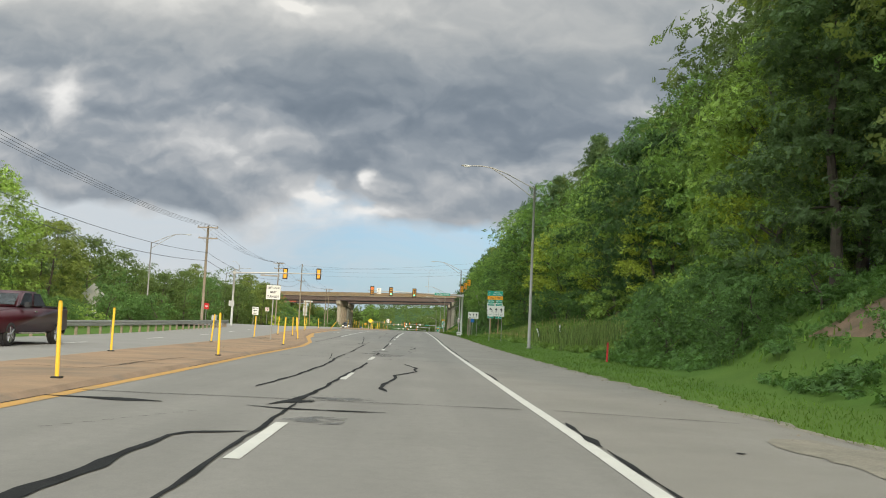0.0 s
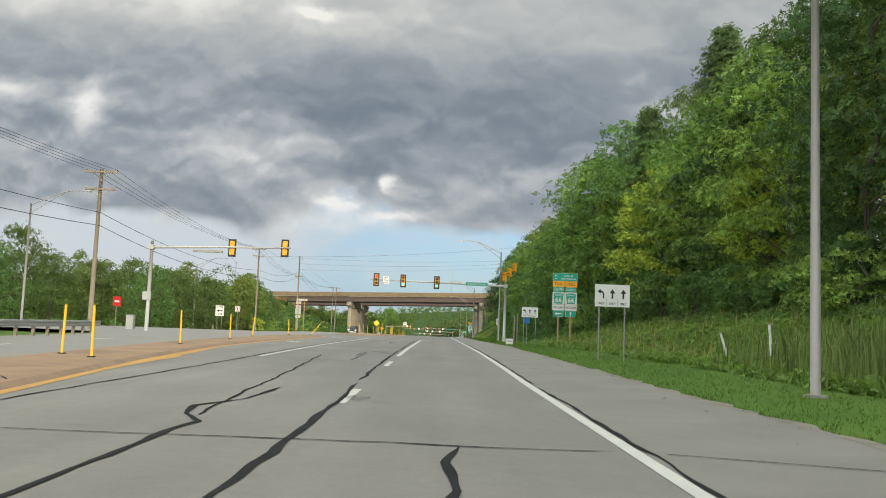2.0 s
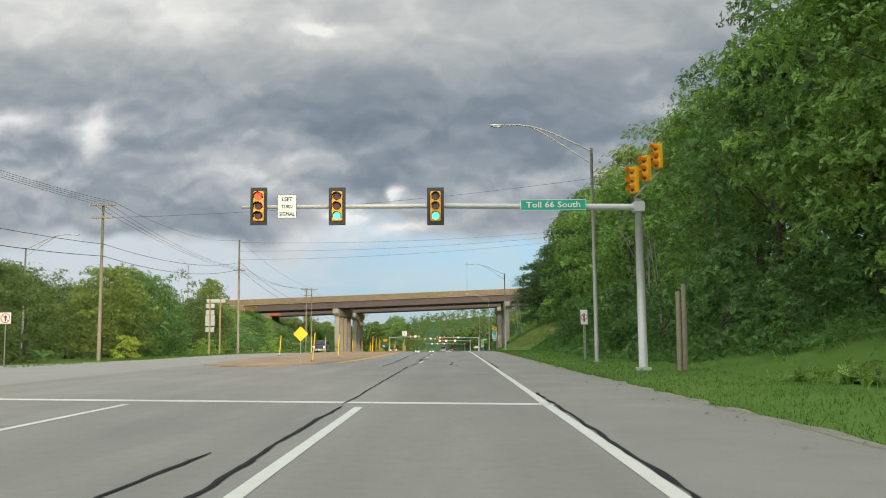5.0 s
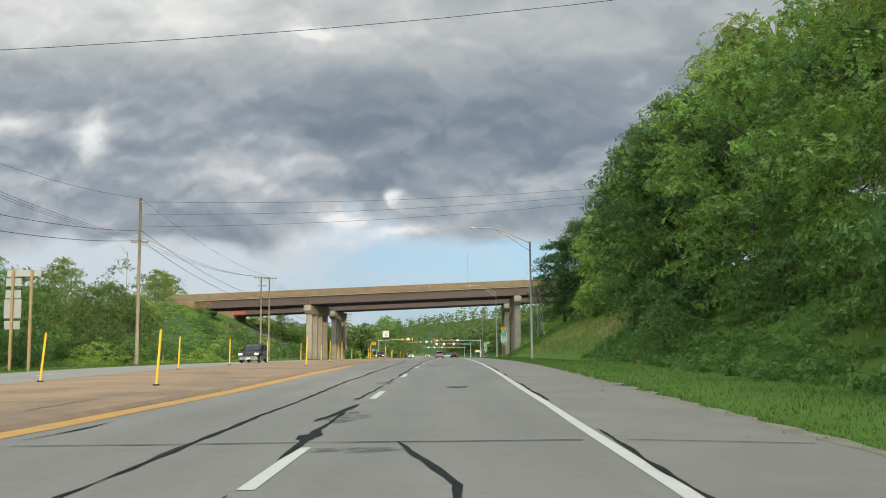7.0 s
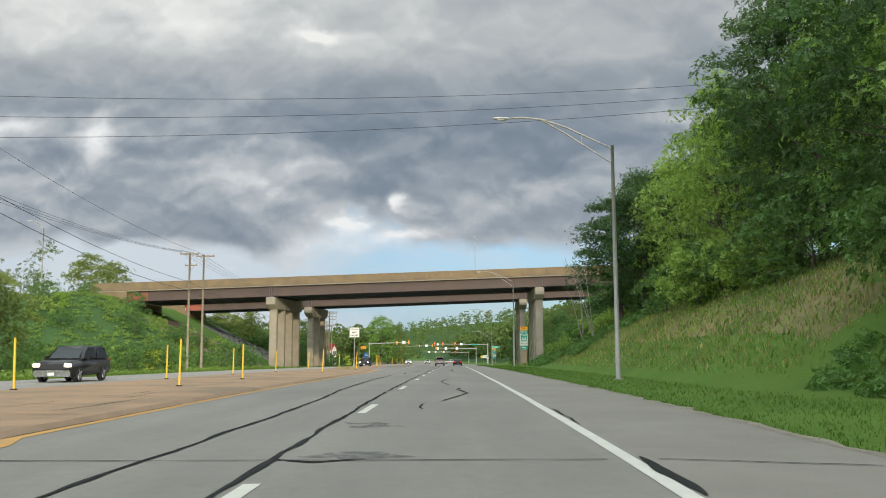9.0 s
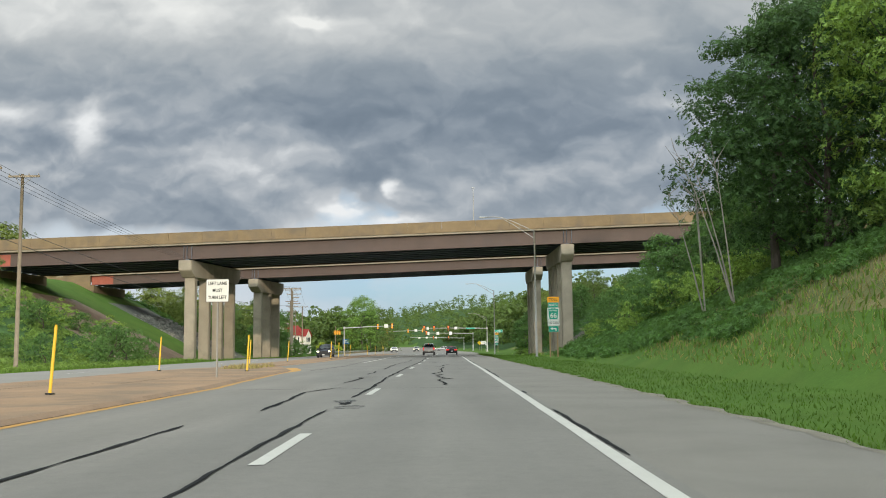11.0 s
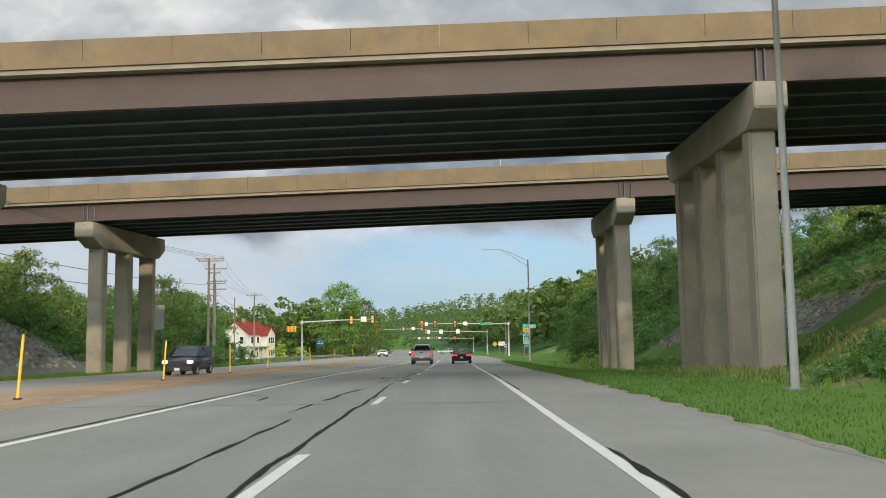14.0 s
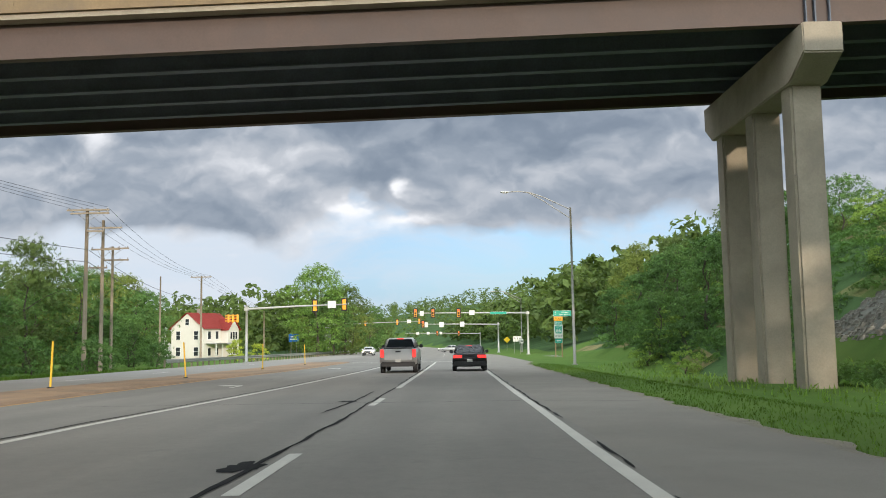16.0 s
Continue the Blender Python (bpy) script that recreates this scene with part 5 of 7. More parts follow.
def street_lamp(x, y, top, side=-1, label="galvanised steel street lamp with a long curved twin-tube arm", arm=4.6):
    z0 = ground_z(x, y)
    th = empty("street_lamp", (x, y, z0), 0, label, "street lamp", "street lamps")
    h = top - z0
    part("pole", tube([(0, 0, -0.3), (0, 0, h * 0.5), (0, 0, h)], [0.115, 0.095, 0.075], 12), M_GALV, th, smooth=True)
    part("base_plate", box(-0.2, 0.2, -0.2, 0.2, -0.05, 0.06, 0.015), M_GALV, th)
    up = [(0, h - 0.15), (0.45 * arm, h + 0.85), (0.68 * arm, h + 1.22), (0.86 * arm, h + 1.32), (arm, h + 1.30)]
    lo = [(0, h - 0.85), (0.45 * arm, h + 0.55), (0.66 * arm, h + 1.12), (0.72 * arm, h + 1.24)]
    part("arm", tube([(side * a, 0, b) for a, b in up], 0.042, 8), M_GALV, th, smooth=True)
    part("arm_brace", tube([(side * a, 0, b) for a, b in lo], 0.036, 8), M_GALV, th, smooth=True)
    part("brace_strut", tube([(side * 0.3 * arm, 0, h + 0.14), (side * 0.3 * arm, 0, h + 0.50)], 0.015, 6), M_GALV, th)
    head = bmesh.new()
    xs = [(arm - 0.05, 0.04, 0.04), (arm + 0.15, 0.10, 0.07), (arm + 0.55, 0.15, 0.075), (arm + 0.78, 0.09, 0.05)]
    tube([(side * a, 0, h + 1.29) for a, _, _ in xs], [b for _, b, _ in xs], 10, head)
    for v in head.verts:
        v.co.z = h + 1.29 + (v.co.z - h - 1.29) * 0.5
    part("lamp_head", head, M_SIGNBACK, th, "flat dark grey lamp head", True)
    part("lens", box(side * (arm + 0.40) - 0.2, side * (arm + 0.40) + 0.2, -0.10, 0.10, h + 1.195, h + 1.22, 0.01), M_SIGNWHITE, th)
    return th


for x, y, top in ((7.85, 61.7, 11.87), (7.4, 154.0, 11.92), (7.13, 227.7, 10.94), (8.6, 315.5, 11.6), (8.94, 396.4, 9.77), (11.5, 485, 6.3)):
    street_lamp(x, y, top)
street_lamp(-37.0, 119.5, 11.3, 1)
street_lamp(-43.0, 195.0, 11.5, 1)
bl = street_lamp(-68.0, 331.0, 22.0, -1, arm=2.0)

# ---- utility poles and wires ----
POLES = {}


def utility_pole(key, x, y, top, arms, r=0.16, label="weathered wooden utility pole with crossarms", lean=0.0):
    """arms: (height, half length, sideways shift) of each crossarm."""
    z0 = ground_z(x, y)
    th = empty("utility_pole", (x, y, z0), 0, label, "utility pole", "utility poles")
    h = top - z0
    part("pole", tube([(0, 0, -0.5), (lean * 0.5, 0, h * 0.5), (lean, 0, h)], [r, r * 0.85, r * 0.68], 12), M_WOODPOLE, th, smooth=True)
    tips = []
    for drop, half, shift in arms:
        za = h - drop
        a = part("crossarm", box(lean + shift - half, lean + shift + half, -0.26, -0.14, za - 0.07, za + 0.07, 0.012), M_WOODPOLE, th)
        for s in (-1, 1):
            part("brace", tube([(lean + shift + s * half * 0.55, -0.2, za - 0.05), (lean, -0.16, za - 0.75)], 0.018, 5), M_GALV, a)
        n = 4 if half > 0.9 else 3
        for k in range(n):
            px = lean + shift - half * 0.92 + 2 * half * 0.92 * k / (n - 1)
            part("insulator", tube([(px, -0.2, za + 0.07), (px, -0.2, za + 0.13), (px, -0.2, za + 0.22)], [0.03, 0.06, 0.035], 8), M_INSUL, a)
            tips.append(Vector((x + px, y - 0.2, z0 + za + 0.22)))
    POLES[key] = (tips, Vector((x + lean, y, top)), Vector((x + lean + 0.15, y, top - 3.4)))
    return th


utility_pole("O", -26.0, 26.0, 13.0, [(0.25, 1.25, 0), (1.9, 1.2, 0)])
utility_pole("A", -27.0, 109.5, 12.9, [(0.25, 1.3, 0), (1.6, 1.2, 0.1)], 0.19)
utility_pole("B", -29.0, 179.5, 13.4, [(0.15, 1.1, 0), (1.2, 0.9, 0)], 0.15)
utility_pole("C", -32.0, 238.0, 17.2, [(4.6, 0.9, 0.1)], 0.19, "tall wooden utility pole with side insulators")
for k, dz in enumerate((0.4, 1.7, 3.0)):
    part("side_bracket", box(-0.02, 0.5, -0.04, 0.04, 17.2 - dz - ground_z(-32.0, 238.0) - 0.04, 17.2 - dz - ground_z(-32.0, 238.0) + 0.04), M_INSUL, bpy.data.objects["utility_pole.003"])
utility_pole("D", -30.1, 287.0, 12.85, [(0.2, 1.1, 0), (1.5, 0.7, 0.2)], 0.15)
utility_pole("D2", -29.6, 290.8, 13.0, [(0.2, 1.1, 0.2)], 0.15)
utility_pole("E", -30.2, 400.0, 10.9, [(0.15, 1.75, 0.15), (0.42, 1.6, 0.3), (1.9, 0.7, 0.8)], 0.19)
utility_pole("E2", -30.9, 405.0, 10.6, [(0.7, 1.45, 0.3), (2.6, 1.25, 0.3), (4.2, 0.8, -0.3)], 0.18)
utility_pole("E3", -32.4, 411.0, 8.9, [(0.2, 1.3, 0.3), (1.3, 1.2, 0.4)], 0.16)
utility_pole("F", -37.7, 457.7, 9.3, [(0.2, 1.55, 0)], 0.18)
utility_pole("G", -35.0, 432.0, 7.5, [], 0.12, "slim bare wooden pole among bushes")
utility_pole("H", -46.0, 570.0, 7.0, [(0.3, 1.3, 0)], 0.17)
utility_pole("I", -30.0, 465.0, 4.2, [], 0.12, "short wooden pole beside the far crossing")


def wire(a, b, sag, r=0.012, n=14, name="overhead_wire"):
    a, b = Vector(a), Vector(b)
    pts = [a.lerp(b, k / n) - Vector((0, 0, sag * 4 * (k / n) * (1 - k / n))) for k in range(n + 1)]
    ob = part(name, tube(pts, r, 5, cap=False), M_WIRE)
    tagged(ob, "thin black overhead utility wire strung between poles", "wire", "overhead wires")
    return ob


for p, q, sag in (("O", "A", 1.2), ("A", "B", 1.0), ("B", "C", 0.9), ("C", "D", 0.8), ("D", "E", 1.6), ("E", "F", 1.0), ("F", "H", 1.6)):
    tp, tq = POLES[p][0], POLES[q][0]
    for i in range(4):
        a = tp[i] if i < len(tp) else POLES[p][1]
        b = tq[i] if i < len(tq) else POLES[q][1]
        wire(a, b, sag * (0.9 + 0.12 * i), 0.014)
    wire(POLES[p][2], POLES[q][2], sag * 1.1, 0.022)
    wire(POLES[p][2] - Vector((0, 0, 1.0)), POLES[q][2] - Vector((0, 0, 1.0)), sag * 1.2, 0.025)
# wires that cross the road
top_c = POLES["C"][1]
for k, dz in enumerate((0.4, 1.7, 3.0)):
    wire(top_c + Vector((0.4, 0, -dz)), (38, 246, 21.2 - dz * 0.4), 1.3, 0.016)
wire(POLES["B"][1] - Vector((0, 0, 1.2)), (38, 183, 20.0), 1.6, 0.013)

# ---- signals ----


def signal_head(parent, x, z, y=0.0, lit=None, back=False, s=1.0, plate=True, turn=0.0):
    """A three-section head centred at x, z; it faces -y, or shows its back."""
    f = 1 if not back else -1
    piv = empty("signal_head", (x, y, z), turn + (math.pi if back else 0.0))
    piv.parent = parent
    h = part("housing", box(-0.19 * s, 0.19 * s, -0.10, 0.12, -0.55 * s, 0.55 * s, 0.03), M_SIGNAL, piv)
    if plate:
        part("backplate", box(-0.31 * s, 0.31 * s, -0.02, 0.01, -0.70 * s, 0.70 * s, 0.01), M_SIGNALBACK, piv, "black backplate")
    for k, name in enumerate(("red", "amber", "green")):
        zz = (0.36 - 0.36 * k) * s
        mat = {"red": M_RED_ON, "green": M_GREEN_ON}.get(name) if lit == name else M_LENSOFF
        bm = tube([(0, -0.101, zz), (0, -0.115, zz)], [0.14 * s, 0.12 * s], 16)
        part("lens", bm, mat, piv)
        vis = bmesh.new()
        n = 9
        rows = []
        for yy, dr in ((-0.10, 0.0), (-0.33, 0.0)):
            rows.append([vis.verts.new((0.165 * s * math.cos(radians(-20 + 220 * i / n)), yy, zz + 0.165 * s * math.sin(radians(-20 + 220 * i / n)) - (0.02 if yy < -0.2 else 0))) for i in range(n + 1)])
        for i in range(n):
            vis.faces.new((rows[0][i], rows[0][i + 1], rows[1][i + 1], rows[1][i]))
        bmesh.ops.solidify(vis, geom=vis.faces[:], thickness=0.008)
        part("visor", vis, M_SIGNAL if not plate or back else M_SIGNALBACK, piv)
    return piv


def mast(x, y, top, reach, arm_z, heads, label, r=0.16, extra=()):
    """A signal mast at x with an arm to x + reach."""
    z0 = ground_z(x, y) if not (-22 < x < 5) else rz(y)
    th = empty("signal_mast", (x, y, z0), 0, label, "traffic signal", "signal masts")
    s = 1 if reach > 0 else -1
    part("pole", tube([(0, 0, -0.3), (0, 0, top - z0)], [r, r * 0.8], 14), M_MAST, th, smooth=True)
    part("pole_base", box(-0.26, 0.26, -0.26, 0.26, -0.1, 0.12, 0.02), M_MAST, th)
    za, zb = arm_z[0] - z0, arm_z[1] - z0
    part("mast_arm", tube([(0, 0, za), (reach * 0.5, 0, (za + zb) / 2 + 0.05), (reach, 0, zb)], [r * 0.72, r * 0.55, r * 0.36], 12), M_MAST, th, smooth=True)
    part("arm_clamp", box(-0.22, 0.22, -0.22, 0.22, za - 0.2, za + 0.2, 0.03), M_MAST, th)
    for px, lit, back in heads:
        k = (px - x) / reach
        signal_head(th, px - x, za + (zb - za) * k, -0.22 if not back else 0.22, lit, back, 1.06 if y < 200 else 1.0)
    return th, za, zb


mL, za, zb = mast(-24.4, 114.7, 7.95, 11.5, (7.42, 7.8), [(-17.8, None, True), (-13.4, None, True)], "steel signal mast whose heads face oncoming traffic")
part("luminaire_box", box(3.4, 5.9, -0.10, 0.10, za - 0.26, za - 0.05, 0.03), M_GALV, mL, "long grey cabinet under the arm")
part("notice_plate", plate_bm(0.7, 0.7, 0.03, 0.008, -0.1, 3.0, -0.2), M_SIGNBACK, mL)
mR, za, zb = mast(7.2, 142.0, 7.2, -15.5, (6.88, 7.05), [(-7.6, "red", False), (-4.54, "green", False), (-0.71, "green", False)], "steel signal mast with three heads and a green street sign", 0.18)
p = panel(mR, "turn_signal_panel", 0.74, 0.92, -6.5 - 7.2, zb - 0.02, M_SIGNWHITE, M_INK, y=-0.2, margin=0.012)
for i, word in enumerate(("LEFT", "TURN", "SIGNAL")):
    letters(word, 0.20, -6.5 - 7.2, -0.214, zb + 0.26 - 0.29 * i, M_INK, p, width=(0.40, 0.43, 0.60)[i])
p = panel(mR, "street_name_panel", 2.55, 0.43, 3.87 - 7.2, za + 0.10, M_SIGNGREEN, M_SIGNWHITE, y=-0.18, margin=0.02)
letters("Toll 66 South", 0.32, 3.87 - 7.2, -0.194, za + 0.10, M_SIGNWHITE, p, width=2.1)
for k, (dx, dz) in enumerate(((-0.1, 1.1), (0.5, 1.65), (1.1, 2.25))):
    signal_head(mR, dx, za + dz, 0.1 + 0.5 * k, None, False, 0.95, False, radians(-62))
part("head_bracket", tube([(-0.1, 0.1, za + 0.4), (0.5, 0.6, za + 1.0), (1.1, 1.1, za + 1.6)], 0.04, 8), M_GALV, mR)
m2, za, zb = mast(-22.8, 424.0, 3.6, 10.9, (3.2, 3.55), [(-15.4, None, True), (-12.2, None, True)], "far signal mast facing oncoming traffic")
p = panel(m2, "notice_panel", 0.9, 0.8, 9.3, zb, M_SIGNWHITE, M_INK, y=-0.2)
for k in range(3):
    signal_head(m2, -1.0 - 0.5 * k, za - 1.0, 0, None, False, 0.8, False, radians(-70))
m3, za, zb = mast(10.2, 455.0, 3.3, -16.6, (3.0, 3.2), [(-5.9, "red", False), (-3.4, "red", False), (0.3, "red", False)], "far signal mast with red heads over the lanes")
for px, w in ((-5.0, 0.6), (2.2, 0.8)):
    panel(m3, "notice_panel", w, 0.7, px - 10.2, zb - 0.05, M_SIGNWHITE, M_INK, y=-0.2)
panel(m3, "street_name_panel", 2.4, 0.36, 6.0 - 10.2, za + 0.05, M_SIGNGREEN, M_SIGNWHITE, y=-0.18)
m4, za, zb = mast(7.6, 490.0, 2.2, -13.8, (1.75, 2.0), [(-6.2, "red", False)], "far sign mast with lane control panels")
for px in (-5.7, -2.8, 1.0):
    panel(m4, "lane_panel", 0.85, 0.95, px - 7.6, zb - 0.1, M_SIGNWHITE, M_INK, y=-0.2)
m5, za, zb = mast(6.5, 575.0, 0.6, -21, (0.1, 0.5), [(-5.5, "red", False), (0.5, "red", False)], "distant signal mast over the road")
for px in (-9.5, -6.6, -3.0):
    panel(m5, "notice_panel", 0.8, 0.7, px - 8, zb - 0.1, M_SIGNWHITE, M_INK, y=-0.2)
m6, za, zb = mast(-28.0, 520.0, 2.9, 20.0, (2.5, 3.0), [(-20.0, None, True), (-13.0, None, True), (-8.2, None, True)], "distant signal mast facing oncoming traffic")
panel(m6, "notice_panel", 0.9, 0.8, 17.6, zb, M_SIGNWHITE, M_INK, y=-0.2)

# ---- yellow posts ----
POST = None


def delineator(x, y, tilt=(0, 0), h=1.38):
    global POST
    z = rz(y) + 0.076
    m = Matrix.Translation((x, y, z)) @ Matrix.Rotation(radians(tilt[0]), 4, "Y") @ Matrix.Rotation(radians(tilt[1]), 4, "X")
    if POST is None:
        POST = empty("delineator_post", label="yellow plastic delineator post standing in the median", category="delineator", group="median posts")
        part("tube_post", tube([(0, 0, 0), (0, 0, h * 0.97), (0, 0, h)], [0.038, 0.037, 0.026], 10), M_YPOST, POST, smooth=True)
        part("base", box(-0.09, 0.09, -0.09, 0.09, 0.0, 0.035, 0.012), M_SIGNALBACK, POST, "dark rubber base")
        POST.matrix_basis = m
        return POST
    return copy_thing(POST, m @ Matrix.Diagonal((1, 1, 1.22 if y > 150 else 1.0, 1)))


rp = random.Random(3)
NEAR_ROW = [(-6.63, 15.4), (-6.6, 28.0), (-6.8, 43.2), (-7.9, 56.8), (-9.5, 65.7), (-8.4, 160.1), (-8.9, 175.5), (-8.5, 200), (-9.9, 220), (-10.3, 231), (-9.6, 252), (-9.35, 271.6)]
FAR_ROW = [(-9.85, 27.5), (-10.45, 43.6), (-10.6, 56.0), (-10.8, 66.9), (-11.0, 78.7), (-11.8, 90.7), (-13.3, 103.6), (-13.6, 120.3), (-14.2, 179.4), (-13.9, 193.6), (-14.2, 205), (-14.3, 217), (-14.3, 232), (-14.3, 245), (-14.2, 258), (-14.3, 274.2),
           (-13.4, 290), (-13.2, 303), (-11.3, 315.4), (-12.4, 330), (-13.4, 345), (-14.5, 360.7), (-12.8, 370.8), (-13, 388), (-12.6, 402)]
for x, y in NEAR_ROW + FAR_ROW:
    delineator(x, y, (rp.uniform(-4, 5), rp.uniform(-4, 4)))
fp = delineator(-12.6, 127.0, (38, 0))
fp["label"] = "leaning yellow plastic post at the median nose"

# ---- guardrails ----


def guardrail(path, label):
    th = empty("guardrail", label=label, category="guardrail", group="guardrails")
    pts = [Vector((x, y, (ground_z(x, y) if x < -22.9 else rz(y)))) for x, y in path]
    total = sum((b - a).length for a, b in zip(pts, pts[1:]))
    prof = [(0.0, 0.40), (0.04, 0.44), (0.04, 0.49), (0.0, 0.53), (0.0, 0.58), (0.04, 0.62), (0.04, 0.68), (0.0, 0.72)]
    bm = bmesh.new()
    rows = []
    for i, p in enumerate(pts):
        d = (pts[min(i + 1, len(pts) - 1)] - pts[max(i - 1, 0)]).normalized()
        n = Vector((d.y, -d.x, 0)).normalized()
        rows.append([bm.verts.new(p + n * a + Vector((0, 0, b + 0.05))) for a, b in prof])
    for a, b in zip(rows, rows[1:]):
        for k in range(len(prof) - 1):
            bm.faces.new((a[k], b[k], b[k + 1], a[k + 1]))
    bmesh.ops.solidify(bm, geom=bm.faces[:], thickness=0.006)
    part("rail", bm, M_RAIL, th)
    post = None
    acc = 0.0
    for a, b in zip(pts, pts[1:]):
        seg = (b - a).length
        while acc < seg:
            p = a.lerp(b, acc / seg)
            if post is None:
                post = box(-0.07, 0.07, -0.06, 0.06, -0.3, 0.74, 0.01)
                o = part("rail_post", post, M_WOODPOLE, th)
                post = o.data
            else:
                o = part("rail_post", post, M_WOODPOLE, th)
            o.location = p + Vector((-0.12, 0, 0))
            acc += 1.9
        acc -= seg
    return th


guardrail([(-18.6 - 0.01 * max(0, y - 40), y) for y in range(-30, 80, 8)] + [(-19.4, 84), (-19.9, 90), (-20.6, 95)], "galvanised steel guardrail beside the opposite road")
guardrail([(-23.5, 400), (-23.7, 412), (-23.6, 430), (-23.6, 446), (-23.2, 470), (-23.2, 490), (-23.4, 520)], "galvanised steel guardrail beside the far road")

# ---- far woods and trees past the bridges ----
for i in range(26):
    yy = rng.uniform(390, 490)
    x = rng.uniform(21, 60) + (0 if yy < 415 or yy > 445 else 4)
    if yy < 428 and x < 46:
        x, yy = x + 4, yy + 44
    plant(rng.choice(("maple_far", "oak_far", "ash_far")), x, yy, rng.uniform(0.55, 0.8), rng=rng)
for x, yy, k, s in ((-25.0, 486, "oak", 1.22), (-23.0, 492, "ash", 0.9), (-21.8, 500, "oak_far", 0.85), (-21.5, 510, "maple_far", 0.75), (-20, 530, "ash_far", 0.75), (-30, 500, "maple_far", 0.6), (-20, 550, "oak_far", 0.7)):
    plant(k, x, yy, s, rng=rng)
for i in range(34):
    yy = rng.uniform(384, 478)
    x = rng.uniform(-80, -41) if yy < 425 else rng.uniform(-98, -60)
    plant(rng.choice(("maple_far", "oak_far", "maple_far", "ash_far")), x, yy, rng.uniform(0.76, 1.0), rng=rng)
for x, yy, s in ((-33.5, 388, 0.9), (-36, 396, 1.0), (-34, 413, 0.8), (-37, 417, 1.0), (-40, 430, 1.0), (-35.5, 424, 0.9), (-32.5, 417, 0.6), (-42, 442, 1.1)):
    plant("sapling", x, yy, s * 0.9, rng=rng)
for x, yy, s in ((-31, 393, 0.9), (-29.5, 399, 0.8), (-32, 407, 0.9), (-29, 414, 0.7), (-32, 421, 0.9)):
    plant("shrub", x, yy, s, rng=rng)
for x, yy, s in ((-31.0, 278, 1.0), (-28, 452, 1.0), (-33, 460, 1.1), (-31, 191, 0.9)):
    plant("yellowbush", x, yy, s, rng=rng)
for i in range(70):
    plant(rng.choice(("shrub", "shrub", "shrub", "bush")), rng.uniform(-58, -28), rng.uniform(240, 328), rng.uniform(0.6, 1.1), rng=rng)
for x, yy, s in ((-66, 345, 0.7), (-74, 376, 0.8), (-80, 396, 0.9), (-62, 391, 0.75), (-74, 305, 0.55), (-88, 345, 0.8)):
    plant("maple_far", x, yy, s, rng=rng)


def far_woods(name, seed, count, spot, mat, label, hgt=12.0, quads=190, size=0.62):
    """Distant woodland: many clumped crowns in one object."""
    r = np.random.default_rng(seed)
    cs, rs = [], []
    for _ in range(count):
        x, yy = spot(r)
        z = ground_z(x, yy)
        h = hgt * r.uniform(0.75, 1.25)
        k = 10
        u = r.random(k)
        a = r.random(k) * 2 * math.pi
        rad = 3.4 * np.sin(np.pi * (0.1 + 0.85 * u)) * r.uniform(0.5, 1.0, k)
        cs.append(np.stack([x + rad * np.cos(a), yy + rad * np.sin(a), z + h * (0.12 + 0.85 * u)], 1))
        rs.append(r.uniform(1.5, 2.5, k))
    c, rad = np.concatenate(cs), np.concatenate(rs)
    v, f = leaf_cards(r, c, rad, quads // 10, size, 0.85)
    ob = new(name, mesh_of(name, v, f, mat))
    return tagged(ob, label, "woodland", kind="stuff")


def right_spot(r):
    yy = r.uniform(455, 820)
    return bend(yy) + (r.uniform(15, 45) if r.random() < 0.45 else r.uniform(16, 150)) + 0.02 * (yy - 455), yy


def left_spot(r):
    yy = r.uniform(500, 860)
    return bend(yy) - (r.uniform(25, 60) if r.random() < 0.45 else r.uniform(27, 170)), yy


def ridge_spot(r):
    yy = r.uniform(860, 1320)
    return r.uniform(-420, 260), yy


def leftback_spot(r):
    yy = r.uniform(20, 470)
    return r.uniform(-150, -70), yy


far_woods("far_woods", 31, 560, right_spot, M_FARLEAF, "green wooded hillside beyond the crossing", 12.0, 140, 0.70)
far_woods("far_woods", 32, 500, left_spot, M_FARLEAF, "green wooded slope beyond the house", 12.0, 140, 0.70)
far_woods("far_woods", 33, 1100, ridge_spot, M_FARLEAF, "distant dark green wooded ridge", 14.0, 70, 0.72)
far_woods("far_woods", 34, 300, leftback_spot, M_OLIVE[0], "woods behind the roadside trees", 9.5, 200, 0.45)

# ---- house ----
M_SIDING = material("white_clapboard", (0.66, 0.63, 0.57), 0.75, var=0.06, scale=2, fine=20)
M_ROOFRED = material("red_roof_shingles", (0.36, 0.055, 0.045), 0.85, var=0.22, scale=2, fine=16, bump=0.4)
M_GLASSDARK = material("dark_window_glass", (0.03, 0.035, 0.04), 0.12, var=0.2)
M_TRIM = material("white_trim_paint", (0.70, 0.69, 0.66), 0.6, var=0.06)


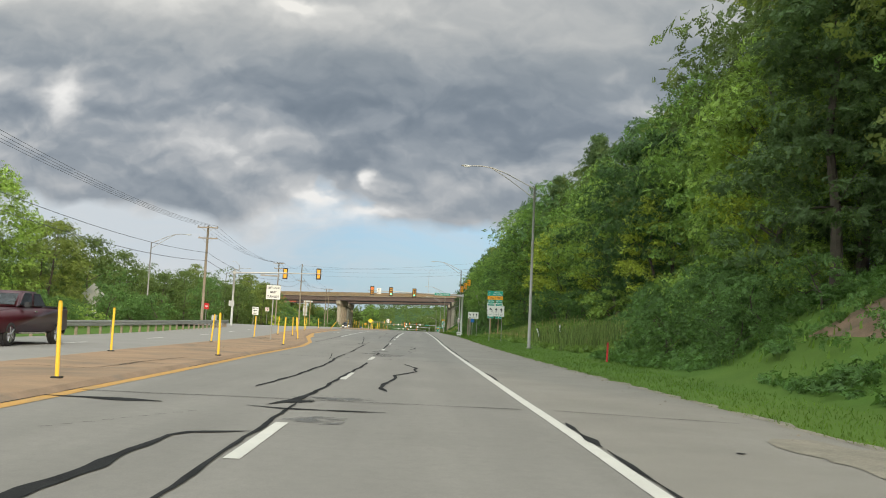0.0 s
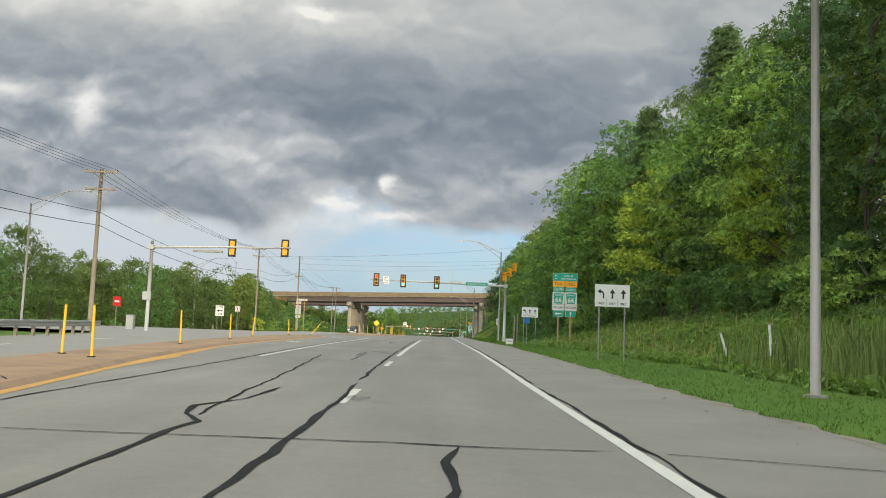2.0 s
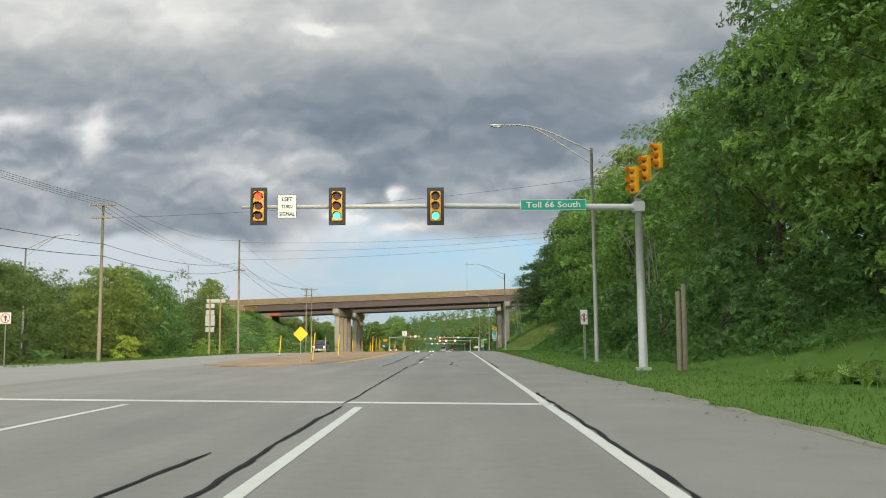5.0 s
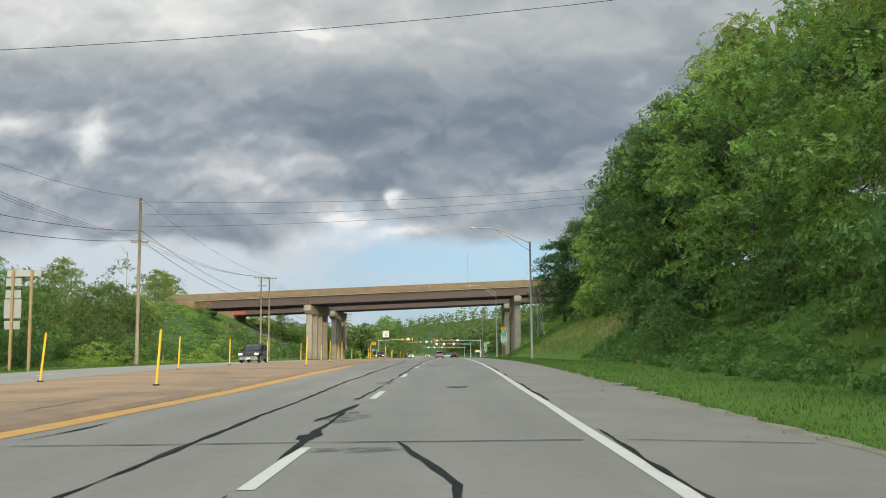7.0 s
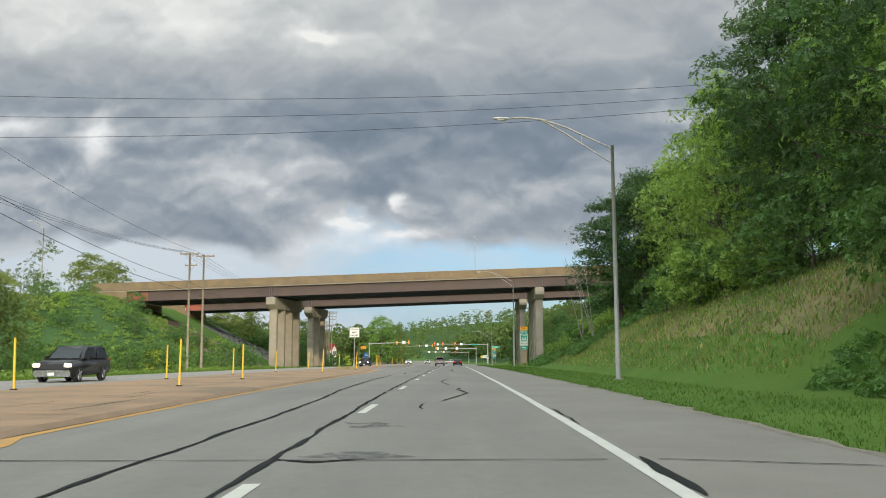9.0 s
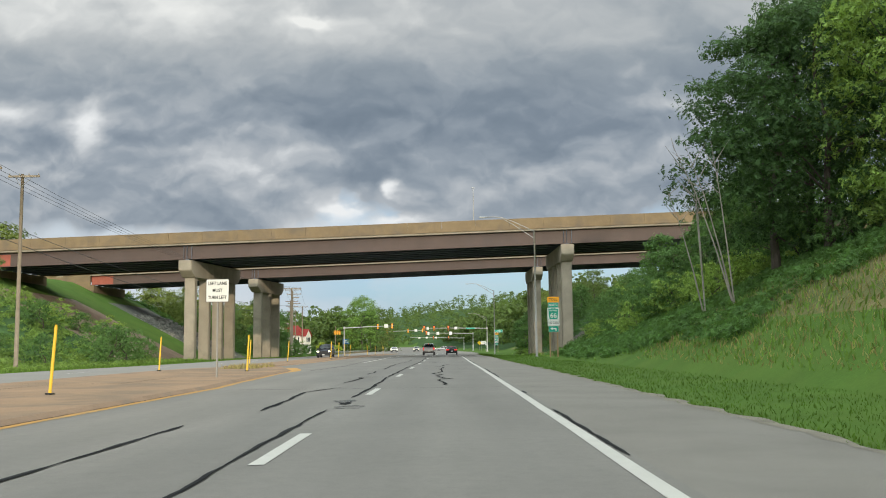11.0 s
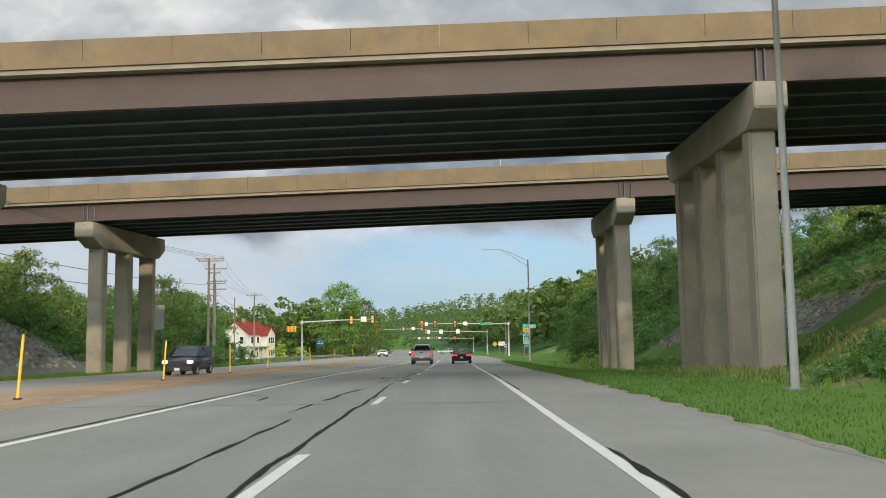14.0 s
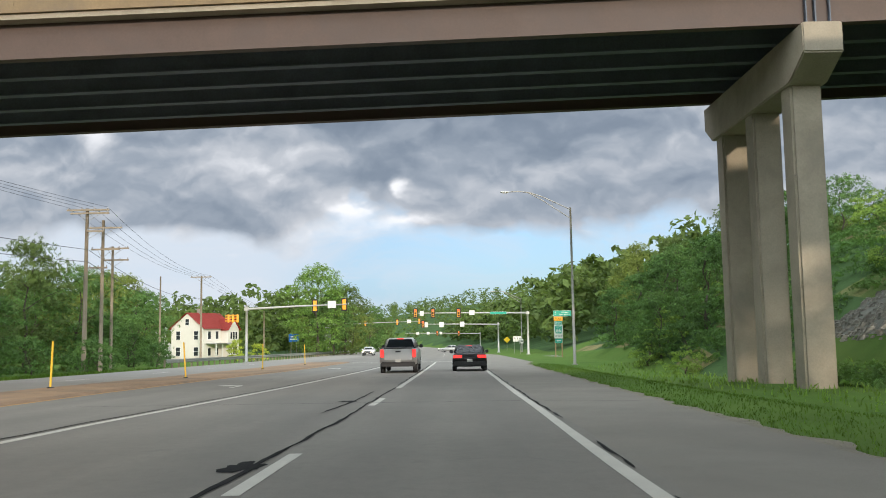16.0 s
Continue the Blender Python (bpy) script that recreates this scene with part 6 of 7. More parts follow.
def house(x, y, turn):
    z = ground_z(x, y) - 0.1
    th = empty("house", (x, y, z), radians(turn), "white two-storey clapboard house with a red gable roof and porch", "house")
    w, d, h = 7.2, 9.0, 5.6
    part("wall", box(-w / 2, w / 2, 0, d, -0.8, h), M_SIDING, th)
    pts = [(-w / 2, h), (w / 2, h), (0, h + 2.6)]
    part("gable_wall", poly_bm(pts, 0.0, d), M_SIDING, th)
    for s in (-1, 1):
        bm = bmesh.new()
        a = [(s * (w / 2 + 0.4), -0.4, h - 0.25), (s * (w / 2 + 0.4), d + 0.4, h - 0.25), (0, d + 0.4, h + 2.75), (0, -0.4, h + 2.75)]
        bm.faces.new([bm.verts.new(p) for p in a])
        bmesh.ops.solidify(bm, geom=bm.faces[:], thickness=0.18)
        part("roof", bm, M_ROOFRED, th, "red shingle roof slope")
    part("chimney", box(-0.35, 0.35, 3.0, 3.7, h + 1.8, h + 3.5, 0.03), M_CURB, th)
    # gabled side bay over two storeys, with a porch beside it
    e = w / 2
    part("side_bay", box(e + 0.004, e + 1.5, 5.2, 8.4, -0.8, 5.3), M_SIDING, th)
    bm = poly_bm([(-1.6, 5.304), (1.6, 5.304), (0, 7.1)], 0.0, 2.9)
    bm.transform(Matrix.Translation((e + 1.5, 6.8, 0)) @ Matrix.Rotation(math.pi / 2, 4, "Z"))
    part("bay_gable", bm, M_SIDING, th)
    for q in (-1, 1):
        bm = bmesh.new()
        a = [(e - 1.6, 6.8 + q * 1.95, 5.02), (e + 1.85, 6.8 + q * 1.95, 5.02), (e + 1.85, 6.8, 7.28), (e - 1.6, 6.8, 7.28)]
        bm.faces.new([bm.verts.new(p) for p in a])
        bmesh.ops.solidify(bm, geom=bm.faces[:], thickness=0.14)
        part("bay_roof", bm, M_ROOFRED, th, "red shingle bay roof")
    part("porch_roof", box(e + 0.01, e + 2.3, 0.6, 5.18, 2.6, 2.78, 0.04), M_SIGNBACK, th, "grey porch roof")
    for py in (0.8, 2.6, 4.9):
        part("porch_post", box(e + 2.1, e + 2.24, py, py + 0.14, -0.6, 2.6), M_TRIM, th)
    for py, pz in ((1.6, 4.2), (3.8, 4.2), (1.6, 1.2), (3.8, 1.2)):
        win = part("window", box(e - 0.02, e + 0.06, py - 0.5, py + 0.5, pz - 0.8, pz + 0.8), M_TRIM, th)
        part("pane", box(e + 0.061, e + 0.075, py - 0.38, py + 0.38, pz - 0.68, pz + 0.68), M_GLASSDARK, win)
    for py in (6.05, 6.8, 7.55):
        for pz in (4.1, 1.3):
            win = part("window", box(e + 1.48, e + 1.56, py - 0.34, py + 0.34, pz - 0.75, pz + 0.75), M_TRIM, th)
            part("pane", box(e + 1.561, e + 1.575, py - 0.25, py + 0.25, pz - 0.65, pz + 0.65), M_GLASSDARK, win)
    for px, pz, ww, hh in ((0.0, 6.6, 0.75, 1.1), (-2.0, 4.2, 0.85, 1.5), (2.0, 4.2, 0.85, 1.5), (-2.0, 1.3, 0.9, 1.5), (2.0, 1.3, 0.9, 1.5)):
        win = part("window", box(px - ww / 2 - 0.1, px + ww / 2 + 0.1, -0.06, 0.02, pz - hh / 2 - 0.1, pz + hh / 2 + 0.1), M_TRIM, th)
        part("pane", box(px - ww / 2, px + ww / 2, -0.075, -0.061, pz - hh / 2, pz - 0.03), M_GLASSDARK, win)
        part("pane", box(px - ww / 2, px + ww / 2, -0.075, -0.061, pz + 0.03, pz + hh / 2), M_GLASSDARK, win)
    return th


house(-48.8, 487.0, -22)
h2 = empty("house", (-64, 520, ground_z(-64, 520)), 0, "white gabled house among trees on the slope", "house")
part("wall", box(-4, 4, 0, 7, -1, 4.2), M_SIDING, h2)
part("roof", poly_bm([(-4.4, 4.2), (4.4, 4.2), (0, 6.6)], -0.3, 7.6), M_SIGNBACK, h2)
for px in (-2, 2):
    part("window", box(px - 0.5, px + 0.5, -0.05, 0.0, 1.6, 3.0), M_GLASSDARK, h2)

# ---- vehicles ----
M_TYRE = material("black_tyre_rubber", (0.02, 0.02, 0.02), 0.8, var=0.2)
M_RIM = material("alloy_rim", (0.45, 0.45, 0.46), 0.35, metal=0.8, var=0.1)
M_CHROME = material("chrome_trim", (0.6, 0.6, 0.62), 0.2, metal=0.9, var=0.05)
M_CARGLASS = material("tinted_car_glass", (0.03, 0.04, 0.045), 0.08, var=0.1, spec=0.6)
M_BLACKPLASTIC = material("black_plastic", (0.025, 0.025, 0.027), 0.55, var=0.2)
M_PLATE = material("pale_plate", (0.62, 0.62, 0.60), 0.5, var=0.05)
M_TAIL = glow("tail_light", (1.0, 0.05, 0.04), 1.0)
M_HEADON = glow("head_light", (1.0, 0.86, 0.6), 3.0)
M_TAILOFF = material("red_tail_lens", (0.35, 0.02, 0.02), 0.25, var=0.1)


def carpaint(name, c, metal=0.3):
    return material(name, c, 0.28, metal=metal, var=0.06, scale=1, fine=60, spec=0.6)


def side_extrude(pts, w, bevel=0.05, taper=0.0, top=1.0):
    """A side outline (y, z) drawn across the width; upper points lean in by taper."""
    bm = bmesh.new()
    zs = [z for _, z in pts]
    z0, z1 = min(zs), max(zs)
    rows = []
    for s in (-1, 1):
        rows.append([bm.verts.new((s * (w / 2) * (1 - taper * ((z - z0) / (z1 - z0)) ** 1.5), y, z)) for y, z in pts])
    bm.faces.new(rows[0])
    bm.faces.new(rows[1][::-1])
    n = len(pts)
    for k in range(n):
        bm.faces.new((rows[0][k], rows[0][(k + 1) % n], rows[1][(k + 1) % n], rows[1][k]))
    bmesh.ops.recalc_face_normals(bm, faces=bm.faces[:])
    if bevel:
        bmesh.ops.bevel(bm, geom=bm.edges[:], offset=bevel, segments=3, affect="EDGES", clamp_overlap=True)
    return bm


def quad_panel(corners, lift):
    """A window pane on four corners, set proud by lift and inset a little."""
    c = [Vector(p) for p in corners]
    mid = sum(c, Vector()) / 4
    n = (c[1] - c[0]).cross(c[3] - c[0]).normalized()
    bm = bmesh.new()
    vs = [bm.verts.new(p.lerp(mid, 0.17) + n * lift) for p in c]
    bm.faces.new(vs)
    bmesh.ops.solidify(bm, geom=bm.faces[:], thickness=0.006)
    return bm


def wheel(parent, x, y, r, w=0.24):
    s = 1 if x > 0 else -1
    prof = [(-w / 2, r * 0.72), (-w / 2, r * 0.93), (-w * 0.35, r), (w * 0.35, r), (w / 2, r * 0.93), (w / 2, r * 0.72)]
    bm = bmesh.new()
    n = 22
    rows = [[bm.verts.new((x + a, y + b * math.cos(t), r + b * math.sin(t))) for a, b in prof] for t in (2 * math.pi * k / n for k in range(n))]
    for k in range(n):
        for i in range(len(prof) - 1):
            bm.faces.new((rows[k][i], rows[k][i + 1], rows[(k + 1) % n][i + 1], rows[(k + 1) % n][i]))
    t = part("wheel", bm, M_TYRE, parent, "black tyre", True)
    part("rim", tube([(x - w * 0.3, y, r), (x + s * w * 0.42, y, r)] if s > 0 else [(x + w * 0.3, y, r), (x - w * 0.42, y, r)], r * 0.73, 18), M_RIM, t)
    for k in range(5):
        a = 2 * math.pi * k / 5
        part("spoke", tube([(x + s * w * 0.43, y, r), (x + s * w * 0.45, y + r * 0.66 * math.cos(a), r + r * 0.66 * math.sin(a))], 0.035, 6), M_CHROME, t)
    part("wheel_arch", tube([(x - s * 0.05, y - 0.001, r * 1.02), (x + s * 0.055, y, r * 1.02)], r * 1.17, 20), M_BLACKPLASTIC, parent)


def vehicle(name, x, y, turn, label, category, paint, L, W, belt, roof, body, cabin, wheels, r, lights, group="vehicles"):
    th = empty(name, (x, y, rz(y) + 0.01), turn, label, category, group)
    part("body", side_extrude(body, W, 0.07, 0.05), paint, th, smooth=True)
    y0, y1, y2, y3 = cabin            # rear belt, front belt, rear roof, front roof
    part("cabin", side_extrude([(y0, belt - 0.06), (y1, belt - 0.06), (y3, roof), (y2, roof)], W * 0.95, 0.10, 0.20), paint, th, smooth=True)
    wb, wt = W * 0.95 / 2, W * 0.95 / 2 * 0.80
    B = [(-wb, y0, belt), (wb, y0, belt), (wt, y2, roof - 0.03), (-wt, y2, roof - 0.03)]
    F = [(wb, y1, belt), (-wb, y1, belt), (-wt, y3, roof - 0.03), (wt, y3, roof - 0.03)]
    part("rear_window", quad_panel(B, 0.012), M_CARGLASS, th)
    part("windscreen", quad_panel(F, 0.012), M_CARGLASS, th)
    for s in (-1, 1):
        ym, yt = (y0 + y1) / 2, (y2 + y3) / 2
        for a, b, c, d in ((y0, ym, yt, y2), (ym, y1, y3, yt)):
            q = [(s * wb, a, belt), (s * wb, b, belt), (s * wt, c, roof - 0.03), (s * wt, d, roof - 0.03)]
            part("side_window", quad_panel(q if s > 0 else q[::-1], 0.014), M_CARGLASS, th)
        part("mirror", box(s * (W / 2 + 0.08) - 0.10, s * (W / 2 + 0.08) + 0.10, y1 - 0.55, y1 - 0.40, belt - 0.02, belt + 0.17, 0.03), paint if category != "pickup truck" else M_BLACKPLASTIC, th)
        part("door_handle", box(s * W / 2 - 0.02, s * W / 2 + 0.02, ym - 0.3, ym - 0.1, belt - 0.17, belt - 0.13, 0.01), M_CHROME, th)
    for wx in (-1, 1):
        for wy in wheels:
            wheel(th, wx * (W / 2 - 0.12), wy, r)
    h = L / 2
    part("rear_bumper", box(-W * 0.46, W * 0.46, -h - 0.06, -h + 0.10, r * 0.95, r * 0.95 + 0.26, 0.04), M_BLACKPLASTIC if lights["dark"] else M_CHROME, th)
    part("front_bumper", box(-W * 0.46, W * 0.46, h - 0.12, h + 0.05, r * 0.8, r * 0.8 + 0.3, 0.05), M_CHROME if not lights["dark"] else M_BLACKPLASTIC, th)
    part("grille", box(-W * 0.30, W * 0.30, h - 0.03, h + 0.035, r * 0.8 + 0.32, belt - 0.20, 0.02), M_BLACKPLASTIC, th)
    for s in (-1, 1):
        tc = W * (0.475 - lights["tw"])
        part("tail_light", box(s * tc - W * lights["tw"], s * tc + W * lights["tw"], -h - 0.02, -h + 0.14, lights["tz"][0], lights["tz"][1], 0.02), M_TAIL if lights["brake"] else M_TAILOFF, th)
        part("head_light", box(s * W * 0.39 - 0.16, s * W * 0.39 + 0.16, h - 0.12, h + 0.02, belt - 0.33, belt - 0.16, 0.03), M_HEADON if lights["head"] else M_CHROME, th)
    part("plate", box(-0.15, 0.15, -h - 0.075, -h - 0.06, lights["pz"], lights["pz"] + 0.15), M_PLATE, th)
    part("front_plate", box(-0.15, 0.15, h + 0.05, h + 0.062, r * 0.95, r * 0.95 + 0.14), M_PLATE, th)
    if lights["brake"]:
        part("brake_light", box(-0.18, 0.18, y2 - 0.04, y2 + 0.02, roof - 0.09, roof - 0.03, 0.01), M_TAIL, th)
    return th


PK_BODY = [(-2.9, 0.55), (-2.9, 1.28), (-2.88, 1.36), (-1.0, 1.36), (-0.9, 1.34), (1.35, 1.30), (2.75, 1.18), (2.9, 1.02), (2.9, 0.5), (2.3, 0.42), (-2.3, 0.48)]
SUV_BODY = [(-2.3, 0.5), (-2.32, 0.95), (-2.2, 1.08), (1.0, 1.06), (2.15, 0.96), (2.3, 0.75), (2.28, 0.38), (1.8, 0.28), (-1.9, 0.32)]
CAR_BODY = [(-2.42, 0.45), (-2.44, 0.92), (-2.3, 1.0), (-1.2, 1.0), (0.9, 0.96), (2.25, 0.84), (2.42, 0.65), (2.4, 0.35), (1.9, 0.24), (-1.9, 0.26)]
SILVER, BLACK = carpaint("silver_paint", (0.46, 0.46, 0.46), 0.3), carpaint("black_paint", (0.018, 0.018, 0.02))
MAROON, BLUE = carpaint("maroon_paint", (0.055, 0.009, 0.015)), carpaint("dark_blue_grey_paint", (0.026, 0.032, 0.052))
WHITECAR = carpaint("white_paint", (0.70, 0.70, 0.70), 0.0)


def pickup(x, y, turn, paint, label, brake, head):
    th = vehicle("pickup_truck", x, y, turn, label, "pickup truck", paint, 5.8, 2.0, 1.34, 1.90, PK_BODY, (-0.95, 1.40, -0.72, 0.60), (-1.95, 1.85), 0.40,
                 dict(dark=True, tw=0.045, tz=(0.86, 1.30), brake=brake, head=head, pz=0.62))
    part("bed_liner", box(-0.80, 0.80, -2.72, -1.10, 1.362, 1.37), M_BLACKPLASTIC, th, "black bed liner")
    for s in (-1, 1):
        part("bed_rail", box(s * 0.88 - 0.06, s * 0.88 + 0.06, -2.86, -1.02, 1.34, 1.41, 0.02), M_BLACKPLASTIC, th)
        part("running_board", box(s * 0.95 - 0.08, s * 0.95 + 0.08, -0.9, 1.2, 0.40, 0.46, 0.02), M_CHROME, th)
    part("tailgate", box(-0.74, 0.74, -2.93, -2.87, 0.74, 1.33, 0.02), paint, th)
    part("tailgate_handle", box(-0.14, 0.14, -2.945, -2.93, 1.14, 1.22, 0.01), M_BLACKPLASTIC, th)
    part("trim_strip", box(-0.76, 0.76, -2.94, -2.90, 1.33, 1.38, 0.01), M_BLACKPLASTIC, th)
    return th


pickup(-3.15, 379.3, 0.0, SILVER, "silver pickup truck with lit brake lights on the road", True, False)
vehicle("car", 0.7, 380.5, 0.0, "black coupe with lit brake lights in the lane", "car", BLACK, 4.84, 1.92, 0.98, 1.45, CAR_BODY, (-1.75, 1.05, -0.95, 0.15), (-1.45, 1.45), 0.35,
        dict(dark=True, tw=0.13, tz=(0.74, 0.92), brake=True, head=False, pz=0.55))
pickup(-14.9, 31.3, math.pi, MAROON, "dark maroon crew-cab pickup on the opposite road", False, True)
vehicle("suv", -15.9, 345.2, math.pi, "dark blue-grey compact crossover with headlights on", "car", BLUE, 4.6, 1.85, 1.05, 1.68, SUV_BODY, (-2.15, 1.15, -1.85, 0.25), (-1.4, 1.4), 0.34,
        dict(dark=True, tw=0.06, tz=(0.8, 1.05), brake=False, head=True, pz=0.7))
vehicle("suv", -18.5, 231.0, math.pi, "black compact sport utility vehicle on the opposite road", "car", BLACK, 4.6, 1.85, 1.05, 1.70, SUV_BODY, (-2.15, 1.15, -1.85, 0.25), (-1.4, 1.4), 0.35,
        dict(dark=False, tw=0.06, tz=(0.8, 1.05), brake=False, head=True, pz=0.7))
for x, y, turn, paint, label in ((-15.0, 478.0, math.pi, WHITECAR, "white sedan waiting at the far crossing"), (-9.5, 500.0, math.pi, SILVER, "silver sedan beyond the far crossing"), (-1.5, 520.0, 1.4, SILVER, "silver car turning at the far crossing")):
    vehicle("car", x, y, turn, label, "car", paint, 4.84, 1.86, 0.98, 1.45, CAR_BODY, (-1.75, 1.05, -0.95, 0.15), (-1.45, 1.45), 0.33,
            dict(dark=True, tw=0.1, tz=(0.7, 0.9), brake=False, head=True, pz=0.55))

# ---- small things beside the road ----
for x, y, h, lab in ((9.08, 41.9, 0.95, "short red plastic marker post in the grass"), (9.56, 195.9, 0.8, "short red plastic marker post in the grass")):
    mk = empty("marker_post", (x, y, ground_z(x, y)), 0, lab, "marker post", "marker posts")
    part("tube_post", tube([(0, 0, -0.2), (0.03, 0, h)], 0.05, 8), M_SIGNRED, mk)
for x, y, h, lean in ((12.6, 76.5, 1.7, -0.12), (10.9, 76, 1.3, -0.5)):
    mk = empty("vent_pipe", (x, y, ground_z(x, y)), 0, "white plastic pipe sticking out of the meadow", "pipe", "vent pipes")
    part("tube", tube([(0, 0, -0.2), (lean, 0, h)], 0.05, 10), M_TRIM, mk)
    part("cap", tube([(lean, 0, h), (lean, 0, h + 0.06)], 0.075, 10), M_GALV, mk)
for x, y, h in ((8.2, 140.5, 2.9), (8.6, 141.2, 3.2), (-31, 243, 1.1), (-28.5, 152.0, 1.0)):
    mk = empty("timber_stub", (x, y, ground_z(x, y)), 0, "weathered grey timber post standing in the verge", "post", "timber stubs")
    part("post", tube([(0, 0, -0.3), (0.02, 0, h)], [0.10, 0.085], 10), M_WOODPOLE, mk)
an = empty("antenna_mast", (4.5, 372.0, deck(2, 4.5) - 1.27), 0, "slim steel mast standing on the far bridge", "mast")
part("pole", tube([(0, 0, 0), (0, 0, 12.6)], [0.09, 0.05], 10), M_GALV, an)
part("cross_bar", box(-0.25, 0.25, -0.04, 0.04, 12.5, 12.6, 0.01), M_GALV, an)


def dead_trunk(x, y, h, lean, seed):
    """A bare pale leaning stem with a few limbs."""
    r = random.Random(seed)
    th = empty("dead_tree", (x, y, ground_z(x, y)), 0, "bare pale dead stems leaning among the trees", "tree", "dead trees")
    for k in range(3):
        dx, dy = lean + r.uniform(-1.2, 1.2), r.uniform(-0.8, 0.8)
        p = [(0, 0, -0.3), (dx * 0.3, dy * 0.3, h * 0.35), (dx * 0.62, dy * 0.6, h * 0.7), (dx, dy, h)]
        part("stem", tube(p, [0.042, 0.034, 0.022, 0.008], 7), M_PALEBARK, th)
        for i in range(4):
            f = r.uniform(0.45, 0.95)
            b = Vector(p[1]).lerp(Vector(p[3]), f)
            part("branch", tube([b, b + Vector((r.uniform(-1, 1), r.uniform(-0.5, 0.5), r.uniform(0.3, 1.2)))], [0.025, 0.006], 5), M_PALEBARK, th)
    return th


for x, y, h, lean, sd in ((12.8, 162.0, 7.0, -1.6, 1), (13.2, 167.0, 5.8, -0.9, 2), (12.9, 270.0, 7.4, -1.9, 3), (12.3, 272.5, 6.2, -1.2, 4)):
    dead_trunk(x, y, h, lean, sd)

# ---- sealed cracks in the road ----
cracks = empty("crack_sealing", label="black tar crack sealing across the worn asphalt", category="road surface", kind="structure")


def ribbon(pts, width, wobble=0.06, seed=0, step=0.35, mat=None, taper=True, vary=0.35, lift=0.010):
    """A tar line through points (x, y) with uneven edges."""
    mat = mat or M_TAR
    P = [Vector((a, b, 0)) for a, b in pts]
    out = []
    for a, b in zip(P, P[1:]):
        n = max(1, int((b - a).length / step))
        out += [a.lerp(b, k / n) for k in range(n)]
    out.append(P[-1])
    verts, faces = [], []
    m = len(out)
    for i, p in enumerate(out):
        d = (out[min(i + 1, m - 1)] - out[max(i - 1, 0)]).normalized()
        s = Vector((d.y, -d.x, 0))
        q = Vector((p.x * 1.7, p.y * 0.9, seed * 3.7))
        p = p + s * (wobble * noise.noise(q) + 0.35 * wobble * noise.noise(q * 3.3))
        w = width * (1 + vary * 1.6 * noise.noise(q * 1.3 + Vector((0, 0, 9)))) / 2
        if taper:
            w *= min(1.0, 0.15 + min(i, m - 1 - i) * step / 0.6)
        w = max(0.008, w)
        for e in (-1, 1):
            v = p + s * e * w
            verts.append((v.x, v.y, rz(v.y) + lift))
        if i:
            k = 2 * i
            faces.append((k - 2, k - 1, k + 1, k))
    return part("tar_line", mesh_of("tar_line", verts, faces, mat), mat, cracks)


rc = random.Random(8)
# seam between the lanes, in long runs
SEAM = interp((-10, 8, 14, 18, 24, 30, 40, 50, 58, 62, 72, 85, 98, 110, 125, 150, 153, 157, 167, 170, 172, 180, 190, 200, 208, 216, 240, 249, 253, 258, 265, 272, 280, 290, 300, 310, 316, 322, 334, 345, 400),
              (-2.08, -2.06, -2.12, -2.04, -1.93, -1.86, -1.92, -1.98, -2.02, -2.10, -2.20, -2.18, -2.24, -2.28, -2.30, -2.23, -2.08, -2.03, -2.08, -2.28, -2.16, -2.12, -2.10, -2.10, -2.16, -2.20, -2.22, -2.24, -2.12, -2.20, -2.26, -2.25, -2.22, -2.15, -2.08, -2.20, -2.17, -2.32, -2.27, -2.06, -2.10))
for y0, y1, w in ((-4, 14.5, 0.070), (15.2, 30.0, 0.085), (37.6, 40.2, 0.095), (46.6, 62.0, 0.085), (62.1, 84.0, 0.080), (83.8, 126.0, 0.075), (126.0, 147.0, 0.05), (146.8, 151.2, 0.105), (152.0, 157.6, 0.075),
                  (159.0, 166.5, 0.07), (169.0, 176.0, 0.06), (176.8, 180.2, 0.07), (182.0, 189.0, 0.08), (188.8, 216.0, 0.075), (216.5, 248.0, 0.065), (250.6, 264.0, 0.080), (264.0, 300.0, 0.080), (300.0, 323.0, 0.070), (322.8, 324.8, 0.06), (333.0, 360.0, 0.065), (360, 398, 0.06)):
    ribbon([(SEAM(v) + rc.uniform(-0.025, 0.025), v) for v in np.arange(y0, y1 + 0.01, min(1.6, (y1 - y0) / 2))], w, 0.05, y0, step=0.2, vary=0.5)
# seam outside the edge line, thin with swellings
for y0, y1, w in ((5.5, 9.5, 0.05), (9.6, 12.6, 0.10), (22.0, 26.0, 0.05), (34.0, 41.0, 0.05), (40.8, 62.0, 0.065), (63.0, 71.0, 0.055), (70.8, 130.0, 0.07), (146.5, 157.0, 0.075), (156.8, 163.0, 0.06), (168.0, 178.0, 0.065), (181.2, 184.5, 0.07), (187.0, 194.5, 0.08),
                  (196.0, 199.5, 0.11), (203.0, 208.0, 0.05), (240.0, 247.0, 0.06), (251.5, 254.0, 0.09), (262.0, 275.0, 0.055), (290.0, 296.0, 0.06), (300.0, 304.0, 0.07), (318.0, 327.0, 0.055), (329.0, 337.0, 0.07), (338.5, 342.0, 0.07), (345.0, 360.0, 0.05), (360.0, 395.0, 0.045)):
    ribbon([(EDGE(v) + 0.215 + rc.uniform(-0.015, 0.045), v) for v in np.arange(y0, y1 + 0.01, 1.3)], w, 0.05, y0 + 3, step=0.2, vary=0.75)
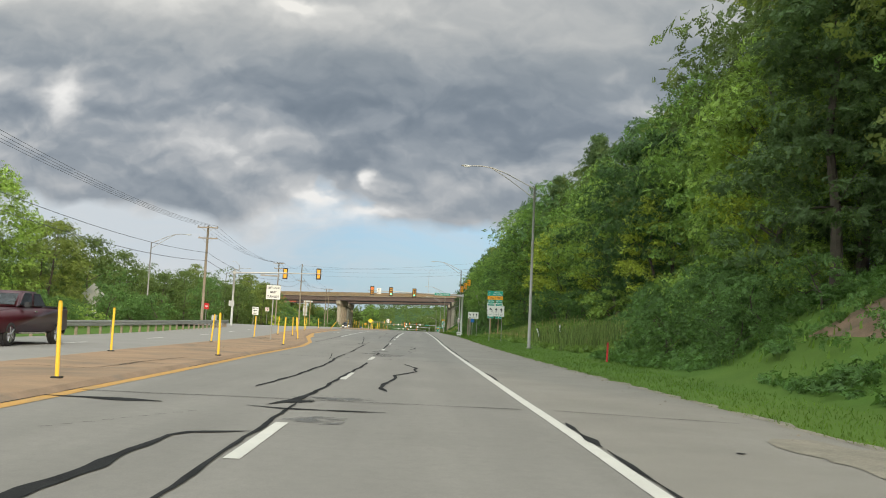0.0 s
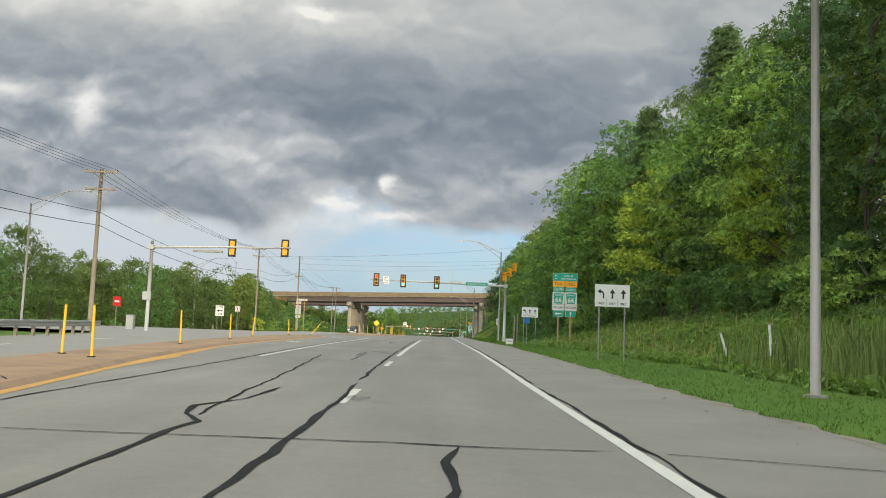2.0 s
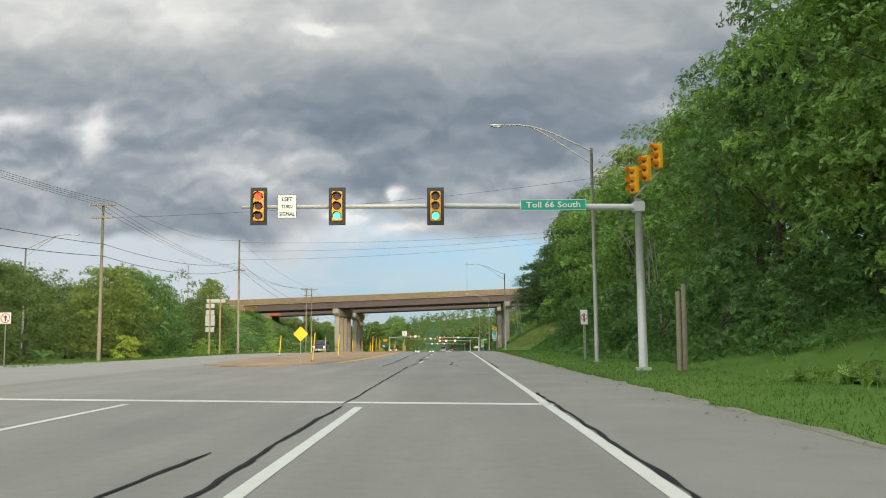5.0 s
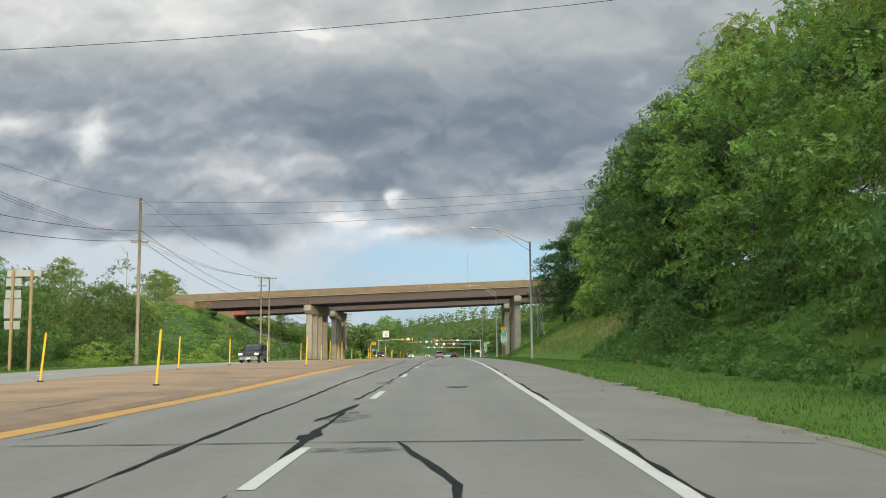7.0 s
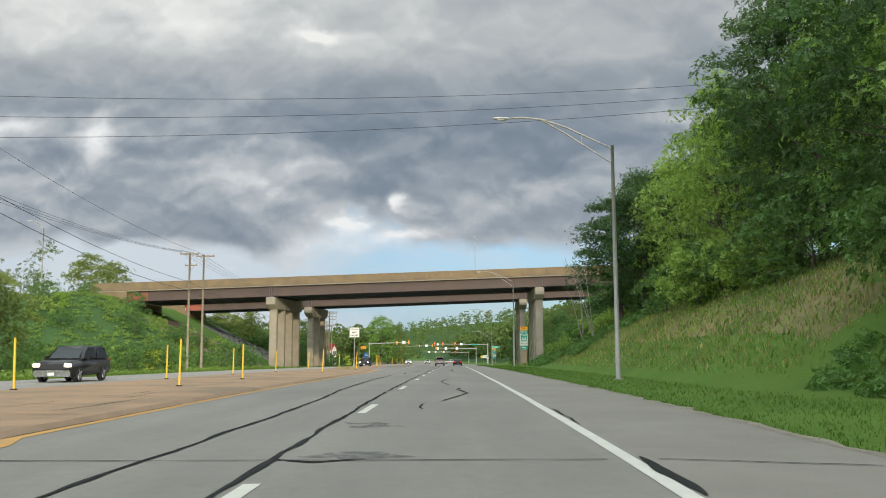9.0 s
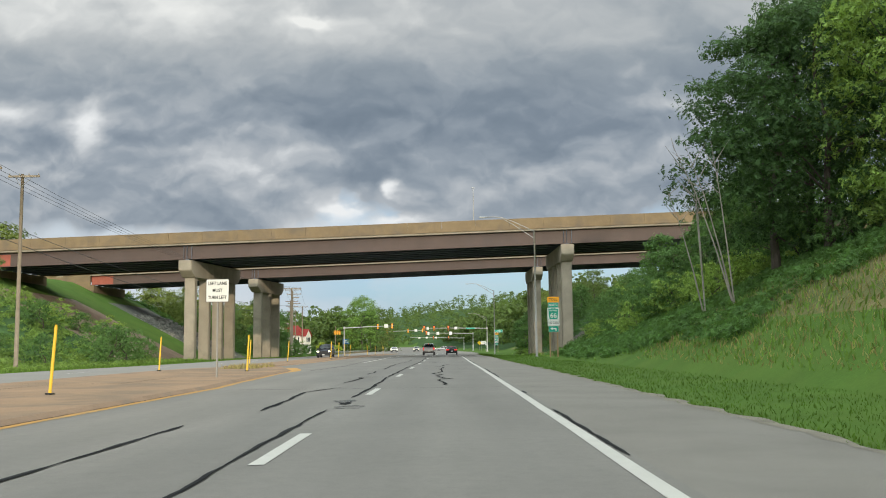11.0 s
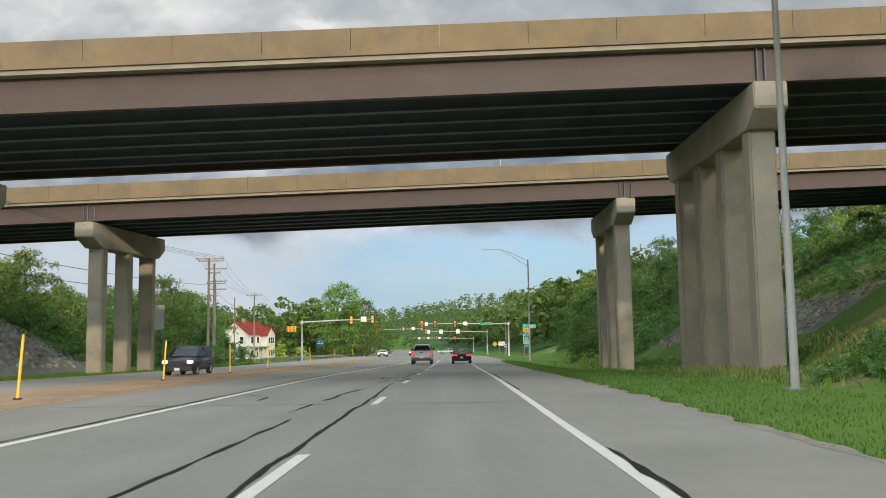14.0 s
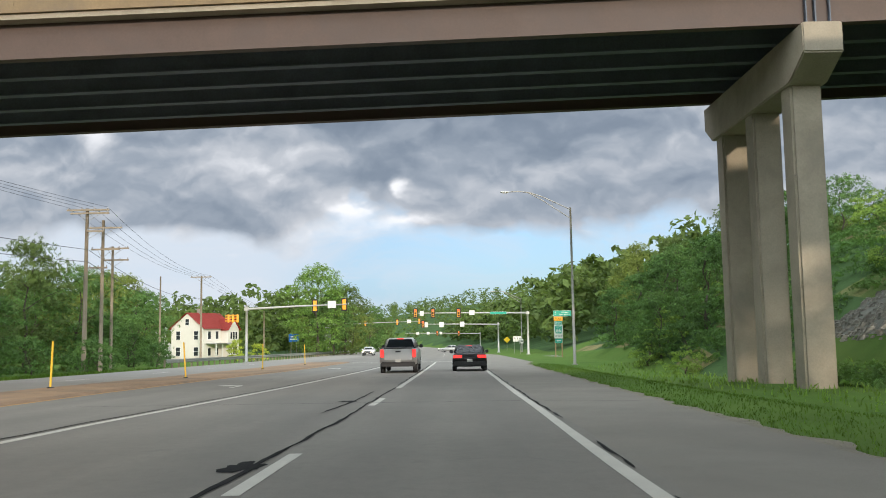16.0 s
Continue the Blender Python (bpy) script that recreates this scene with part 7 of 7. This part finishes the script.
# seams beside the turn-lane lines
ribbon([(TURN1(v) - 0.22, v) for v in np.arange(54, 126, 4.0)], 0.05, 0.06, 3)
ribbon([(-3.5 - 0.055 * (v - 54), v) for v in (54, 61, 68, 75)], 0.05, 0.08, 4)
ribbon([(-6.75, 273.5), (-6.5, 278), (-6.3, 284), (-6.55, 292)] + [(TURN2(v) - 0.24, v) for v in np.arange(297, 406, 4.0)], 0.055, 0.06, 5)
# meandering crack along the left lane
LEFT_CRACKS = [
    ([(-3.0, 4.4), (-2.98, 5.95), (-2.89, 7.0), (-2.93, 8.0), (-2.86, 9.1), (-2.71, 9.4), (-2.10, 9.7)], 0.14),
    ([(-3.3, 16.5), (-3.10, 20.5), (-3.09, 23.0), (-3.02, 26.0), (-3.08, 29.5), (-3.17, 31.5), (-3.22, 35.3), (-3.20, 37.2)], 0.075),
    ([(-3.24, 38.6), (-3.18, 41.0), (-3.25, 43.0), (-3.23, 44.2), (-3.33, 44.9), (-3.29, 46.9), (-3.31, 49.0), (-3.36, 52.3), (-3.27, 53.3), (-3.66, 54.1), (-3.83, 55.2), (-3.42, 56.5), (-3.32, 59.2)], 0.075),
    ([(-3.30, 31.0), (-3.75, 36.6), (-4.6, 36.9), (-5.3, 37.1)], 0.035),
    ([(-3.21, 71.3), (-3.27, 74.4), (-3.26, 78.3)], 0.05), ([(-3.40, 75.3), (-3.45, 76.7), (-3.43, 77.5), (-3.37, 79.3)], 0.06),
    ([(-3.27, 85.7), (-3.36, 86.6), (-3.17, 86.9)], 0.06), ([(-3.45, 89.6), (-3.37, 90.0), (-3.30, 90.8), (-3.1, 90.4)], 0.04),
    ([(-5.17, 102.8), (-5.06, 104.7), (-4.97, 106.5), (-4.90, 108.6)], 0.05), ([(-3.86, 100.3), (-3.47, 101.0), (-3.66, 103.3), (-3.78, 105.3), (-3.46, 105.0), (-3.39, 103.6)], 0.10),
    ([(-3.30, 112.0), (-3.1, 115.0), (-2.9, 118.5)], 0.05),
    ([(-3.41, 149.9), (-3.56, 152.0), (-3.49, 153.6), (-3.40, 157.6), (-3.50, 165.0), (-3.46, 169.6), (-3.52, 172.5), (-3.60, 178.8), (-3.48, 182.3), (-3.54, 187.0), (-3.44, 191.5), (-3.48, 195.0), (-3.50, 198.6), (-3.42, 199.3), (-3.49, 201.5), (-3.43, 204.1), (-3.57, 212.0), (-3.85, 217.0), (-4.05, 231.0), (-3.95, 244.0)], 0.075),
    ([(-3.42, 246.8), (-3.47, 249.0), (-3.50, 250.2), (-3.58, 251.6), (-3.66, 253.2), (-3.50, 253.9), (-3.27, 254.6), (-3.05, 255.6)], 0.075), ([(-3.30, 258.5), (-3.19, 260.3), (-3.12, 263.1)], 0.09), ([(-3.27, 262.7), (-3.24, 263.6), (-2.7, 263.9), (-2.22, 263.8)], 0.07),
    ([(-3.29, 266.9), (-3.34, 267.8), (-3.22, 269.1), (-3.36, 271.8)], 0.07), ([(-4.04, 274.9), (-3.25, 275.3), (-3.33, 280.0), (-3.43, 283.4), (-3.34, 285.2), (-3.43, 285.9), (-3.41, 288.8), (-3.33, 293.4), (-3.20, 294.1)], 0.065),
    ([(-3.29, 294.5), (-3.18, 295.8), (-3.12, 299.4), (-3.07, 301.0), (-3.07, 309.0)], 0.055), ([(-3.42, 310.5), (-3.38, 312.0), (-3.35, 313.3)], 0.06),
    ([(-3.31, 314.3), (-3.21, 315.2), (-3.21, 317.2), (-3.09, 319.1), (-2.90, 320.7)], 0.075), ([(-2.98, 325.2), (-2.80, 327.0), (-2.71, 328.9)], 0.05), ([(-3.16, 329.8), (-3.18, 330.7), (-3.21, 332.2)], 0.09),
    ([(-4.98, 314.6), (-5.05, 316.3), (-5.98, 317.7)], 0.05), ([(-2.7, 347.0), (-2.55, 350.5), (-2.5, 356)], 0.06), ([(-5.89, 161.3), (-5.75, 162.5), (-5.74, 164)], 0.05),
]
for k, (pts, w) in enumerate(LEFT_CRACKS):
    ribbon(pts, w, 0.04, 6 + k, step=0.15, vary=0.6)
# hooks and blots in the driving lane
HOOKS = [
    ([(-0.62, 29.5), (-0.20, 27.0), (-0.28, 26.0), (-0.19, 24.9), (-0.50, 23.5), (-0.80, 22.4), (-0.72, 21.2), (-0.86, 19.5), (-0.95, 18.6), (-0.95, 17.6), (-0.80, 16.6)], 0.095),
    ([(-0.17, 51.9), (-0.30, 50.8), (-0.24, 49.4), (-0.47, 48.0), (-0.52, 46.7)], 0.07), ([(-0.63, 44.5), (-0.52, 43.5), (-0.39, 42.7)], 0.065), ([(-0.83, 41.1), (-0.46, 41.3), (0.01, 41.3), (0.59, 41.6)], 0.05),
    ([(-0.83, 160.7), (-0.10, 157.2), (-0.12, 154.0), (-0.25, 152.4), (0.05, 151.0), (0.18, 150.1), (0.41, 149.9)], 0.08),
    ([(-0.76, 206.9), (-0.86, 207.6), (-0.83, 209.0), (-0.71, 209.3)], 0.06), ([(-0.45, 210.0), (-0.1, 212.2), (0.28, 214.8), (-0.04, 217.5), (0.12, 219.0)], 0.06), ([(-0.33, 222.2), (-0.7, 227.0), (-0.4, 233.0)], 0.06),
    ([(-0.19, 279.0), (-0.32, 276.5), (-0.34, 273.2), (-0.25, 269.5), (-0.64, 267.0), (-0.22, 265.5), (-0.46, 264.2), (-0.18, 262.5), (-0.36, 262.1), (-0.05, 261.6), (-0.23, 261.0), (-0.32, 260.1), (-0.22, 259.0), (-0.06, 257.2), (-0.19, 256.3)], 0.085),
    ([(0.13, 287.0), (-0.07, 285.1), (-0.37, 283.8), (-0.22, 283.0), (-0.33, 281.9), (-0.30, 281.4), (-0.43, 280.5), (-0.70, 279.8), (-0.55, 279.4)], 0.075),
    ([(-5.9, 12.95), (-5.2, 12.9), (-4.6, 12.8), (-4.0, 12.75)], 0.30), ([(-2.75, 12.75), (-2.2, 12.5), (-1.4, 12.45), (-0.65, 12.5)], 0.13), ([(-2.5, 13.0), (-2.2, 14.0), (-2.05, 16.0)], 0.17),
    ([(-2.34, 329.0), (-2.12, 329.3), (-1.94, 330.2)], 0.09), ([(-2.25, 330.3), (-2.01, 330.7), (-2.15, 331.1), (-2.40, 331.3), (-2.27, 331.8), (-2.05, 332.2)], 0.12), ([(-2.33, 326.3), (-2.11, 328.1), (-1.87, 329.5)], 0.11),
    ([(2.21, 332.1), (2.99, 331.7)], 0.11), ([(-2.35, 163.6), (-2.2, 165.0), (-2.02, 167.5)], 0.12), ([(-2.32, 169.0), (-2.22, 169.6)], 0.20), ([(-2.16, 198.5), (-1.6, 198.2), (-1.1, 198.5)], 0.12),
]
for k, (pts, w) in enumerate(HOOKS):
    ribbon(pts, w, 0.03, 40 + k, step=0.12, vary=0.5)
for k in range(9):
    ribbon([(-4.35 + 0.13 * k, 9.3 + 0.28 * k), (-4.25 + 0.13 * k, 9.42 + 0.28 * k)], 0.05, 0.02, 70 + k, step=0.1)
# transverse joints across all lanes
for k, y in enumerate((-5.0, 14.1, 33.0, 46.8, 52.0, 70.9, 89.7, 108.7, 140.0, 160.6, 181.0, 198.4, 217.0, 237.0, 254.8, 275.3, 293.6, 313.0, 332.0, 350.3, 369.0, 388.0)):
    xl = -5.7 if not (70 < y < 128 or y > 287) else -9.3
    ribbon([(x, y + rc.uniform(-0.05, 0.05)) for x in np.arange(xl, 1.95, 1.2)], rc.uniform(0.028, 0.045), 0.04, k + 30, taper=False, vary=0.5)
    ribbon([(x, y - 0.30 * (x - 2)) for x in np.arange(2.05, shoulder_edge(y) - 0.2, 0.7)], rc.uniform(0.02, 0.035), 0.03, k + 60, taper=False, vary=0.5)
for y0 in (9, 22, 36, 168, 185, 205, 224, 240, 258):
    near = M1_NEAR(y0) if y0 < 100 else M2_NEAR(y0)
    ribbon([(near - 2.6 + rc.uniform(-0.4, 0.4), y0), (near - 1.4, y0 + rc.uniform(-0.8, 0.8)), (near - 0.3, y0 + rc.uniform(-0.6, 0.6))], 0.035, 0.12, y0, lift=0.084)
    if y0 > 100:
        ribbon([(-14.0, y0 + 1), (-11.5, y0 + rc.uniform(-0.5, 2)), (-9.0, y0 + 0.5)], 0.04, 0.15, y0 + 3, lift=0.084)
for k in range(46):
    v = rc.uniform(4, 60) if k < 14 else rc.uniform(160, 272)
    lo, hi = (M1_FAR(v), M1_NEAR(v)) if v < 100 else (M2_FAR(v), M2_NEAR(v))
    x = rc.uniform(lo + 0.4, hi - 0.8)
    if rc.random() < 0.45:
        ribbon([(x, v), (x + rc.uniform(-0.15, 0.15), v + rc.uniform(1.2, 2.5)), (x + rc.uniform(-0.3, 0.3), v + rc.uniform(3.0, 6.0))], 0.035, 0.10, 200 + k, lift=0.084)
    else:
        ribbon([(x, v), (min(hi - 0.15, x + rc.uniform(0.6, 1.4)), v + rc.uniform(-0.4, 0.4)), (min(hi - 0.1, x + rc.uniform(1.5, 3.0)), v + rc.uniform(-0.6, 0.6))], 0.04, 0.12, 200 + k, lift=0.084)
for y0, y1 in ((4, 19), (22, 46), (164, 188), (192, 222), (226, 254)):
    ribbon([((M1_NEAR(v) if v < 100 else M2_NEAR(v)) + 0.14, v) for v in np.arange(y0, y1, 2.5)], 0.04, 0.04, y0 + 1)


def blot(x, y, rx, ry, seed, mat=None, lift=0.008):
    """A dark stain or patch with an uneven edge."""
    n = 26
    verts = [(x, y, rz(y) + lift)]
    for k in range(n):
        a = 2 * math.pi * k / n
        q = 1 + 0.75 * noise.noise(Vector((math.cos(a) * 1.6, math.sin(a) * 1.6, seed * 2.1))) + 0.3 * noise.noise(Vector((math.cos(a) * 5, math.sin(a) * 5, seed)))
        px, py = x + rx * q * math.cos(a), y + ry * q * math.sin(a)
        verts.append((px, py, rz(py) + lift))
    part("stain", mesh_of("stain", verts, [(0, 1 + k, 1 + (k + 1) % n) for k in range(n)], mat or M_STAIN), mat or M_STAIN, cracks)


for x, y, rx, ry, m in ((-1.95, 42.2, 0.36, 0.75, M_STAIN), (-2.17, 41.0, 0.30, 0.5, M_STAIN), (-1.97, 43.4, 0.10, 0.3, M_TAR), (-1.5, 11.2, 0.42, 0.45, M_STAIN), (-2.1, 13.8, 0.20, 0.35, M_TAR),
                        (-1.8, 57.5, 0.25, 0.4, M_STAIN), (-2.9, 81.0, 0.25, 0.5, M_STAIN), (-2.5, 79.5, 0.3, 0.6, M_STAIN), (-2.2, 177.0, 0.3, 1.2, M_STAIN), (-1.5, 203.0, 0.5, 0.6, M_STAIN),
                        (-0.83, 294.4, 0.30, 0.36, M_STAIN), (1.1, 295.8, 0.18, 0.28, M_STAIN), (-2.3, 339.0, 0.2, 0.4, M_TAR), (-2.9, 331.0, 0.5, 0.6, M_STAIN), (-2.6, 351.0, 0.2, 0.3, M_TAR),
                        (-1.3, 159.8, 0.5, 0.25, M_STAIN), (-2.05, 161.5, 0.15, 0.6, M_TAR), (3.5, 9.6, 0.05, 0.06, M_TAR), (-1.95, 247.6, 0.28, 0.55, M_STAIN), (-2.15, 249.4, 0.26, 0.45, M_STAIN), (-2.1, 248.6, 0.12, 0.4, M_TAR), (-1.6, 36.6, 0.6, 0.9, M_STAIN), (-1.2, 38.0, 0.5, 0.5, M_STAIN), (-2.0, 38.6, 0.6, 0.5, M_STAIN), (-1.6, 14.6, 0.7, 0.35, M_STAIN), (-1.2, 198.8, 0.6, 0.3, M_STAIN), (-1.9, 164.5, 0.5, 0.9, M_STAIN), (0.0, 174.0, 0.30, 0.22, M_TAR), (0.04, 261.5, 0.13, 0.22, M_TAR)):
    blot(x, y, rx, ry, x * 3 + y, m)
# worn shoulder patch and the sprayed ring on it
blot(5.0, 9.2, 0.9, 1.6, 4.0, M_EDGEDIRT)
bm = bmesh.new()
ro = [(3.4 + 0.44 * math.cos(a), 84.7 + 0.34 * math.sin(a)) for a in (2 * math.pi * k / 24 for k in range(24))]
ri = [(3.4 + 0.36 * math.cos(a), 84.7 + 0.27 * math.sin(a)) for a in (2 * math.pi * k / 24 for k in range(24))]
vo, vi = [bm.verts.new((a, b, rz(b) + 0.008)) for a, b in ro], [bm.verts.new((a, b, rz(b) + 0.008)) for a, b in ri]
for k in range(24):
    bm.faces.new((vo[k], vo[(k + 1) % 24], vi[(k + 1) % 24], vi[k]))
part("sprayed_ring", bm, M_YELLOW, markings, "yellow sprayed utility ring")
for dy in (-0.12, 0.0, 0.12):
    part("sprayed_stroke", mesh_of("sprayed_stroke", [(3.13, 84.7 + dy, rz(84.7) + 0.008), (3.68, 84.7 + dy, rz(84.7) + 0.008), (3.68, 84.74 + dy, rz(84.7) + 0.008), (3.13, 84.74 + dy, rz(84.7) + 0.008)], [(0, 1, 2, 3)], M_YELLOW), M_YELLOW, markings, "yellow sprayed stroke")

# ---- grass and weeds ----


def blades(name, count, spot, h, mat, seed, label, width=0.02, bendy=0.35):
    r = np.random.default_rng(seed)
    P = np.array([spot(r) for _ in range(count)])
    z = np.array([ground_z(x, y) for x, y in P])
    base = np.column_stack([P, z - 0.02])
    a = r.random(count) * 2 * math.pi
    side = np.column_stack([np.cos(a), np.sin(a), np.zeros(count)]) * (width * (0.6 + 0.8 * r.random(count)))[:, None]
    hh = h * (0.5 + 0.9 * r.random(count))
    lean = r.normal(size=(count, 2)) * bendy * hh[:, None]
    mid = base + np.column_stack([lean * 0.3, hh * 0.6])
    tip = base + np.column_stack([lean, hh])
    v = np.stack([base - side, base + side, mid + side * 0.7, tip, mid - side * 0.7], 1).reshape(-1, 3)
    f = np.arange(count * 5).reshape(-1, 5)
    ob = new(name, mesh_of(name, v, f, mat))
    return tagged(ob, label, "grass", kind="stuff")


def verge_spot(r):
    y = 4 + 391 * r.random()
    return ragged(y) - 0.05 + 4.8 * r.random() ** 1.8, y


def bank_spot(r):
    y = 10 + 385 * r.random()
    return 9.8 + 8 * r.random(), y


def meadow_spot(r):
    y = 58 + 67 * r.random()
    return 9.5 + 10 * r.random(), y


def slope_spot(r):
    y = 216 + 58 * r.random()
    return 9 + 10 * r.random(), y


def left_verge_spot(r):
    y = 155 + 245 * r.random()
    return -23.2 - 8 * r.random() ** 1.5, y


blades("verge_grass", 95000, verge_spot, 0.085, M_BLADE, 41, "mown green grass along the shoulder", 0.011)
blades("bank_weeds", 11000, bank_spot, 0.22, M_WEED, 42, "rank weeds and grass on the bank", 0.035)
blades("reed_bed", 1600, lambda r: (9.3 + 5.5 * r.random(), 57 + 17 * r.random()), 1.35, M_REED, 49, "tall green and straw coloured reeds in the ditch", 0.022, 0.14)
blades("meadow_stalks", 1400, meadow_spot, 0.8, M_STRAW, 43, "tall dry stalks and cattails in the meadow", 0.02, 0.2)
blades("meadow_weeds", 12000, meadow_spot, 0.40, M_WEED, 44, "green meadow weeds among dry stalks", 0.035)
blades("slope_grass", 9000, slope_spot, 0.22, M_STRAW, 45, "long dry grass on the open slope", 0.018)
blades("pier_grass", 2600, lambda r: (10 + 9 * r.random(), 316 + 24 * r.random()), 0.35, M_STRAW, 50, "long dry grass before the stone slope", 0.018)
blades("pier_weeds", 2600, lambda r: (9.5 + 10 * r.random(), 316 + 24 * r.random()), 0.30, M_WEED, 51, "green weeds before the stone slope", 0.03)
blades("slope_weeds", 5000, slope_spot, 0.26, M_WEED, 46, "green weeds on the open slope", 0.03)
blades("left_verge_grass", 16000, left_verge_spot, 0.22, M_BLADE, 47, "green grass beside the opposite road", 0.03)
blades("median_weeds", 500, lambda r: (-12 + 2 * r.random(), 276 + 6 * r.random()), 0.35, M_STRAW, 48, "dry weeds at the median nose", 0.02)


def pebble_spot(r):
    y = 4 + 180 * r.random()
    return ragged(y) - 1.1 * r.random() ** 2.2, y


def pebbles(count, seed):
    """Loose stones and leaf litter along the shoulder's edge."""
    r = np.random.default_rng(seed)
    verts, faces = [], []
    for _ in range(count):
        x, y = pebble_spot(r)
        q = 0.012 + 0.035 * r.random() ** 3
        a = r.random() * 3
        z = rz(y) + 0.012
        k = len(verts)
        for i in range(4):
            verts.append((x + q * math.cos(a + i * 1.57) * r.uniform(0.6, 1.3), y + q * math.sin(a + i * 1.57) * r.uniform(0.6, 1.3), z))
        verts.append((x, y, z + q * 0.8))
        faces += [(k + i, k + (i + 1) % 4, k + 4) for i in range(4)]
    return tagged(new("loose_stones", mesh_of("loose_stones", verts, faces, M_EDGEDIRT)), "loose stones and litter along the shoulder", "gravel", kind="stuff")


pebbles(700, 61)


def rubble(count, seed, spot, big):
    """Broken stones lying on a slope."""
    r = np.random.default_rng(seed)
    verts, faces = [], []
    for _ in range(count):
        x, y = spot(r)
        q = big * (0.35 + 0.65 * r.random() ** 2)
        z = ground_z(x, y) + q * 0.15
        k = len(verts)
        ring_a = r.random() * 6.28
        for i in range(5):
            a = ring_a + i * 1.2566
            verts.append((x + q * math.cos(a) * r.uniform(0.7, 1.2), y + q * math.sin(a) * r.uniform(0.7, 1.2), z - q * 0.5))
        for i in range(5):
            a = ring_a + i * 1.2566 + 0.4
            verts.append((x + 0.62 * q * math.cos(a) * r.uniform(0.6, 1.2), y + 0.62 * q * math.sin(a) * r.uniform(0.6, 1.2), z + q * r.uniform(0.25, 0.55)))
        faces += [(k + i, k + (i + 1) % 5, k + 5 + (i + 1) % 5, k + 5 + i) for i in range(5)] + [tuple(k + 5 + i for i in range(5))]
    return tagged(new("stone_slope", mesh_of("stone_slope", verts, faces, M_STONE)), "loose grey broken stones on the slope beneath the bridge", "stones", kind="stuff")


rubble(1900, 62, lambda r: (19.2 + 5 * r.random(), 342 + 36 * r.random()), 0.26)
rubble(1200, 63, lambda r: (-34.0 - 12.0 * r.random(), 357 + 18 * r.random()), 0.32)
